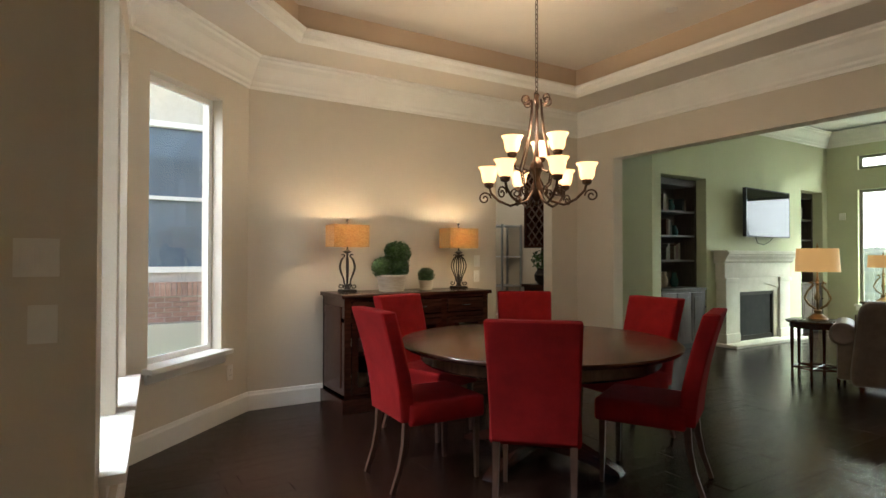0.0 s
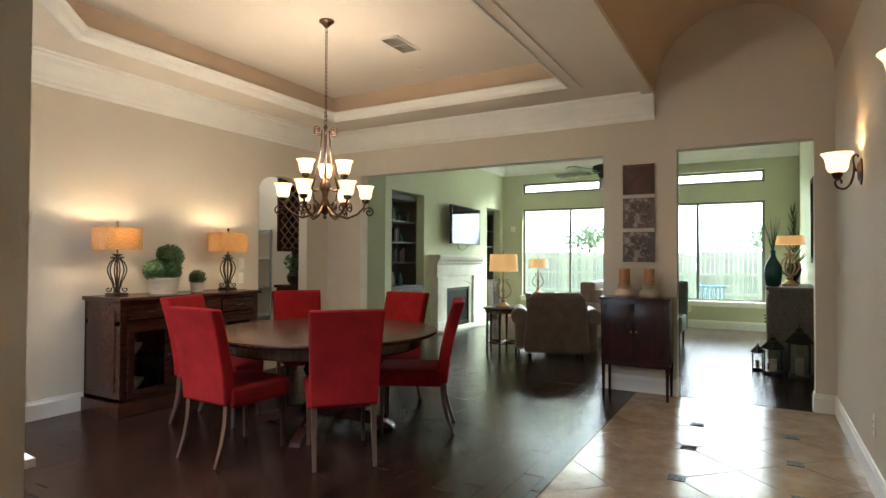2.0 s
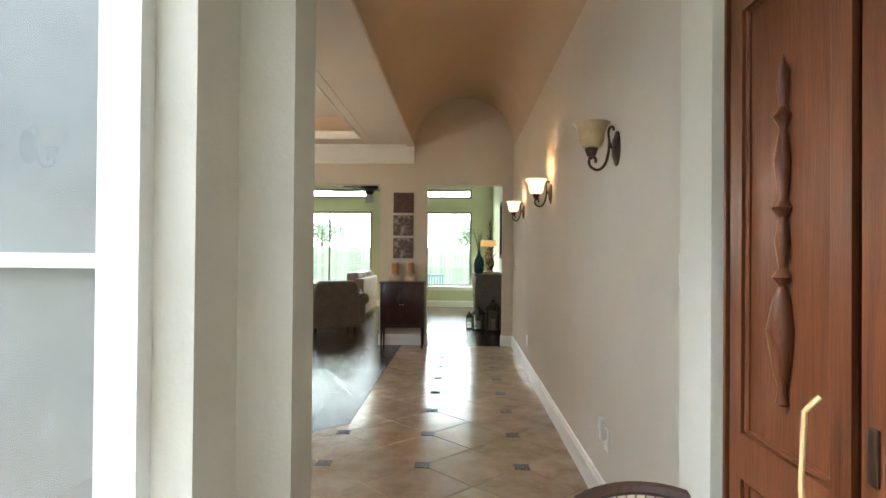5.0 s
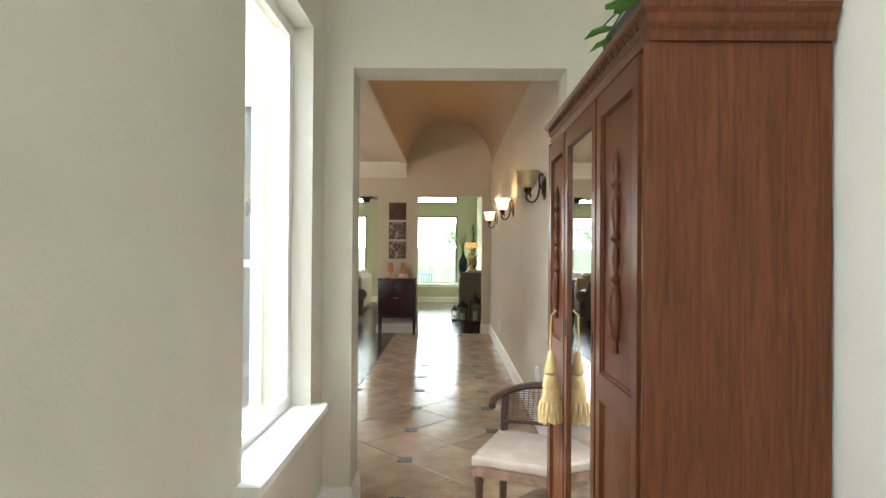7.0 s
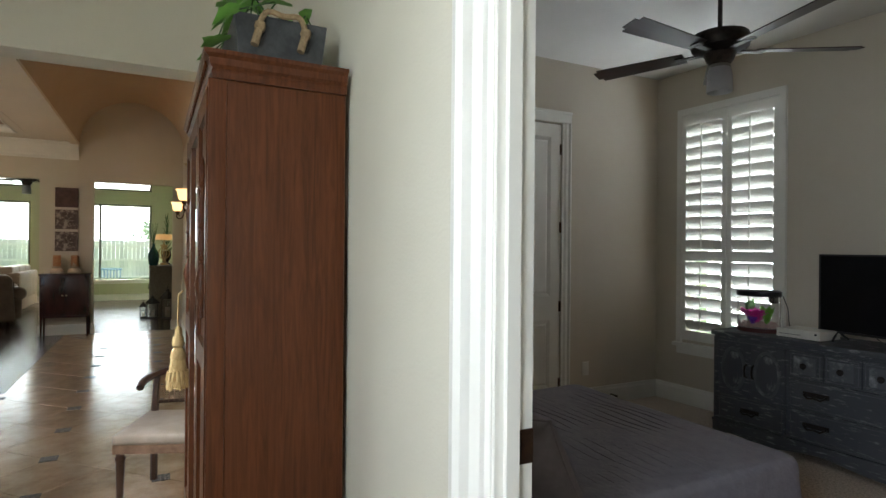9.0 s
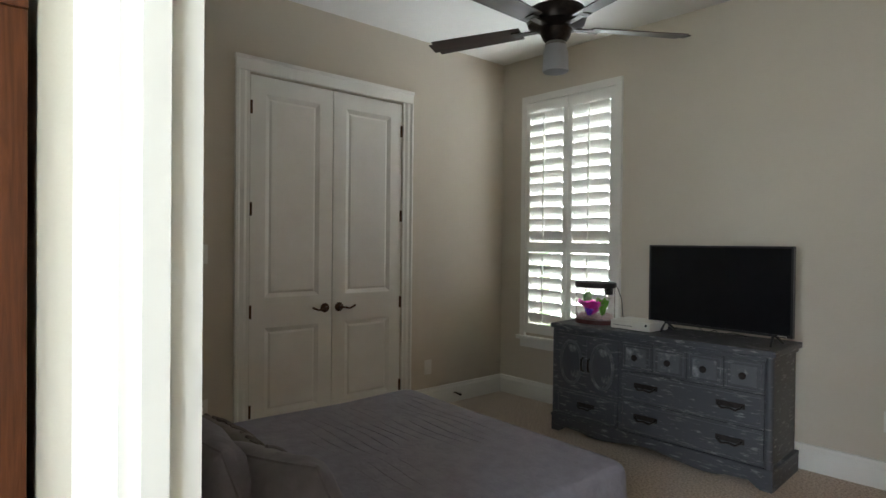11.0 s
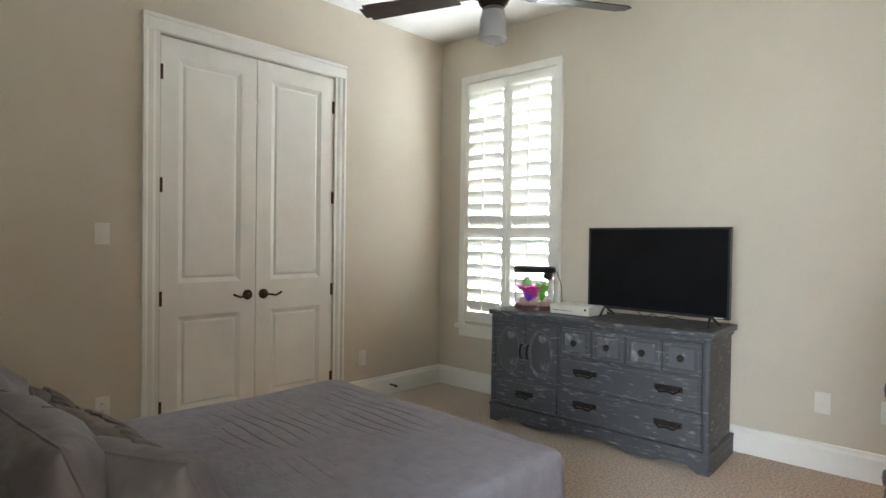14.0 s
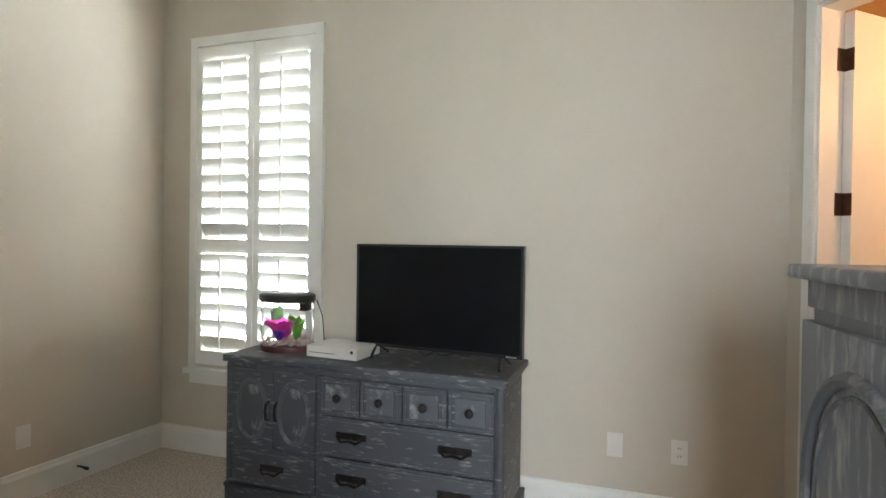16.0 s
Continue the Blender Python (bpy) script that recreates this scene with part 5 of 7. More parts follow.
def leafy_sculpture():
    t = thing("dried_arrangement", (8.45, -0.62, 1.012), "tall dark dried foliage arrangement in an urn", "plant")
    part("urn", lathe([(0.06, 0), (0.07, 0.02), (0.03, 0.05), (0.07, 0.12), (0.09, 0.20), (0.075, 0.26), (0.085, 0.28), (0, 0.27)], 20), IRON, t)
    rnd = random.Random(17)
    for k in range(22):
        z = 0.30 + 0.72 * k / 22 + rnd.uniform(-0.02, 0.02)
        a, r = rnd.uniform(0, 6.28), (0.13 - 0.09 * k / 22) * rnd.uniform(0.7, 1.2)
        cs, sn = math.cos(a), math.sin(a)
        part("leaf", tube([(0.006 * cs, 0.006 * sn, z - 0.05), (r * 0.6 * cs, r * 0.6 * sn, z + 0.03), (r * cs, r * sn, z + 0.10)], 0.012, 5, taper=0.15), LEAF, t)
    part("stem", tube([(0, 0, 0.25), (0.01, 0.005, 0.6), (0, 0, 1.05)], 0.007, 6, taper=0.4), LEAF, t)


def lantern(x, y, h, s, label):
    t = thing("lantern", (x, y, 0), label, "lantern")
    part("base", rbox(-s, -s, 0, s, s, 0.03, 0.006), IRON, t)
    for sx in (-1, 1):
        for sy in (-1, 1):
            part("post", tube([(sx * s * 0.88, sy * s * 0.88, 0.03), (sx * s * 0.88, sy * s * 0.88, h * 0.62)], 0.008, 6), IRON, t)
    for k in range(4):
        part("pane", boxes((-s * 0.85, -s * 0.88 - 0.002, 0.035, s * 0.85, -s * 0.88 + 0.002, h * 0.61)), GLASS, t, m=pose(0, 0, 0, 0, 0, 90 * k))
    part("roof", lathe([(s * 1.3, h * 0.62), (s * 1.25, h * 0.65), (s * 0.6, h * 0.80), (s * 0.3, h * 0.84), (s * 0.3, h * 0.9), (0, h * 0.93)], 4), IRON, t, smooth=False)
    part("ring", tube([(0.035 * math.cos(a), 0, h * 0.95 + 0.035 * math.sin(a)) for a in [j * 0.55 for j in range(12)]], 0.004, 5), IRON, t)
    part("candle", lathe([(s * 0.4, 0.03), (s * 0.4, h * 0.35), (0, h * 0.36)], 14), IVORY, t)


FIREBLACK = vary(mat("matte_black_firebox", (0.010, 0.010, 0.010), 0.7, spec=0.2), (0.018, 0.017, 0.016), 8)


def fireplace():
    cx = 9.40
    t = thing("fireplace", (cx, LIV_Y, 0), "cream cast-stone fireplace with a dark firebox", "fireplace")
    t.scale = (0.93, 0.80, 0.91)
    part("hearth", rbox(-1.05, -0.48, 0, 1.05, 0, 0.05, 0.01), STONE, t)
    for s in (-1, 1):
        part("pilaster", rbox(s * 0.78 - 0.16, -0.20, 0.05, s * 0.78 + 0.16, 0, 1.10, 0.012), STONE, t)
        part("pilaster_base", rbox(s * 0.78 - 0.19, -0.23, 0.05, s * 0.78 + 0.19, 0, 0.20, 0.012), STONE, t)
        part("capital", rbox(s * 0.78 - 0.18, -0.22, 1.02, s * 0.78 + 0.18, 0, 1.09, 0.012), STONE, t)
    bm = bmesh.new()
    n = 12
    for k in range(n):
        u, v = -0.62 + 1.24 * k / n, -0.62 + 1.24 * (k + 1) / n
        f = lambda x: 0.90 + 0.10 * (1 - (x / 0.62) ** 2)
        bm_vs = [bm.verts.new(c) for c in ((u, -0.17, f(u)), (v, -0.17, f(v)), (v, -0.17, 1.25), (u, -0.17, 1.25), (u, 0, f(u)), (v, 0, f(v)), (v, 0, 1.25), (u, 0, 1.25))]
        for q in ((0, 1, 2, 3), (0, 4, 5, 1), (3, 2, 6, 7)):
            bm.faces.new([bm_vs[i] for i in q])
    part("arched_lintel", bm, STONE, t, smooth=False)
    part("frieze", rbox(-0.96, -0.19, 1.10, 0.96, 0, 1.34, 0.01), STONE, t)
    sh = [(0, 1.34), (0.20, 1.34), (0.23, 1.37), (0.235, 1.40), (0.28, 1.45), (0.285, 1.48), (0.31, 1.485), (0.31, 1.52), (0, 1.52)]
    part("mantel_shelf", sweep([(-o, z) for o, z in sh], [(-1.0, 0), (1.0, 0)]), STONE, t, smooth=False)
    part("mantel_top", boxes((-1.06, -0.32, 1.521, 1.06, 0, 1.545)), STONE, t, smooth=False)
    part("inner_slip", boxes((-0.62, -0.15, 0.05, -0.50, -0.004, 1.02), (0.50, -0.15, 0.05, 0.62, -0.004, 1.02), (-0.50, -0.15, 0.86, 0.50, -0.004, 1.02)), STONE, t, smooth=False)
    # matte black slab fills the fire opening
    part("firebox", boxes((-0.50, -0.11, 0.05, 0.50, -0.004, 0.86)), FIREBLACK, t, "black firebox")
    fb = part("firebox_frame", boxes((-0.50, -0.135, 0.05, -0.46, -0.11, 0.86), (0.46, -0.135, 0.05, 0.50, -0.11, 0.86), (-0.46, -0.135, 0.80, 0.46, -0.11, 0.86), (-0.46, -0.135, 0.05, 0.46, -0.11, 0.13)), IRON, t, smooth=False)
    for k in range(5):
        part("louvre", boxes((-0.36, -0.05, 0.06 + k * 0.013, 0.36, -0.04, 0.066 + k * 0.013)), BLACK, fb)


def wall_tv():
    t = thing("television", (9.68, LIV_Y - 0.12, 1.99), "large flat television on the chimney wall", "television", rz=4)
    t.scale = (0.92, 1, 0.88)
    part("screen", boxes((-0.75, -0.032, -0.40, 0.75, -0.028, 0.40)), SCREEN2, t, smooth=False)
    part("bezel", boxes((-0.77, -0.034, -0.42, -0.75, 0.02, 0.42), (0.75, -0.034, -0.42, 0.77, 0.02, 0.42), (-0.75, -0.034, 0.40, 0.75, 0.02, 0.42), (-0.75, -0.034, -0.42, 0.75, 0.02, -0.40)), BLACK, t, smooth=False)
    part("back", boxes((-0.75, -0.027, -0.40, 0.75, 0.03, 0.40)), BLACK, t, smooth=False)
    part("bracket", boxes((-0.2, 0.03, -0.15, 0.2, 0.118, 0.15)), IRON, t, smooth=False)
    part("cable", tube([(-0.25, 0.06, -0.42), (-0.15, 0.08, -0.52), (0.1, 0.09, -0.55), (0.3, 0.08, -0.48), (0.35, 0.06, -0.42)], 0.006, 5), BLACK, t)


BKZ = 0.94


def bookcase(x0, x1, label):
    t = thing("built_in_bookcase", (x0, LIV_Y + 0.02, 0), label, "bookcase")
    t.scale.z = BKZ
    W, D = x1 - x0, 0.50
    part("base_cabinet", rbox(0.002, 0, 0.08, W - 0.002, D, 0.88, 0.004), GREYDARK, t)
    part("toe_kick", boxes((0.01, 0.05, 0, W - 0.01, D, 0.08)), BLACK, t)
    part("counter", rbox(0.001, -0.03, 0.88, W - 0.001, D, 0.92, 0.008), GREYDARK, t)
    n = 3 if W > 0.9 else 2
    for k in range(n):
        a, b = 0.02 + (W - 0.04) * k / n, 0.02 + (W - 0.04) * (k + 1) / n
        d = part("door", rbox(a + 0.006, -0.018, 0.12, b - 0.006, 0.004, 0.85, 0.005), GREYDARK, t)
        part("panel", rbox(a + 0.06, -0.024, 0.20, b - 0.06, -0.014, 0.78, 0.005), GREYDARK, d)
        part("knob", knob(0.011), IRON, d, m=pose(b - 0.03, -0.018, 0.62, 90, 0, 0))
    part("back_panel", boxes((0.002, D - 0.01, 0.92, W - 0.002, D, 2.60)), GREYDARK, t)
    for x in (0.002, W - 0.042):
        part("side_stile", boxes((x, 0.14, 0.92, x + 0.04, D - 0.01, 2.60)), GREYDARK, t)
    for z in (1.32, 1.70, 2.08, 2.50):
        part("shelf", boxes((0.042, 0.15, z, W - 0.042, D - 0.01, z + 0.03)), GREYDARK, t)
    part("head", boxes((0.042, 0.14, 2.53, W - 0.042, D - 0.01, 2.60)), GREYDARK, t)


GREYDARK = vary(mat("espresso_cabinet_wood", (0.040, 0.032, 0.026), 0.35), (0.07, 0.055, 0.045), 5, (9, 9, 1))
BOOKC = [vary(mat("book_cloth", c, 0.7), tuple(v * 0.8 for v in c), 20) for c in ((0.07, 0.03, 0.025), (0.10, 0.085, 0.06), (0.03, 0.04, 0.045), (0.16, 0.14, 0.11), (0.05, 0.035, 0.025))]


def shelf_things(x0, x1, seed):
    rnd = random.Random(seed)
    for z in (0.922 * BKZ, 1.352 * BKZ, 1.732 * BKZ, 2.112 * BKZ):
        x = x0 + 0.10
        while x < x1 - 0.16:
            if rnd.random() < 0.5:
                for k in range(rnd.randint(2, 4)):
                    w, h = rnd.uniform(0.025, 0.05), rnd.uniform(0.17, 0.24)
                    if x + w > x1 - 0.08:
                        break
                    b = thing("book", (x, LIV_Y + 0.30, z), "clothbound book standing on the shelf", "book", "books on the shelves")
                    part("cover", boxes((0, -0.07, 0, 0.003, 0.08, h), (w - 0.003, -0.07, 0, w, 0.08, h), (0.003, -0.07, 0, w - 0.003, -0.067, h)), BOOKC[rnd.randrange(5)], b, smooth=False)
                    part("pages", boxes((0.003, -0.067, 0.004, w - 0.003, 0.076, h - 0.004)), IVORY, b, smooth=False)
                    x += w + 0.004
                x += rnd.uniform(0.05, 0.12)
            else:
                r = rnd.uniform(0.05, 0.075)
                v = thing("vase", (x + r, LIV_Y + 0.30, z), "small decorative pot on the shelf", "vase", "pots on the shelves")
                h = rnd.uniform(0.14, 0.24)
                part("body", lathe([(r * 0.6, 0), (r * 0.9, h * 0.2), (r, h * 0.45), (r * 0.6, h * 0.75), (r * 0.5, h * 0.9), (r * 0.65, h), (r * 0.5, h), (0, h * 0.9)], 16), (IVORY, GOLD, TEAL)[rnd.randrange(3)], v)
                x += 2 * r + rnd.uniform(0.05, 0.15)


def ceiling_fan(at, drop, rot, r, label, hang, material, dark_hub, glassmat):
    t = thing("ceiling_fan", at, label, "ceiling fan")
    part("canopy", lathe([(0.07, 0), (0.065, -0.03), (0.03, -0.06), (0.014, -0.065), (0, -0.065)], 20), dark_hub, t)
    part("downrod", lathe([(0.013, -0.06), (0.013, -drop + 0.12)], 10), dark_hub, t)
    part("motor", lathe([(0.02, -drop + 0.13), (0.07, -drop + 0.115), (0.155, -drop + 0.09), (0.168, -drop + 0.05), (0.155, -drop + 0.01), (0.09, -drop - 0.02), (0.075, -drop - 0.06), (0.055, -drop - 0.085), (0, -drop - 0.085)], 28), dark_hub, t)
    for k in range(5):
        m = pose(0, 0, -drop - 0.005, 0, 0, rot + 72 * k)
        part("blade_iron", boxes((0.09, -0.02, -0.008, 0.22, 0.02, 0.0), (0.20, -0.035, -0.006, 0.25, 0.035, 0.002)), dark_hub, t, m=m, smooth=False)
        b = boxes((0.20, -0.06, 0, r, 0.06, 0.006))
        for v in b.verts:
            w = 0.055 + 0.018 * (v.co.x - 0.2) / (r - 0.2)
            v.co.y = math.copysign(w, v.co.y)
        bmesh.ops.bevel(b, geom=[e for e in b.edges if abs(e.verts[0].co.z - e.verts[1].co.z) > 0.004 and e.verts[0].co.x > r - 0.01], offset=0.03, segments=4, affect="EDGES")
        part("blade", b, material, t, m=m @ pose(0, 0, 0, 11, 0, 0))
    part("light_fitter", lathe([(0.055, -drop - 0.085), (0.06, -drop - 0.10), (0.05, -drop - 0.11), (0, -drop - 0.11)], 20), mat("brushed_nickel", (0.4, 0.38, 0.35), 0.3, 1.0), t)
    part("glass_shade", lathe([(0.055, -drop - 0.09), (0.068, -drop - 0.14), (0.072, -drop - 0.24), (0.068, -drop - 0.245), (0.06, -drop - 0.14), (0.05, -drop - 0.095)], 24), glassmat, t, "frosted glass shade")


FROST = vary(mat("frosted_glass", (0.55, 0.56, 0.58), 0.35), (0.62, 0.63, 0.65), 6)
FROST.node_tree.nodes["Principled BSDF"].inputs["Transmission Weight"].default_value = 0.5
FROST.node_tree.nodes["Principled BSDF"].inputs["Roughness"].default_value = 0.5
BLADE = vary(mat("espresso_blade", (0.030, 0.016, 0.012), 0.4), (0.05, 0.027, 0.02), 5, (1, 9, 1))

armchair()
sofa()
side_table((7.33, 3.05, 0), "round dark wooden side table with slim turned legs")
gold_lamp((7.33, 3.05, 0.632), "gold scrolled table lamp with a lit linen shade", 0.80, 0.21)
bulb((7.33, 3.05, 1.27), 1.5, (1.0, 0.7, 0.4))
side_table((10.9, 3.80, 0), "round dark wooden side table beside the window")
gold_lamp((10.9, 3.80, 0.632), "gold scrolled table lamp with a linen shade by the window", 0.74, 0.20, LINEN)
console()
tall_vase()
leafy_sculpture()
gold_lamp((8.08, -0.56, 1.012), "lit table lamp with a linen shade on the console", 0.66, 0.17)
bulb((8.08, -0.56, 1.58), 1.2, (1.0, 0.66, 0.36))
lantern(7.42, -0.36, 0.46, 0.10, "pale metal lantern on the floor by the console")
lantern(7.28, -0.62, 0.62, 0.11, "tall dark metal lantern on the floor by the console")
lantern(7.55, -0.20, 0.34, 0.06, "small black lantern on the floor by the console")
t = thing("wall_mirror", (8.3, -0.858, 1.85), "framed mirror hanging above the console", "mirror")
part("frame", boxes((-0.35, 0.0, -0.55, -0.28, 0.04, 0.55), (0.28, 0.0, -0.55, 0.35, 0.04, 0.55), (-0.28, 0.0, 0.48, 0.28, 0.04, 0.55), (-0.28, 0.0, -0.55, 0.28, 0.04, -0.48)), DARKWOOD, t, smooth=False)
part("glass", boxes((-0.28, 0.008, -0.48, 0.28, 0.014, 0.48)), MIRROR, t, smooth=False)
fireplace()
wall_tv()
bookcase(7.282, 8.298, "espresso built-in bookcase with lower doors and filled shelves")
bookcase(10.952, 11.678, "narrow espresso built-in bookcase with filled shelves")
shelf_things(7.32, 8.26, 3)
shelf_things(10.99, 11.64, 5)
ceiling_fan((7.9, 1.73, LIV_Z), 0.95, 10, 0.75, "dark ceiling fan in the living room", 0.6, BLADE, IRON, FROST)
t = thing("thermostat", (LIV_X, 4.75, 2.02), "small white sensor on the window wall", "sensor")
part("body", rbox(-0.03, -0.05, -0.06, 0, 0.05, 0.06, 0.01), WHITEP, t)
plate("outlet", (LIV_X, 1.0, 0.36), "white outlet under the window", "outlet", -90, outlet=True)
# green upholstered chair just past the opening
GREENCL = vary(mat("sage_chair_cloth", (0.10, 0.125, 0.095), 0.85), (0.075, 0.095, 0.072), 8)
t = thing("accent_chair", (9.45, 1.15, 0), "sage green upholstered chair by the window", "chair", rz=90)
part("seat", rbox(-0.32, -0.3, 0.18, 0.32, 0.34, 0.45, 0.05, 3), GREENCL, t)
b = rbox(-0.33, -0.42, 0.2, 0.33, -0.28, 0.98, 0.05, 3)
for v in b.verts:
    v.co.y -= 0.2 * max(0, v.co.z - 0.4)
part("backrest", b, GREENCL, t)
for sx in (-0.27, 0.27):
    for sy in (-0.3, 0.28):
        part("leg", tube([(sx, sy, 0.2), (sx, sy, 0)], 0.022, 6, taper=0.6), DARKWOOD, t)

# beyond the arch: wine rack cabinet and open shelves
t = thing("wine_cabinet", (5.43, 5.68, 0), "dark wooden wine cabinet with a diamond lattice rack", "cabinet", rz=-90)
part("base_cabinet", rbox(0.06, -0.05, 0.0, 0.60, 0.26, 0.92, 0.006), DARKWOOD, t)
part("counter", rbox(0.04, -0.08, 0.92, 0.60, 0.26, 0.96, 0.006), DARKWOOD, t)
part("back_panel", boxes((0.06, 0.24, 0.96, 0.60, 0.26, 2.7)), DARKWOOD, t)
for x in (0.06, 0.565):
    part("upright", boxes((x, -0.05, 1.45, x + 0.035, 0.24, 2.7)), DARKWOOD, t)
part("shelf", boxes((0.06, -0.05, 1.42, 0.60, 0.24, 1.45)), DARKWOOD, t)
for k in range(-6, 7):
    for s in (-1, 1):
        a, b = (0.33 + k * 0.14 - s * 0.62, 1.45), (0.33 + k * 0.14 + s * 0.62, 2.69)
        pts = []
        for u in range(41):
            x, z = a[0] + (b[0] - a[0]) * u / 40, a[1] + (b[1] - a[1]) * u / 40
            if 0.10 <= x <= 0.56:
                pts.append((x, -0.03 + 0.01 * s, z))
        if len(pts) > 2:
            part("lattice_bar", tube([pts[0], pts[-1]], 0.010, 4), LEGWOOD, t, smooth=False)
t = thing("vase", (5.50, 5.41, 0.962), "dark urn with foliage on the wine cabinet", "vase")
part("body", lathe([(0.05, 0), (0.09, 0.05), (0.10, 0.12), (0.06, 0.18), (0.07, 0.2), (0, 0.19)], 18), IRON, t)
part("foliage", leaf_ball([((0, 0, 0.30), 0.13)], 160, 0.03, 8, False), LEAF, t)
PALESTEEL = vary(mat("grey_painted_steel", (0.30, 0.32, 0.32), 0.45), (0.24, 0.26, 0.26), 9)
t = thing("glass_shelf_unit", (5.50, 6.18, 0), "grey open shelf unit with glass panels", "shelf")
for x in (-0.16, 0.16):
    for y in (-0.15, 0.15):
        part("post", boxes((x - 0.012, y - 0.012, 0, x + 0.012, y + 0.012, 1.75)), PALESTEEL, t)
for z in (0.1, 0.5, 0.9, 1.3, 1.72):
    part("shelf", boxes((-0.17, -0.16, z, 0.17, 0.16, z + 0.02)), FROST, t)
# unseen lamp added to brighten the space behind the arch
bulb((4.85, 5.8, 2.9), 9.0, (1.0, 0.92, 0.80), 0.1)

# ---- bedroom things ----
BED = vary(mat("grey_quilt", (0.30, 0.285, 0.325), 0.85), (0.25, 0.238, 0.275), 14, bump=0.5, bump_scale=45)
PILLOW2 = vary(mat("taupe_satin", (0.215, 0.185, 0.165), 0.6, spec=0.35), (0.15, 0.128, 0.115), 9, bump=0.7, bump_scale=22)
PILLOW = vary(mat("grey_satin", (0.215, 0.19, 0.20), 0.5, spec=0.45), (0.15, 0.132, 0.142), 7, bump=0.6, bump_scale=14)


def bed():
    t = thing("bed", (-2.73, BR - 0.08, 0), "full bed made up with a grey quilt", "bed")
    bm = rbox(-0.74, -1.74, 0.03, 0.74, 0.0, 0.515, 0.10, 5)
    bmesh.ops.subdivide_edges(bm, edges=bm.edges[:], cuts=3, use_grid_fill=True)
    for v in bm.verts:
        n = noise.noise(v.co * 3.0)
        if v.co.z > 0.4:
            v.co.z += 0.012 * n
        else:
            k = (0.45 - v.co.z)
            v.co.x += 0.05 * k * math.copysign(1, v.co.x) + 0.02 * n * k
            v.co.y += -0.06 * k if v.co.y < -1 else 0
    part("quilt", bm, BED, t, "grey quilted bedspread")
    bm = bmesh.new()
    for k in range(24):
        y = -0.35 - k * 0.055
        tube([(-0.62 + j * 0.10, y + 0.008 * math.sin(j * 1.3 + k), 0.514 + 0.010 * noise.noise(Vector((-0.62 + j * 0.10, y, 0.5)) * 3.0)) for j in range(13)], 0.0025, 4, bm)
    part("stitching", bm, BED, t)
    part("headboard", rbox(-0.74, 0.0, 0.0, 0.74, 0.07, 0.62, 0.02), BED, t)


def pillow(at, w, h, d, rx, ry, rz, label, style=""):
    t = thing("pillow", at, label, "pillow", "pillows on the bed")
    bm = bmesh.new()
    n = 22
    for side in (-1, 1):
        g = []
        for i in range(n + 1):
            row = []
            for j in range(n + 1):
                u, v = math.sin(math.pi * (i / n - 0.5)), math.sin(math.pi * (j / n - 0.5))
                puff = (max(0, 1 - u * u) * max(0, 1 - v * v)) ** 0.42
                q = Vector((u * 2.2 + at[0] * 7, side * 3.0, v * 2.0 + w * 9))
                fold = 0.10 * noise.noise(q) + 0.06 * noise.noise(q * 2.6) + 0.03 * noise.noise(Vector((q.x * 9, 0, q.z * 3)))
                row.append(bm.verts.new((u * w / 2 * (1 - 0.06 * (1 - v * v)), side * d * 0.5 * puff * (1 + 2.2 * fold), v * h / 2 * (1 - 0.06 * (1 - u * u)) + 0.06 * fold * h)))
            g.append(row)
        for i in range(n):
            for j in range(n):
                f = (g[i][j], g[i + 1][j], g[i + 1][j + 1], g[i][j + 1])
                bm.faces.new(f if side < 0 else f[::-1])
    bmesh.ops.remove_doubles(bm, verts=bm.verts[:], dist=0.0015)
    bmesh.ops.recalc_face_normals(bm, faces=bm.faces[:])
    def front(u, v):
        """A point on the cushion's face, u and v from -1 to 1."""
        puff = (max(0, 1 - u * u) * max(0, 1 - v * v)) ** 0.42
        return (u * w / 2 * (1 - 0.06 * (1 - v * v)), -d * 0.5 * puff * 1.02 - 0.002, v * h / 2 * (1 - 0.06 * (1 - u * u)))

    part("cushion", bm, PILLOW2 if style == "ruched" else PILLOW, t)
    if style == "cross":
        for ends in ((-0.93, -0.9, 0.05, 0.05), (0.93, -0.9, 0.05, 0.05), (0.0, 0.93, 0.05, 0.05), (-0.05, 0.05, 0.93, 0.9)):
            pts = [front(ends[0] + (ends[2] - ends[0]) * k / 12, ends[1] + (ends[3] - ends[1]) * k / 12) for k in range(13)]
            part("seam", tube(pts, 0.006, 6), PILLOW, t, "stitched seam")
    if style == "ruched":
        rnd = random.Random(int(w * 1000 + h * 77))
        for k in range(9):
            u0, ph = -0.84 + k * 0.21, rnd.uniform(0, 6.28)
            pts = [front(max(-0.95, min(0.95, u0 + 0.05 * math.sin(3.1 * v / 4 + ph) + rnd.uniform(-0.012, 0.012))), -0.9 + 1.8 * v / 16) for v in range(17)]
            part("ruffle", tube(pts, rnd.uniform(0.006, 0.009), 5), PILLOW2, t)
    e = []
    for k in range(40):
        s, u = divmod(k, 10)
        u = -1 + u / 5
        a, c = ((u, -1), (1, u), (-u, 1), (-1, -u))[s]
        e.append((a * w / 2 * (1 - 0.06 * (1 - c * c)), 0, c * h / 2 * (1 - 0.06 * (1 - a * a))))
    e.append(e[0])
    part("piping", tube(e, 0.005, 5), PILLOW, t)
    t.matrix_world = pose(*at, rx, ry, rz)


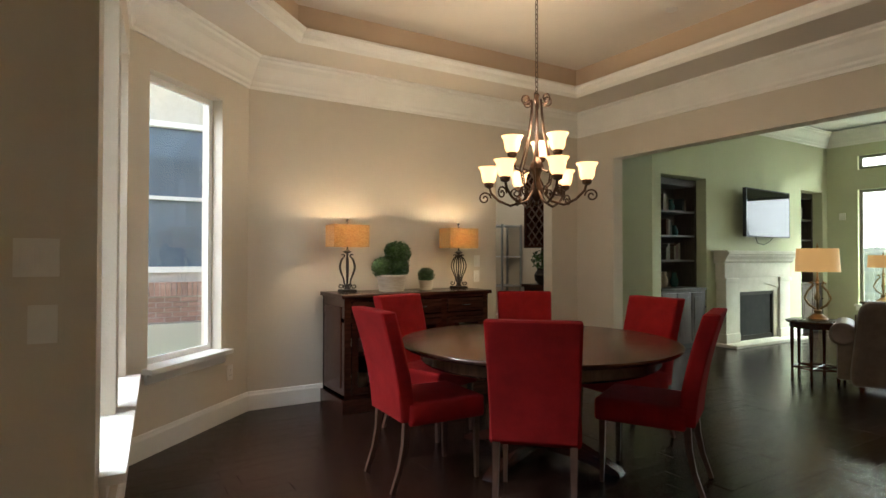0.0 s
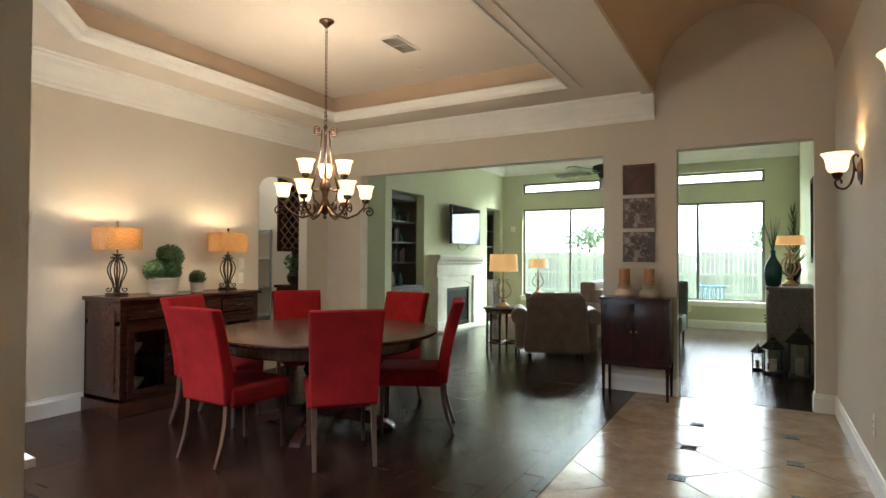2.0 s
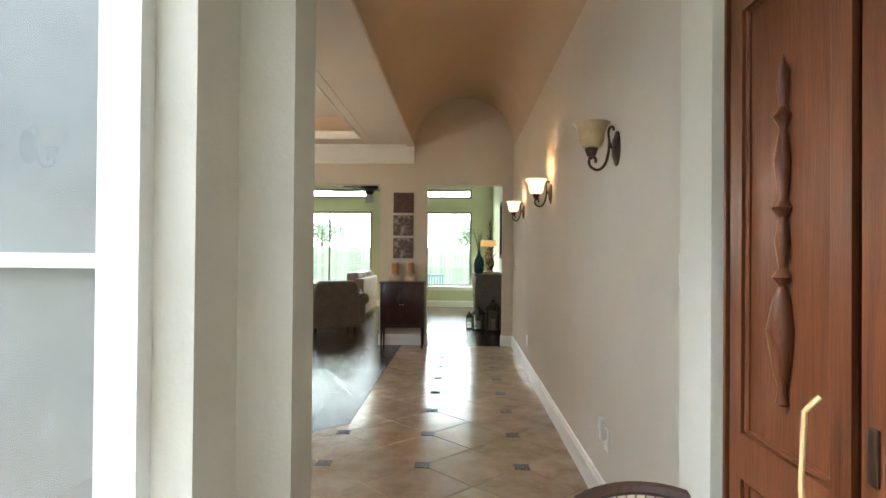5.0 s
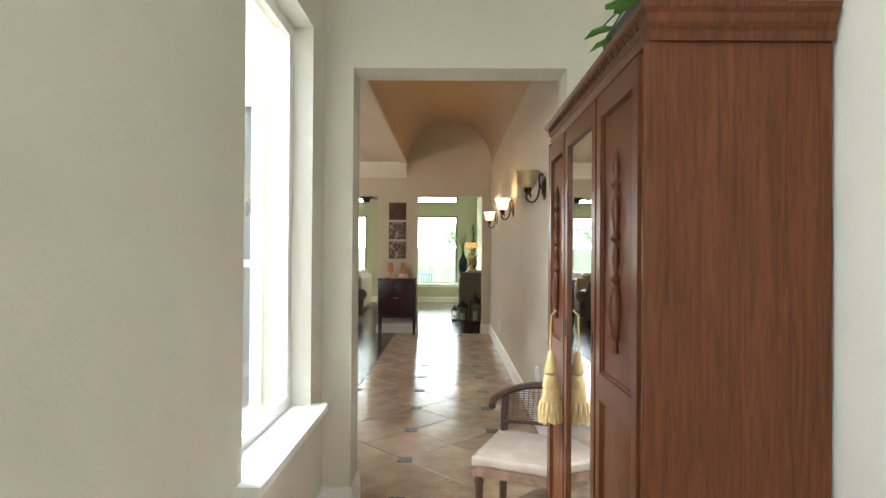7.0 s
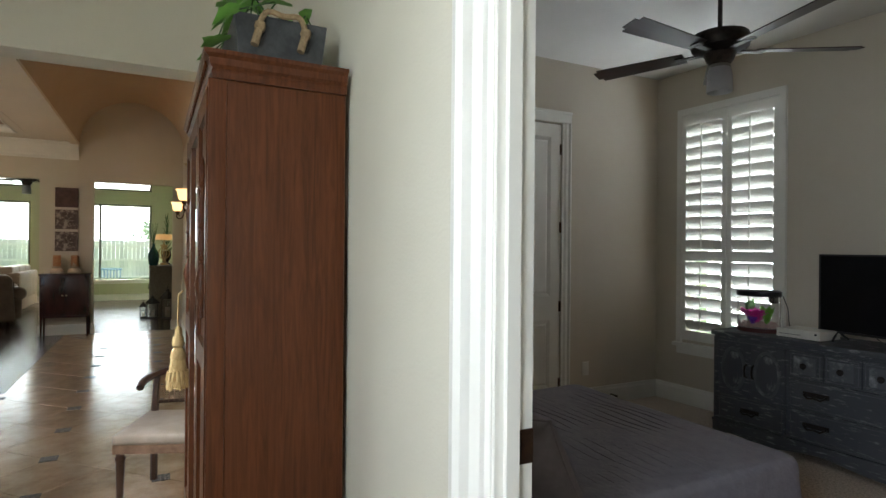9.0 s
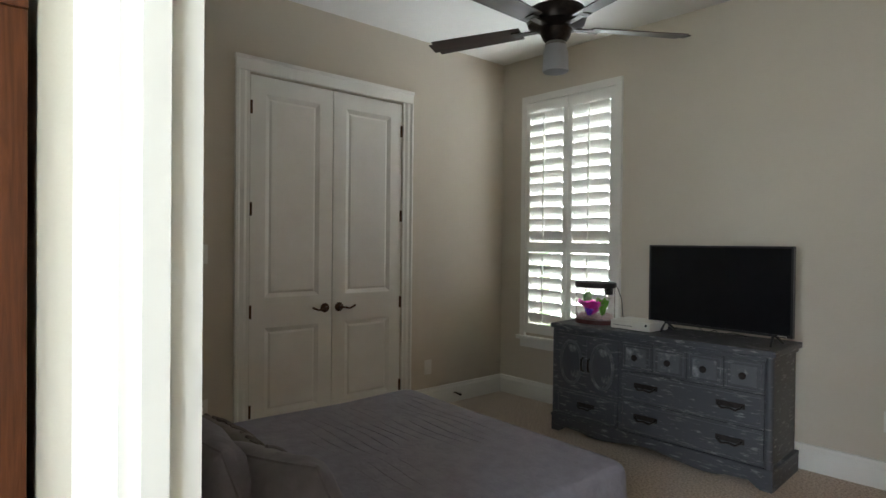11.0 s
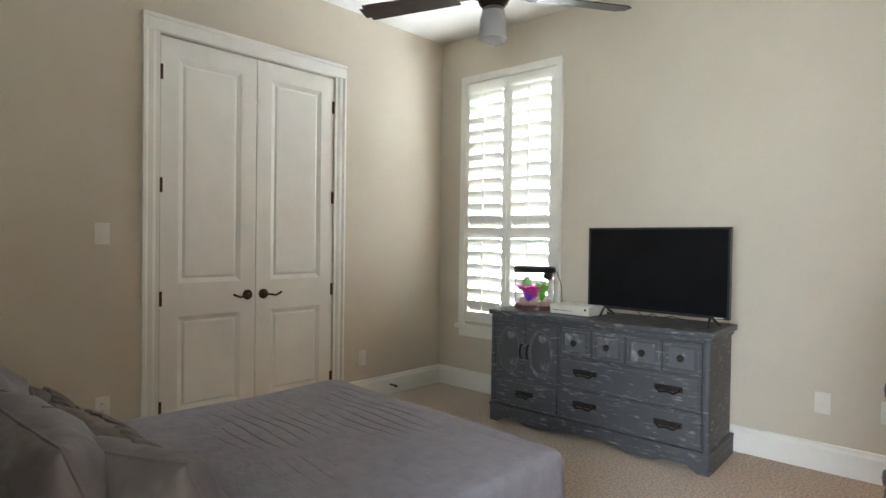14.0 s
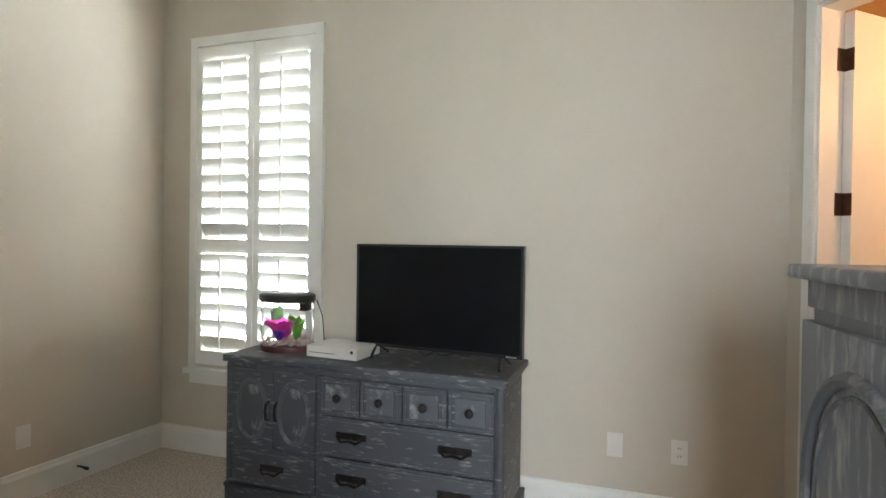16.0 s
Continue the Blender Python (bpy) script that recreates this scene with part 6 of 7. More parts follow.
bed()
pillow((-3.06, -1.36, 0.68), 0.66, 0.46, 0.24, -22, 0, 5, "large grey satin pillow with piping, on the bed", "cross")
pillow((-2.40, -1.34, 0.68), 0.62, 0.46, 0.22, -20, 0, -4, "large grey satin pillow with piping, on the bed")
pillow((-3.30, -1.50, 0.655), 0.48, 0.44, 0.20, -28, 4, 16, "grey satin cushion with a stitched cross, on the bed", "cross")
pillow((-2.86, -1.55, 0.625), 0.44, 0.34, 0.16, -30, -3, 6, "grey throw pillow with ruffled strips on the bed", "ruched")
pillow((-2.42, -1.50, 0.62), 0.40, 0.32, 0.16, -26, 4, -8, "grey throw pillow with ruffled strips on the bed", "ruched")
t = thing("nightstand", (-1.68, BR - 0.24, 0), "dark grey nightstand beside the bed", "nightstand")
t.scale.z = 1.13
part("body", rbox(-0.22, -0.20, 0.08, 0.22, 0.20, 0.50, 0.006), GREYPAINT, t)
part("top", rbox(-0.24, -0.22, 0.50, 0.24, 0.21, 0.53, 0.008), GREYPAINT, t)
for sx in (-0.19, 0.19):
    for sy in (-0.17, 0.17):
        part("leg", tube([(sx, sy, 0.1), (sx, sy, 0)], 0.02, 6), GREYPAINT, t)
t = thing("table_lamp", (-1.70, BR - 0.13, 0.602), "small lamp with a white shade on the nightstand", "lamp")
part("base", lathe([(0.05, 0), (0.06, 0.01), (0.03, 0.04), (0.045, 0.09), (0.02, 0.14), (0.008, 0.16), (0.008, 0.30), (0, 0.30)], 16), IVORY, t)
part("shade", lathe([(0.115, 0.155), (0.10, 0.345), (0.096, 0.345), (0.111, 0.155)], 28), LINEN2, t, "white drum shade")


def drop_handle(t, x, y, z, w=0.11):
    """Ornate bail pull facing -y."""
    h = part("pull", tube([(x - w / 2, y, z), (x - w / 2, y - 0.022, z - 0.004), (x - w * 0.3, y - 0.028, z - 0.022), (x, y - 0.028, z - 0.014), (x + w * 0.3, y - 0.028, z - 0.022), (x + w / 2, y - 0.022, z - 0.004), (x + w / 2, y, z)], 0.0065, 7), IRON, t, "dark ornate pull")
    part("backplate", rbox(x - w * 0.62, y - 0.004, z - 0.014, x + w * 0.62, y + 0.001, z + 0.016, 0.004), IRON, h)


def oval(t, x, z, rx, rz, y):
    bm = bmesh.new()
    tube([(x + rx * math.cos(a), y, z + rz * math.sin(a)) for a in [2 * math.pi * k / 36 for k in range(37)]], 0.011, 7, bm)
    return part("oval_moulding", bm, WORN, t)


def dresser():
    x0, x1, yf, yb, h = -3.465, -1.985, -4.16, -4.63, 0.765
    t = thing("dresser", (0, 0, 0), "distressed grey painted dresser with dark pulls, under the television", "dresser")
    # built along the wall, front towards +y, then turned with the wall
    W = x1 - x0
    T = BWM @ Matrix.Translation((x1, yf, 0)) @ Matrix.Rotation(math.pi, 4, "Z") @ Matrix.Diagonal((1, 1, 1.035, 1))
    t.matrix_world = T
    D = yf - yb   # local: x from 0 to W runs to the west, front at y=0 facing -y, body to +y
    part("body", rbox(0.02, 0.0, 0.10, W - 0.02, D, 0.73, 0.004), GREYPAINT, t)
    part("top", rbox(-0.015, -0.03, 0.73, W + 0.015, D, h, 0.012, 3), GREYPAINT, t)
    part("waist_moulding", rbox(0.005, -0.012, 0.705, W - 0.005, D, 0.731, 0.006), GREYPAINT, t)
    bm = bmesh.new()
    n = 24
    zs = []
    for k in range(n + 1):
        u = k / n
        zs.append((u * W, 0.0 if (u < 0.07 or u > 0.93) else 0.035 + 0.02 * math.cos(u * 4 * math.pi) * (1 if 0.2 < u < 0.8 else 0.3)))
    cols = [[bm.verts.new(c) for c in ((xa, -0.018, za), (xa, -0.018, 0.105), (xa, 0.012, 0.105), (xa, 0.012, za))] for xa, za in zs]
    for ca, cb in zip(cols, cols[1:]):
        for q in range(4):
            bm.faces.new((ca[q], cb[q], cb[(q + 1) % 4], ca[(q + 1) % 4]))
    bm.faces.new(cols[0])
    bm.faces.new(cols[-1][::-1])
    part("plinth", bm, GREYPAINT, t, smooth=False)
    for x in (-0.002, W - 0.03):
        part("side_base", boxes((x, 0.0, 0, x + 0.032, D, 0.105)), GREYPAINT, t, smooth=False)
    part("base_moulding", rbox(-0.005, -0.024, 0.10, W + 0.005, D, 0.122, 0.007), GREYPAINT, t)
    # left: two doors over a drawer
    for a, b in ((0.045, 0.288), (0.294, 0.535)):
        d = part("door", rbox(a, -0.020, 0.315, b, 0.002, 0.698, 0.006), GREYPAINT, t)
        c = (a + b) / 2
        oval(d, c, 0.507, 0.085, 0.145, -0.021)
        part("oval_panel", lathe([(0, 0), (0.078, 0), (0.07, 0.006), (0, 0.007)], 32), GREYPAINT, d, m=pose(c, -0.020, 0.507, 90, 0, 0) @ Matrix.Diagonal((1, 1.72, 1, 1)))
        xx = b - 0.024 if a < 0.2 else a + 0.024
        part("pull", tube([(xx, -0.018, 0.55), (xx, -0.042, 0.54), (xx, -0.046, 0.505), (xx, -0.042, 0.47), (xx, -0.018, 0.46)], 0.008, 7), IRON, d, "dark pull")
    def drawer(a, b, z0, z1):
        d = part("drawer", rbox(a, -0.020, z0, b, 0.002, z1, 0.006), GREYPAINT, t)
        bm = bmesh.new()
        e = 0.016
        tube([(a + e, -0.021, z0 + e), (b - e, -0.021, z0 + e), (b - e, -0.021, z1 - e), (a + e, -0.021, z1 - e), (a + e, -0.021, z0 + e)], 0.004, 5, bm)
        part("bead", bm, WORN, d)
        return d
    d = drawer(0.045, 0.535, 0.130, 0.308)
    drop_handle(d, 0.29, -0.020, 0.225)
    for k in range(4):
        a = 0.560 + k * 0.220
        d = drawer(a, a + 0.214, 0.525, 0.698)
        part("knob", knob(0.020), IRON, d, "dark round knob", m=pose(a + 0.107, -0.028, 0.612, 90, 0, 0))
        part("panel", rbox(a + 0.036, -0.028, 0.555, a + 0.178, -0.018, 0.668, 0.005), WORN, d)
    for z0, z1 in ((0.332, 0.518), (0.130, 0.325)):
        d = drawer(0.560, 1.434, z0, z1)
        for x in (0.735, 1.255):
            drop_handle(d, x, -0.020, (z0 + z1) / 2 + 0.01, 0.13)
    for x in (0.022, W - 0.022):
        part("corner_post", lathe([(0.022, 0.12), (0.022, 0.72)], 10, (x, 0.0, 0)), GREYPAINT, t)


dresser()


def on_wall(x, off, z, rz=180):
    """Place on the bedroom window wall: off metres out from it."""
    return BWM @ pose(x, BWIN + off, z, 0, 0, rz)


t = thing("television", (0, 0, 0), "flat black television standing on the dresser", "television")
t.matrix_world = on_wall(-3.055, 0.30, 0.793, 176) @ Matrix.Diagonal((1.03, 1, 1.02, 1))
part("screen", boxes((-0.425, -0.022, 0.065, 0.425, -0.019, 0.558)), SCREEN, t, smooth=False)
part("bezel", boxes((-0.437, -0.024, 0.05, -0.425, 0.01, 0.57), (0.425, -0.024, 0.05, 0.437, 0.01, 0.57), (-0.425, -0.024, 0.558, 0.425, 0.01, 0.57), (-0.425, -0.024, 0.05, 0.425, 0.01, 0.065)), BLACK, t, smooth=False)
part("back", rbox(-0.425, -0.018, 0.06, 0.425, 0.04, 0.56, 0.01), BLACK, t)
part("logo_bar", boxes((0.36, -0.0255, 0.055, 0.41, -0.0238, 0.060)), WHITEP, t)
for sx in (-0.33, 0.33):
    lg = part("foot", tube([(sx, 0.0, 0.06), (sx + 0.02, -0.09, 0.004)], 0.008, 6), BLACK, t)
    part("foot", tube([(sx, 0.0, 0.06), (sx + 0.02, 0.09, 0.004)], 0.008, 6), BLACK, t)
t = thing("cable", (0, 0, 0), "black cable lying behind the television", "cable")
t.matrix_world = on_wall(-3.0, 0.20, 0.795)
part("wire", tube([(-0.10, 0.02, 0.07), (-0.08, -0.01, 0.03), (-0.03, -0.03, 0.004), (0.02, -0.02, 0.03), (0.05, 0.0, 0.004), (0.12, 0.02, 0.02), (0.2, 0.03, 0.005)], 0.003, 5), BLACK, t)
t = thing("game_console", (0, 0, 0), "white game console on the dresser", "game console")
t.matrix_world = on_wall(-2.57, 0.36, 0.793, 176)
part("body", rbox(-0.148, -0.115, 0.006, 0.148, 0.115, 0.064, 0.003), WHITEP, t)
part("feet", boxes((-0.14, -0.10, 0, 0.14, 0.10, 0.006)), BLACK, t)
part("slot", boxes((-0.13, -0.1165, 0.028, 0.02, -0.1148, 0.031)), BLACK, t)
part("button", lathe([(0, 0), (0.008, 0), (0.008, 0.002), (0, 0.002)], 12), BLACK, t, m=pose(0.12, -0.1155, 0.045, 90, 0, 0))


TANKGLOW = glow("tank_glow", (0.95, 1.0, 0.95), 2.5)


def fish_tank():
    t = thing("fish_tank", (0, 0, 0), "small glass fish tank with pink plant and gravel, on the dresser", "aquarium")
    t.matrix_world = on_wall(-2.20, 0.32, 0.793)
    prof = [(0.15, 0.02), (0.15, 0.27), (0.146, 0.27), (0.146, 0.024), (0, 0.024), (0, 0.02)]
    part("glass_wall", lathe(prof, 36), GLASS, t, m=Matrix.Diagonal((1, 0.8, 1, 1))).visible_shadow = False
    part("base", lathe([(0, 0), (0.152, 0), (0.154, 0.02), (0.15, 0.03), (0, 0.03)], 36), mat("maroon_base", (0.10, 0.03, 0.03), 0.3), t, m=Matrix.Diagonal((1, 0.8, 1, 1)))
    part("lid", lathe([(0, 0.265), (0.155, 0.265), (0.16, 0.275), (0.158, 0.30), (0.14, 0.308), (0, 0.308)], 36), BLACK, t, "black lid", m=Matrix.Diagonal((1, 0.8, 1, 1)))
    # Glowing strip added under the lid to brighten the tank.
    part("glow_strip", boxes((-0.10, -0.02, 0.258, 0.07, 0.02, 0.264)), TANKGLOW, t, "glowing strip added under the lid", smooth=False)
    part("filter", rbox(0.085, -0.02, 0.215, 0.125, 0.04, 0.265, 0.006), BLACK, t)
    bm = bmesh.new()
    rnd = random.Random(6)
    for k in range(420):
        a, r = rnd.uniform(0, 6.28), 0.138 * math.sqrt(rnd.random())
        s = rnd.uniform(0.006, 0.011)
        c = Vector((r * math.cos(a), 0.8 * r * math.sin(a), 0.035 + rnd.uniform(0, 0.035)))
        vs = [bm.verts.new(c + Vector(o) * s) for o in ((1, 0, 0), (0, 1, 0), (-1, 0, 0), (0, -1, 0), (0, 0, 1), (0, 0, -1))]
        for f in ((0, 1, 4), (1, 2, 4), (2, 3, 4), (3, 0, 4), (1, 0, 5), (2, 1, 5), (3, 2, 5), (0, 3, 5)):
            bm.faces.new([vs[i] for i in f])
    part("gravel", bm, vary(mat("tank_gravel", (0.52, 0.32, 0.29), 0.6), (0.66, 0.52, 0.48), 60), t, "pinkish gravel")
    def blades(col, cx, cy, n, h, spread, nm, seed):
        rr = random.Random(seed)
        b = bmesh.new()
        for k in range(n):
            a = rr.uniform(0, 6.28)
            L = h * rr.uniform(0.7, 1.1)
            e = Vector((cx + spread * math.cos(a), cy + spread * 0.6 * math.sin(a), 0.06 + L))
            w = Vector((-math.sin(a), math.cos(a), 0)) * 0.023
            p0, p1 = Vector((cx, cy, 0.06)), Vector((cx, cy, 0.06)) * 0.4 + e * 0.6 + Vector((0, 0, 0.02))
            vs = [b.verts.new(q) for q in (p0 - w * 0.5, p0 + w * 0.5, p1 + w, p1 - w, e)]
            b.faces.new(vs[:4])
            b.faces.new((vs[3], vs[2], vs[4]))
        part(nm, b, vary(mat(nm + "_leaf", col, 0.5), tuple(c * 0.7 for c in col), 20), t)
    blades((0.90, 0.04, 0.50), 0.0, -0.035, 160, 0.105, 0.125, "pink_plant", 1)
    blades((0.25, 0.05, 0.75), 0.0, -0.075, 22, 0.05, 0.04, "purple_plant", 2)
    blades((0.22, 0.55, 0.06), 0.085, -0.04, 30, 0.13, 0.055, "green_plant", 3)
    blades((0.25, 0.55, 0.20), -0.08, 0.02, 24, 0.17, 0.04, "tall_green_plant", 4)
    part("cord", tube([(0.14, 0.07, 0.27), (0.165, 0.09, 0.18), (0.17, 0.10, 0.06), (0.18, 0.12, 0.0)], 0.003, 5), BLACK, t)


fish_tank()


def chest():
    d = Vector((-0.14, 0.990, 0))
    m = Matrix.Translation((-4.408, -3.18, 0)) @ Matrix.Rotation(math.atan2(d.y, d.x), 4, "Z")
    t = thing("chest_of_drawers", (0, 0, 0), "tall distressed grey painted chest with an arched door and drawers", "chest of drawers")
    t.matrix_world = m   # local x runs towards the doorway, the front at y=0 faces -y
    W, D, h = 0.98, 0.46, 1.31
    t.scale.z = 1.033
    part("body", rbox(0.02, 0.0, 0.08, W, D, 1.235, 0.004), LITWORNPAINT, t)
    part("top", rbox(-0.025, -0.035, 1.283, W + 0.025, D, h, 0.010, 3), LITWORNPAINT, t)
    part("neck", rbox(0.02, -0.012, 1.232, W, D, 1.284, 0.006), LITWORNPAINT, t)
    part("plinth", rbox(0.0, -0.02, 0, W, D, 0.10, 0.01), LITWORNPAINT, t)
    dd = part("door", rbox(0.025, -0.022, 0.12, 0.495, 0.002, 1.21, 0.006), LITWORNPAINT, t)
    arch = [(0.075, 0.2), (0.075, 0.90)] + [(0.262 - 0.187 * math.cos(math.pi * k / 18), 0.94 + 0.205 * math.sin(math.pi * k / 18)) for k in range(19)] + [(0.449, 0.90), (0.449, 0.2), (0.075, 0.2)]
    part("arched_moulding", tube([(x, -0.023, z) for x, z in arch], 0.013, 8), WORN, dd)
    part("arched_panel_bead", tube([(0.262 + (x - 0.262) * 0.84, -0.022, 0.62 + (z - 0.62) * 0.95) for x, z in arch], 0.005, 6), WORN, dd)
    part("pull", tube(curve([(0.468, -0.02, 0.73), (0.462, -0.045, 0.735), (0.455, -0.052, 0.70), (0.468, -0.055, 0.66), (0.475, -0.05, 0.61), (0.475, -0.02, 0.60)], 3), 0.007, 7), PEWTER, dd, "curved pewter pull")
    for k in range(6):
        z0 = 0.12 + k * 0.1825
        q = part("drawer", rbox(0.510, -0.022, z0, W - 0.02, 0.002, z0 + 0.176, 0.008), LITWORNPAINT, t)
        part("bead", tube([(0.535, -0.023, z0 + 0.022), (W - 0.045, -0.023, z0 + 0.022), (W - 0.045, -0.023, z0 + 0.154), (0.535, -0.023, z0 + 0.154), (0.535, -0.023, z0 + 0.022)], 0.006, 5), WORN, q)
        part("raised_field", rbox(0.548, -0.027, z0 + 0.035, W - 0.058, -0.020, z0 + 0.141, 0.004), LITWORNPAINT, q)
        for x in (0.60, 0.87):
            part("knob", lathe([(0.010, 0), (0.006, 0.004), (0.006, 0.024), (0.012, 0.027), (0.0205, 0.031), (0.0205, 0.036), (0.015, 0.043), (0, 0.046)], 18), PEWTER, q, "pewter mushroom knob", m=pose(x, -0.026, z0 + 0.088, 90, 0, 0))


chest()


# closet doors
def closet_door(y0, y1, hinge_at, label):
    """Door leaf on the closet wall facing -x."""
    t = tagged(new("door_closet"), label, kind="structure")
    t.matrix_world = pose(CLOS + 0.02, 0, 0)
    z0, z1 = 0.012, 2.475
    s, d = 0.105, -0.018
    for ya in (y0, y1 - s):
        part("stile", boxes((d, ya, z0, 0.02, ya + s, z1)), WHITE, t, smooth=False)
    for za, zb in ((z0, 0.20), (0.785, 0.99), (2.36, z1)):
        part("rail", boxes((d, y0 + s, za, 0.02, y1 - s, zb)), WHITE, t, smooth=False)
    for a, b in ((0.20, 0.785), (0.99, 2.36)):
        part("panel", boxes((-0.004, y0 + s, a, 0.018, y1 - s, b)), WHITE, t, smooth=False)
        bm = bmesh.new()
        o = [(y0 + s, a), (y1 - s, a), (y1 - s, b), (y0 + s, b)]
        c = [(y0 + s + 0.03, a + 0.03), (y1 - s - 0.03, a + 0.03), (y1 - s - 0.03, b - 0.03), (y0 + s + 0.03, b - 0.03)]
        e = [(y0 + s + 0.045, a + 0.045), (y1 - s - 0.045, a + 0.045), (y1 - s - 0.045, b - 0.045), (y0 + s + 0.045, b - 0.045)]
        R = [[bm.verts.new((x, y, z)) for y, z in ring] for x, ring in ((-0.018, o), (-0.006, c), (-0.013, e))]
        for r0, r1 in zip(R, R[1:]):
            for k in range(4):
                bm.faces.new((r0[k], r0[(k + 1) % 4], r1[(k + 1) % 4], r1[k]))
        bm.faces.new(R[2])
        part("panel_moulding", bm, WHITE, t, smooth=False)
    for z in (2.26, 1.585, 0.90, 0.235):
        part("hinge", boxes((-0.024, hinge_at - 0.012, z - 0.045, -0.016, hinge_at + 0.012, z + 0.045)), BRONZE, t, "dark bronze hinge")
    yl = y1 - 0.055 if hinge_at < (y0 + y1) / 2 else y0 + 0.055
    dirn = -1 if hinge_at < (y0 + y1) / 2 else 1
    part("rose", lathe([(0.034, 0), (0.034, 0.006), (0.022, 0.014), (0.012, 0.02), (0.012, 0.045), (0, 0.045)], 18), BRONZE, t, m=pose(-0.018, yl, 0.895, 0, -90, 0))
    part("lever", tube([(-0.06, yl, 0.895), (-0.063, yl + dirn * 0.03, 0.893), (-0.063, yl + dirn * 0.07, 0.885), (-0.062, yl + dirn * 0.10, 0.897), (-0.060, yl + dirn * 0.115, 0.905)], 0.008, 7), BRONZE, t, "dark curved lever")


closet_door(-2.909, -2.297, -2.297, "white two-panel closet door, closed")
closet_door(-3.526, -2.915, -3.526, "white two-panel closet door, closed")
# Black sheet behind the door gaps stands for the closet's shade.
structure("closet_shade_sheet", boxes((CLOS + 0.06, -3.59, 0, CLOS + 0.10, -2.23, 2.6)), BLACK, "black sheet for the shade inside the closet")
bm = bmesh.new()
CC = [(0, 0), (0.095, 0), (0.095, 0.022), (0.08, 0.024), (0.065, 0.014), (0.04, 0.018), (0.02, 0.010), (0, 0.012)]
for y, s in ((-2.289, 1), (-3.534, -1)):
    prism([(CLOS - v, y + s * u) for u, v in CC], 0, 2.49, bm)
bm_box(bm, CLOS - 0.020, -3.629, 2.491, CLOS, -2.194, 2.575)
bm_box(bm, CLOS - 0.028, -3.634, 2.565, CLOS, -2.189, 2.588)
structure("door_casing_closet", bm, WHITE, "white moulded casing of the closet doors")
plate("light_switch", (CLOS, -1.99, 1.287), "white switch plate on the bedroom wall", "switch", -90)
plate("outlet", (CLOS, -1.995, 0.31), "white outlet on the bedroom wall", "outlet", -90, outlet=True)
plate("wall_plate", (CLOS, -3.815, 0.335), "white blank plate on the bedroom wall", "outlet", -90, rockers=0)
for x, o in ((-3.91, False), (-4.21, True)):
    p = plate("outlet", (0, 0, 0), "white outlet on the bedroom window wall" if o else "white cable plate on the bedroom window wall", "outlet", 0, outlet=o, rockers=1 if o else 0)
    p.matrix_world = on_wall(x, 0, 0.385)
t = thing("door_stop", (CLOS - 0.018, -4.10, 0.08), "dark spring door stop on the baseboard", "door stop")
part("spring", tube([(0, 0, 0), (-0.03, 0, 0.003), (-0.07, 0.0, 0.0)], 0.006, 8), IRON, t)
part("tip", tube([(-0.065, 0, 0), (-0.085, 0, 0)], 0.010, 8), BLACK, t)


# shuttered window
def shutters():
    t = tagged(new("window_shuttered"), "white plantation shutters over a bright window, louvres open", kind="structure")
    t.matrix_world = BWM @ pose(-1.255, BWIN, 0.555, 0, 0, 180)   # local x runs west, the room at -y
    W, H = 0.975, 2.125
    part("outer_frame", boxes((0, -0.03, 0.0, 0.05, 0.0, H), (W - 0.05, -0.03, 0.0, W, 0.0, H), (0.05, -0.03, H - 0.06, W - 0.05, 0.0, H)), WHITE, t, smooth=False)
    part("window_sill", rbox(-0.02, -0.06, -0.03, W + 0.02, -0.001, 0.003, 0.004), WHITE, t)
    part("apron", rbox(0.0, -0.022, -0.10, W, -0.002, -0.03, 0.004), WHITE, t)
    rnd = random.Random(3)
    for i, (a, b) in enumerate(((0.052, 0.485), (0.490, W - 0.052))):
        s = 0.042
        pn = part("shutter_panel", boxes((a, -0.026, 0.03, a + s, 0.004, H - 0.065), (b - s, -0.026, 0.03, b, 0.004, H - 0.065), (a + s, -0.026, 0.03, b - s, 0.004, 0.115), (a + s, -0.026, 0.745, b - s, 0.004, 0.835), (a + s, -0.026, H - 0.155, b - s, 0.004, H - 0.065)), WHITE, t, smooth=False)
        for z0, z1 in ((0.115, 0.745), (0.835, H - 0.155)):
            n = round((z1 - z0) / 0.104)
            for k in range(n):
                z = z0 + (k + 0.5) * (z1 - z0) / n
                lv = bmesh.new()
                pr = [(-0.056, 0), (-0.036, 0.005), (0.0, 0.0065), (0.036, 0.005), (0.056, 0), (0.036, -0.005), (0, -0.0065), (-0.036, -0.005)]
                A = [[lv.verts.new((x, y, zz)) for y, zz in pr] for x in (a + s, b - s)]
                for j in range(8):
                    lv.faces.new((A[0][j], A[0][(j + 1) % 8], A[1][(j + 1) % 8], A[1][j]))
                lv.faces.new(A[0][::-1])
                lv.faces.new(A[1])
                part("louvre", lv, WHITE, pn, m=pose(0, -0.011, z, -58, 0, 0))
            part("tilt_rod", rbox((a + b) / 2 - 0.005, -0.068, z0 + 0.03, (a + b) / 2 + 0.005, -0.056, z1 - 0.03, 0.003), WHITE, pn)
    g = part("pane", boxes((0.087, 0.10, 0.03, W - 0.087, 0.104, H - 0.08)), GLASS, t)
    g.visible_shadow = False
    part("sash", boxes((0.07, 0.09, 1.05, W - 0.07, 0.12, 1.09), (0.07, 0.09, 0.02, 0.10, 0.12, H - 0.06), (W - 0.10, 0.09, 0.02, W - 0.07, 0.12, H - 0.06)), WHITE, t, smooth=False)


shutters()
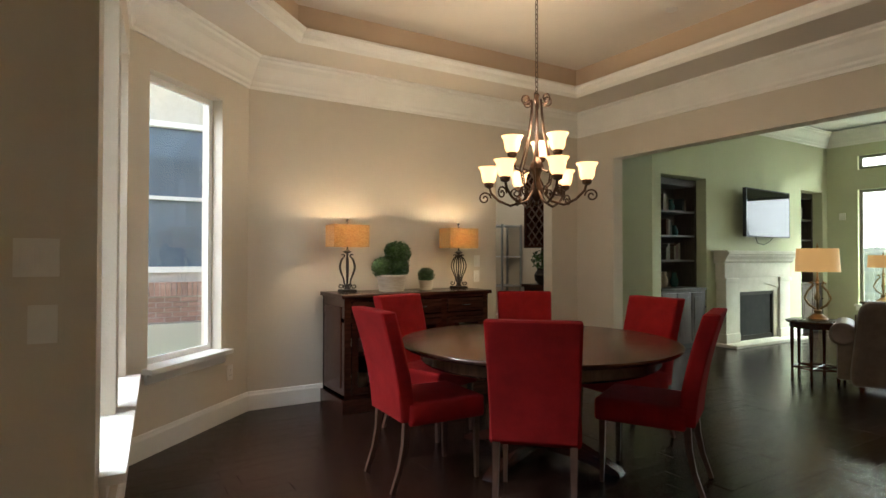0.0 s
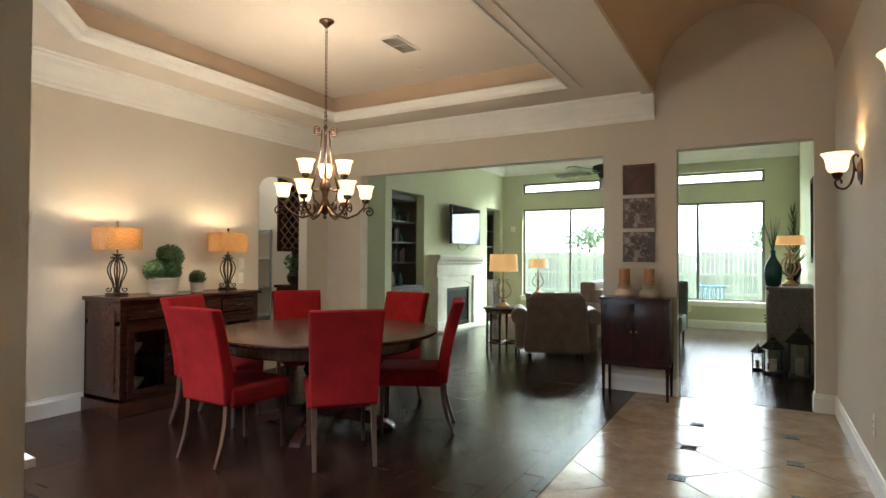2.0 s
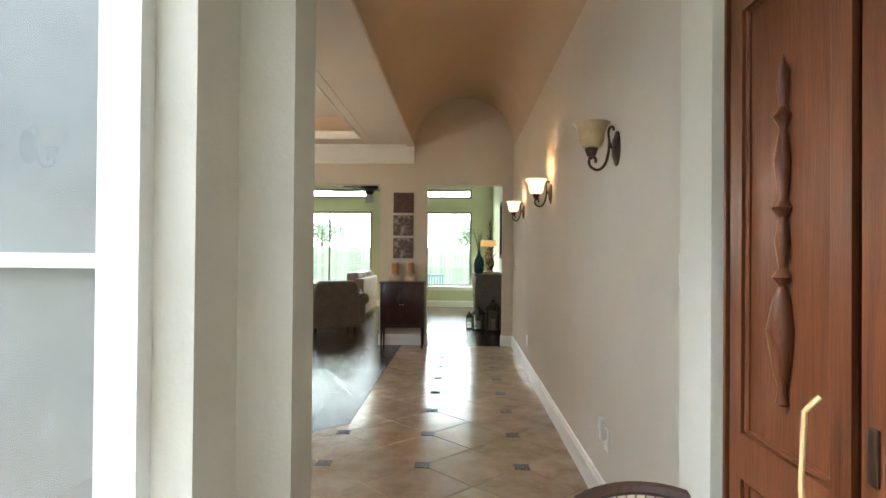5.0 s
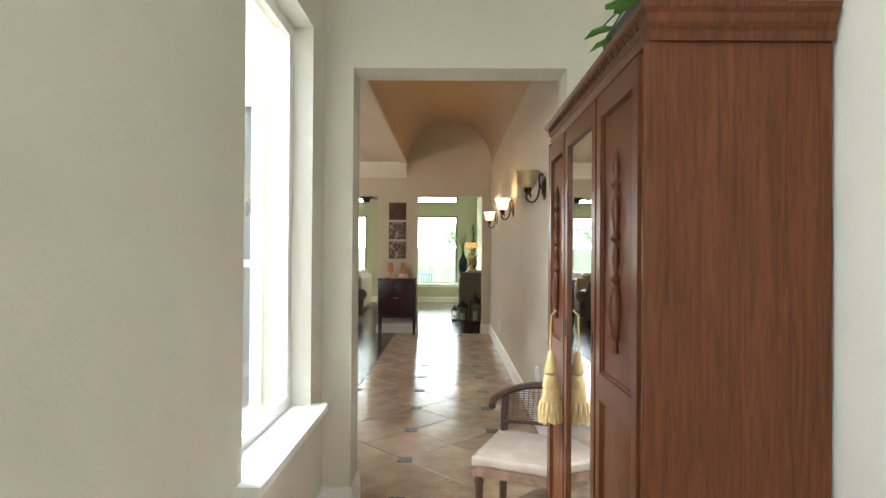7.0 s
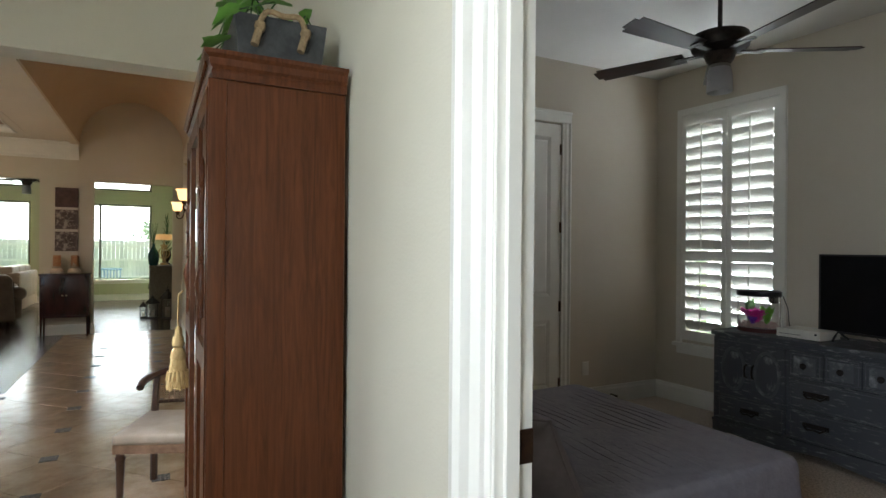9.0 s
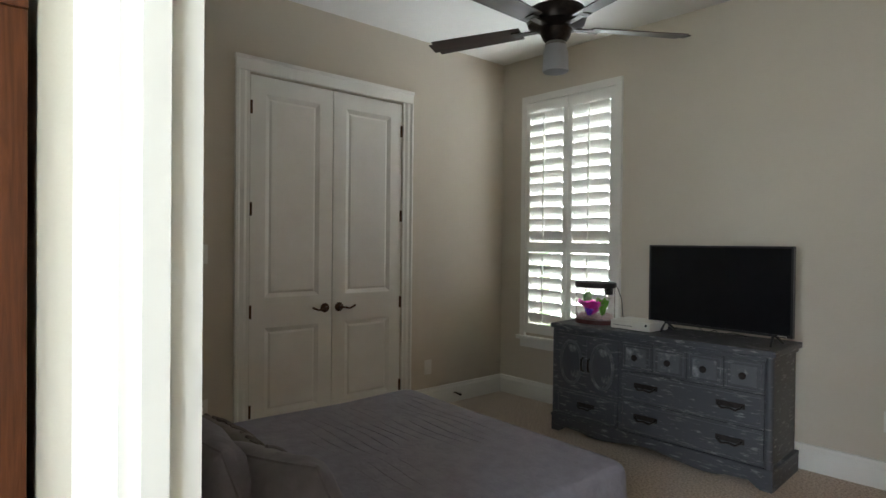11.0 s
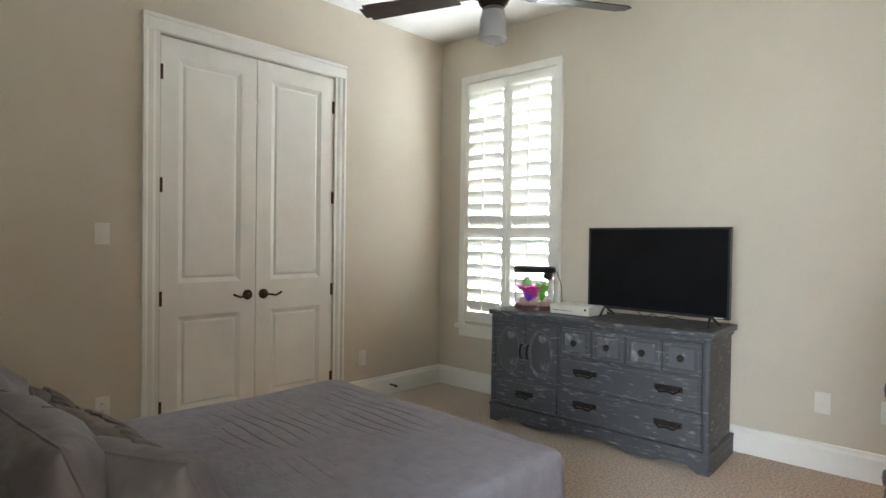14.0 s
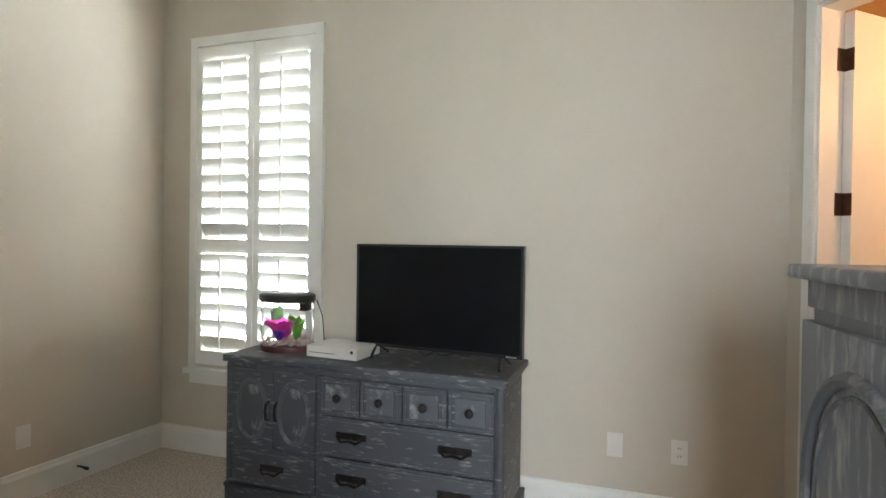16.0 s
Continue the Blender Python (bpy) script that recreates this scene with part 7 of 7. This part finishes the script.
ceiling_fan((-2.69, -3.35, BCEIL), 0.46, 22, 0.78, "dark bronze ceiling fan with a frosted glass light", 0.4, BLADE, IRON, FROST)

# bathroom doorway: casing, jamb, hinges (wall frame: x along the wall to the window corner, the room at +y)
t = tagged(new("door_casing_bathroom"), "white casing of the bathroom doorway with dark hinges", kind="structure")
t.matrix_world = WEST
part("jamb", boxes((0.857, -0.15, 0, 0.875, 0.004, 2.45), (0.115, -0.13, 0, 0.133, 0.002, 2.45), (0.133, -0.13, 2.432, 0.857, 0.002, 2.45)), WHITE, t, smooth=False)
part("casing", boxes((0.87, 0.0, 0, 0.915, 0.02, 2.54), (0.035, 0.0, 0, 0.12, 0.02, 2.54), (0.12, 0.0, 2.445, 0.87, 0.02, 2.54)), WHITE, t, smooth=False)
part("door_edge", boxes((0.815, -0.86, 0.01, 0.857, -0.152, 2.43)), WHITE, t, "white bathroom door standing open", smooth=False)
for z in (2.22, 1.58, 0.93, 0.25):
    part("hinge", boxes((0.853, -0.150, z - 0.05, 0.8575, -0.105, z + 0.05), (0.815, -0.1555, z - 0.05, 0.853, -0.1515, z + 0.05)), BRONZE, t, "dark bronze hinge")
    part("hinge_pin", tube([(0.853, -0.153, z - 0.05), (0.853, -0.153, z + 0.05)], 0.005, 8), BRONZE, t)

# ---- outside ----
GRASS = vary(mat("lawn", (0.10, 0.17, 0.045), 0.9), (0.16, 0.22, 0.07), 2.5, bump=0.6, bump_scale=40)
# Cedar and tree leaves carry the outdoor glare in their paled colours.
FENCEW = vary(mat("glare_paled_cedar", (0.68, 0.64, 0.57), 0.8), (0.58, 0.54, 0.46), 4, (4, 4, 1), per_object=0.15)
TREELEAF = vary(mat("glare_paled_leaf", (0.26, 0.36, 0.18), 0.5), (0.34, 0.44, 0.25), 3)
PATIO = vary(mat("patio_concrete", (0.42, 0.40, 0.36), 0.9), (0.36, 0.34, 0.30), 6, bump=0.2)
bm = boxes((-400, -400, -0.5, 400, 400, -0.21))
structure("ground", bm, GRASS, "mown green lawn")
structure("patio", boxes((12.06, -1.5, -0.21, 14.6, 2.2, -0.15), (-4.4, 0.9, -0.21, 0.5, 6.6, -0.12)), PATIO, "pale concrete patio")
fence = thing("fence", (22.0, -12, -0.21), "weathered cedar board fence along the garden, paled for glare", "fence")
me = mesh_of("board", boxes((0, 0, 0, 0.02, 0.145, 1.85)), FENCEW)
for k in range(200):
    o = new("board", me)
    o.parent = fence
    o.matrix_local = pose(0.0, k * 0.15, 0.02 * math.sin(k * 1.7))
for z in (0.3, 1.0, 1.6):
    part("rail", boxes((-0.05, 0, z, 0, 30, z + 0.09)), FENCEW, fence)


def tree(x, y, h, seed):
    rnd = random.Random(seed)
    t = thing("tree", (x, y, -0.21), "leafy green garden tree behind the fence", "tree", "trees behind the fence")
    bm = tube([(0, 0, 0), (0.05, 0.03, h * 0.25), (-0.04, 0.02, h * 0.5), (0.02, 0, h * 0.8)], 0.16, 9, taper=0.25)
    tips = []
    for k in range(9):
        a = k * 2.4 + rnd.uniform(-0.3, 0.3)
        z0 = h * rnd.uniform(0.3, 0.65)
        L = h * rnd.uniform(0.2, 0.33)
        e = (L * math.cos(a), L * math.sin(a), z0 + L * rnd.uniform(0.4, 0.9))
        tube([(0, 0, z0), (e[0] * 0.5, e[1] * 0.5, (z0 + e[2]) / 2 + 0.1), e], 0.05, 6, bm, taper=0.3)
        tips.append(e)
    part("trunk", bm, LEGWOOD, t)
    cr = bmesh.new()
    for e in tips + [(0, 0, h * 0.85), (0.3, 0.2, h * 0.7)]:
        for k in range(170):
            d = Vector((rnd.gauss(0, 1), rnd.gauss(0, 1), rnd.gauss(0, 0.7))) * h * 0.085
            p = Vector(e) + d
            n = Vector((rnd.uniform(-1, 1), rnd.uniform(-1, 1), rnd.uniform(0.2, 1))).normalized()
            s = n.orthogonal().normalized() * rnd.uniform(0.08, 0.14)
            u = n.cross(s) * 0.6
            cr.faces.new([cr.verts.new(p + w) for w in (-s, u, s, -u)])
    part("crown", cr, TREELEAF, t)


for k, (x, y, h) in enumerate(((34, -1.2, 4.2), (46, 12, 5.0), (46, -12, 5.0))):
    tree(x, y, h, 40 + k)
structure("backdrop", boxes((78, -90, -0.4, 78.2, 90, 34)), glow("bright_hazy_sky", (0.96, 1.0, 1.0), 3.2), "bright hazy white sky in the distance")
# blue patio chair
BLUE = vary(mat("blue_patio_frame", (0.07, 0.13, 0.20), 0.5), (0.10, 0.17, 0.25), 10)
t = thing("patio_chair", (13.9, 0.80, -0.15), "blue slatted patio chair outside the window", "chair", rz=80)
part("seat", rbox(-0.28, -0.25, 0.38, 0.28, 0.28, 0.42, 0.01), BLUE, t)
for k in range(7):
    x = -0.25 + k * 0.083
    part("slat", boxes((x - 0.018, -0.30, 0.42, x + 0.018, -0.28, 0.86)), BLUE, t)
part("top_rail", rbox(-0.30, -0.31, 0.84, 0.30, -0.27, 0.90, 0.01), BLUE, t)
for sx in (-0.26, 0.26):
    for sy in (-0.27, 0.25):
        part("leg", tube([(sx, sy, 0.4), (sx, sy, 0)], 0.02, 6), BLUE, t)

# wing of the house across the courtyard
BRICK = vary(mat("tan_pink_brick", (0.42, 0.27, 0.21), 0.9), (0.30, 0.18, 0.14), 12, bump=0.4, bump_scale=60, per_object=0.25)
MORTAR = vary(mat("pale_mortar", (0.55, 0.51, 0.45), 0.9), (0.48, 0.44, 0.38), 20)
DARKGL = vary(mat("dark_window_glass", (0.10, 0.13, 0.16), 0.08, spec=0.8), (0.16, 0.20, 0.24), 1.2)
GREYPANE = vary(mat("opaque_grey_pane", (0.17, 0.175, 0.165), 0.2, spec=0.3), (0.23, 0.235, 0.22), 1.2)
# Added framed grey pane darkens the view from the vestibule; nothing opens behind it.
t = tagged(new("window_entry_sidelight"), "added grey pane in a white frame on the outer wall, no opening behind", kind="structure")
t.matrix_world = pose(VO0 - 0.002, 0.92, 0.45)
part("pane", boxes((-0.012, 0.06, 0.06, -0.006, 1.14, 1.74)), GREYPANE, t, smooth=False)
part("window_frame", boxes((-0.03, 0, 0, 0.0, 0.06, 1.80), (-0.03, 1.14, 0, 0.0, 1.20, 1.80), (-0.03, 0.06, 0, 0.0, 1.14, 0.06), (-0.03, 0.06, 1.74, 0.0, 1.14, 1.80), (-0.03, 0.06, 0.88, 0.0, 1.14, 0.92)), WHITE, t, smooth=False)
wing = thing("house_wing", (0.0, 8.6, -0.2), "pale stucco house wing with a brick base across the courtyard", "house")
part("wall", boxes((-6.0, 0.12, 0, 0.95, 0.5, 4.4), (2.05, 0.12, 0, 2.9, 0.5, 4.4), (0.95, 0.12, 0, 2.05, 0.5, 1.28), (0.95, 0.12, 3.4, 2.05, 0.5, 4.4)), MORTAR, wing, smooth=False)
part("eave", boxes((-6.0, -0.5, 4.15, 2.9, 0.12, 4.35)), WHITE, wing, smooth=False)
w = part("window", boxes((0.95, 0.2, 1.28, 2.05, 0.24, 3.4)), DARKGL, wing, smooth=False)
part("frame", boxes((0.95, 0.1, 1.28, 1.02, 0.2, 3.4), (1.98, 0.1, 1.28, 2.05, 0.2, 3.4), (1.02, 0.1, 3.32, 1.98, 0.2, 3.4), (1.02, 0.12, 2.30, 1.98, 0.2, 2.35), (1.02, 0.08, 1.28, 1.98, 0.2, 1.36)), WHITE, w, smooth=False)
part("ledge", boxes((-2.0, -0.10, 0.0, 2.6, 0.118, 0.58)), MORTAR, wing, "pale ledge under the brick band", smooth=False)
bme = mesh_of("brick", boxes((0, 0, 0, 0.19, 0.11, 0.057)), BRICK)
sme = mesh_of("brick", boxes((0, 0, 0, 0.057, 0.11, 0.19)), BRICK)
base = part("brick_base", boxes((-2.0, 0.02, 0.582, 2.5, 0.118, 1.14)), MORTAR, wing, smooth=False)
for r in range(5):
    for k in range(21):
        o = new("brick", bme)
        o.parent = base
        o.matrix_local = pose(-2.0 + k * 0.205 + (0.1 if r % 2 else 0), 0.0, 0.60 + r * 0.069)
for k in range(64):
    o = new("brick", sme)
    o.parent = base
    o.matrix_local = pose(-2.0 + k * 0.0685, -0.015, 0.955)

# ---- floors: laid pieces ----
def clip_poly(poly, inside):
    """Clip a convex polygon by half planes (nx, ny, c): nx*x + ny*y <= c."""
    for nx, ny, c in inside:
        out = []
        for i, p in enumerate(poly):
            q = poly[(i + 1) % len(poly)]
            dp, dq = nx * p[0] + ny * p[1] - c, nx * q[0] + ny * q[1] - c
            if dp <= 0:
                out.append(p)
            if dp * dq < 0:
                u = dp / (dp - dq)
                out.append((p[0] + (q[0] - p[0]) * u, p[1] + (q[1] - p[1]) * u))
        poly = out
        if len(poly) < 3:
            return []
    return poly


def poly_area(p):
    return abs(sum(p[i][0] * p[(i + 1) % len(p)][1] - p[(i + 1) % len(p)][0] * p[i][1] for i in range(len(p)))) / 2


def slab(poly, z1, chamfer=0.003, depth=0.012):
    bm = bmesh.new()
    cx, cy = sum(p[0] for p in poly) / len(poly), sum(p[1] for p in poly) / len(poly)
    r = max(0.02, max(math.hypot(p[0] - cx, p[1] - cy) for p in poly))
    k = 1 - chamfer / r
    rings = [[bm.verts.new((x, y, z1 - depth)) for x, y in poly], [bm.verts.new((x, y, z1 - 0.002)) for x, y in poly], [bm.verts.new((cx + (x - cx) * k, cy + (y - cy) * k, z1)) for x, y in poly]]
    n = len(poly)
    for a, b in zip(rings, rings[1:]):
        for j in range(n):
            bm.faces.new((a[j], a[(j + 1) % n], b[(j + 1) % n], b[j]))
    bm.faces.new(rings[2])
    return bm


# hall tiles: large squares set square, small mosaic insets at the corners
tile_floor = tagged(new("floor_tile"), "tan travertine tile floor with small mosaic insets", kind="structure")
P = 0.646     # diagonal of an 18-inch tile
Q = 0.646
tiles = []
for i in range(-10, 9):
    for j in range(-4, 5):
        for cx, cy in ((0.153 + (i + 0.5) * P, 0.213 + j * Q), (0.153 + i * P, 0.213 + (j + 0.5) * Q)):
            a, b = P / 2 - 0.0025, Q / 2 - 0.0025
            tiles.append([(cx - a, cy), (cx, cy - b), (cx + a, cy), (cx, cy + b)])


def in_hall(poly):
    """Tile areas: the hall strip, the entry and the vestibule."""
    res = []
    east = clip_poly(poly, [(-1, 0, 1.04), (1, 0, 5.60), (0, -1, 0.81), (0, 1, 0.855)])
    res.append(east)
    west = clip_poly(poly, [(1, 0, -1.0401), (-1, 0, 6.1), (0, -1, 1.08), (0, 1, 0.70)])
    res.append(west)
    entry = clip_poly(poly, [(-1, 0, 0.89), (0, -1, -0.8551), (0, 1, 2.1), (0.63, 0.563, 0.63 * 1.66 + 0.563 * 0.86)])
    res.append(entry)
    return [r for r in res if len(r) >= 3 and poly_area(r) > 0.0008]


for poly in tiles:
    for pc in in_hall(poly):
        part("tile", slab(pc, 0.0), TILE, tile_floor, smooth=False)
for i in range(-9, 8):
    for j in (-1, 0, 1):
        cx, cy = 0.153 + i * P, 0.213 + j * Q
        if (j == 1 and cx > 1.5) or not (-6.0 < cx < 5.5) or (j == 1 and cx < -0.8):
            continue
        part("mosaic_inset", slab([(cx - 0.05, cy - 0.05), (cx + 0.05, cy - 0.05), (cx + 0.05, cy + 0.05), (cx - 0.05, cy + 0.05)], 0.0035, 0.003, 0.0035), INSET, tile_floor, smooth=False)

# hand-scraped planks, laid along the house
plank_floor = tagged(new("floor_wood"), "dark hand-scraped hardwood plank floor", kind="structure")
rnd = random.Random(12)
row = 0
PW = 0.127
near = []
rest = bmesh.new()
y = -0.86
while y < 6.4:
    x = 0.5 - rnd.uniform(0, 1.2)
    while x < LIV_X:
        L = rnd.uniform(0.7, 1.5)
        poly = [(x + 0.0008, y + 0.0008), (x + L - 0.0008, y + 0.0008), (x + L - 0.0008, y + PW - 0.0008), (x + 0.0008, y + PW - 0.0008)]
        pieces = []
        if y + PW > 0.85:
            a = clip_poly(poly, [(0, -1, -0.86), (1, 0, 5.615), (0, 1, BACK), (-0.63, -0.563, -(0.63 * 1.665 + 0.563 * 0.86)), (-0.707, 0.707, 0.707 * 3.13), (-1, 0, -0.55)])
            if len(a) >= 3:
                pieces.append(a)
        b = clip_poly(poly, [(-1, 0, -5.615), (1, 0, LIV_X)])
        if len(b) >= 3:
            pieces.append(b)
        for pc in pieces:
            if poly_area(pc) < 0.003:
                continue
            cx = sum(p[0] for p in pc) / len(pc)
            cy = sum(p[1] for p in pc) / len(pc)
            if cx < 5.6 and cy < 4.7 and len(near) < 300:
                near.append(pc)
            else:
                s = slab(pc, -0.0005 + rnd.uniform(-0.0004, 0.0004), 0.004)
                me = bpy.data.meshes.new("t")
                s.to_mesh(me)
                rest.from_mesh(me)
                s.free()
                bpy.data.meshes.remove(me)
        x += L
    y += PW
for pc in near:
    part("plank", slab(pc, -0.0005 + rnd.uniform(-0.0004, 0.0004), 0.004), WOODFLOOR, plank_floor, smooth=False)
o = part("plank", rest, WOODFLOOR, plank_floor, smooth=False)
o["kind"] = "stuff"
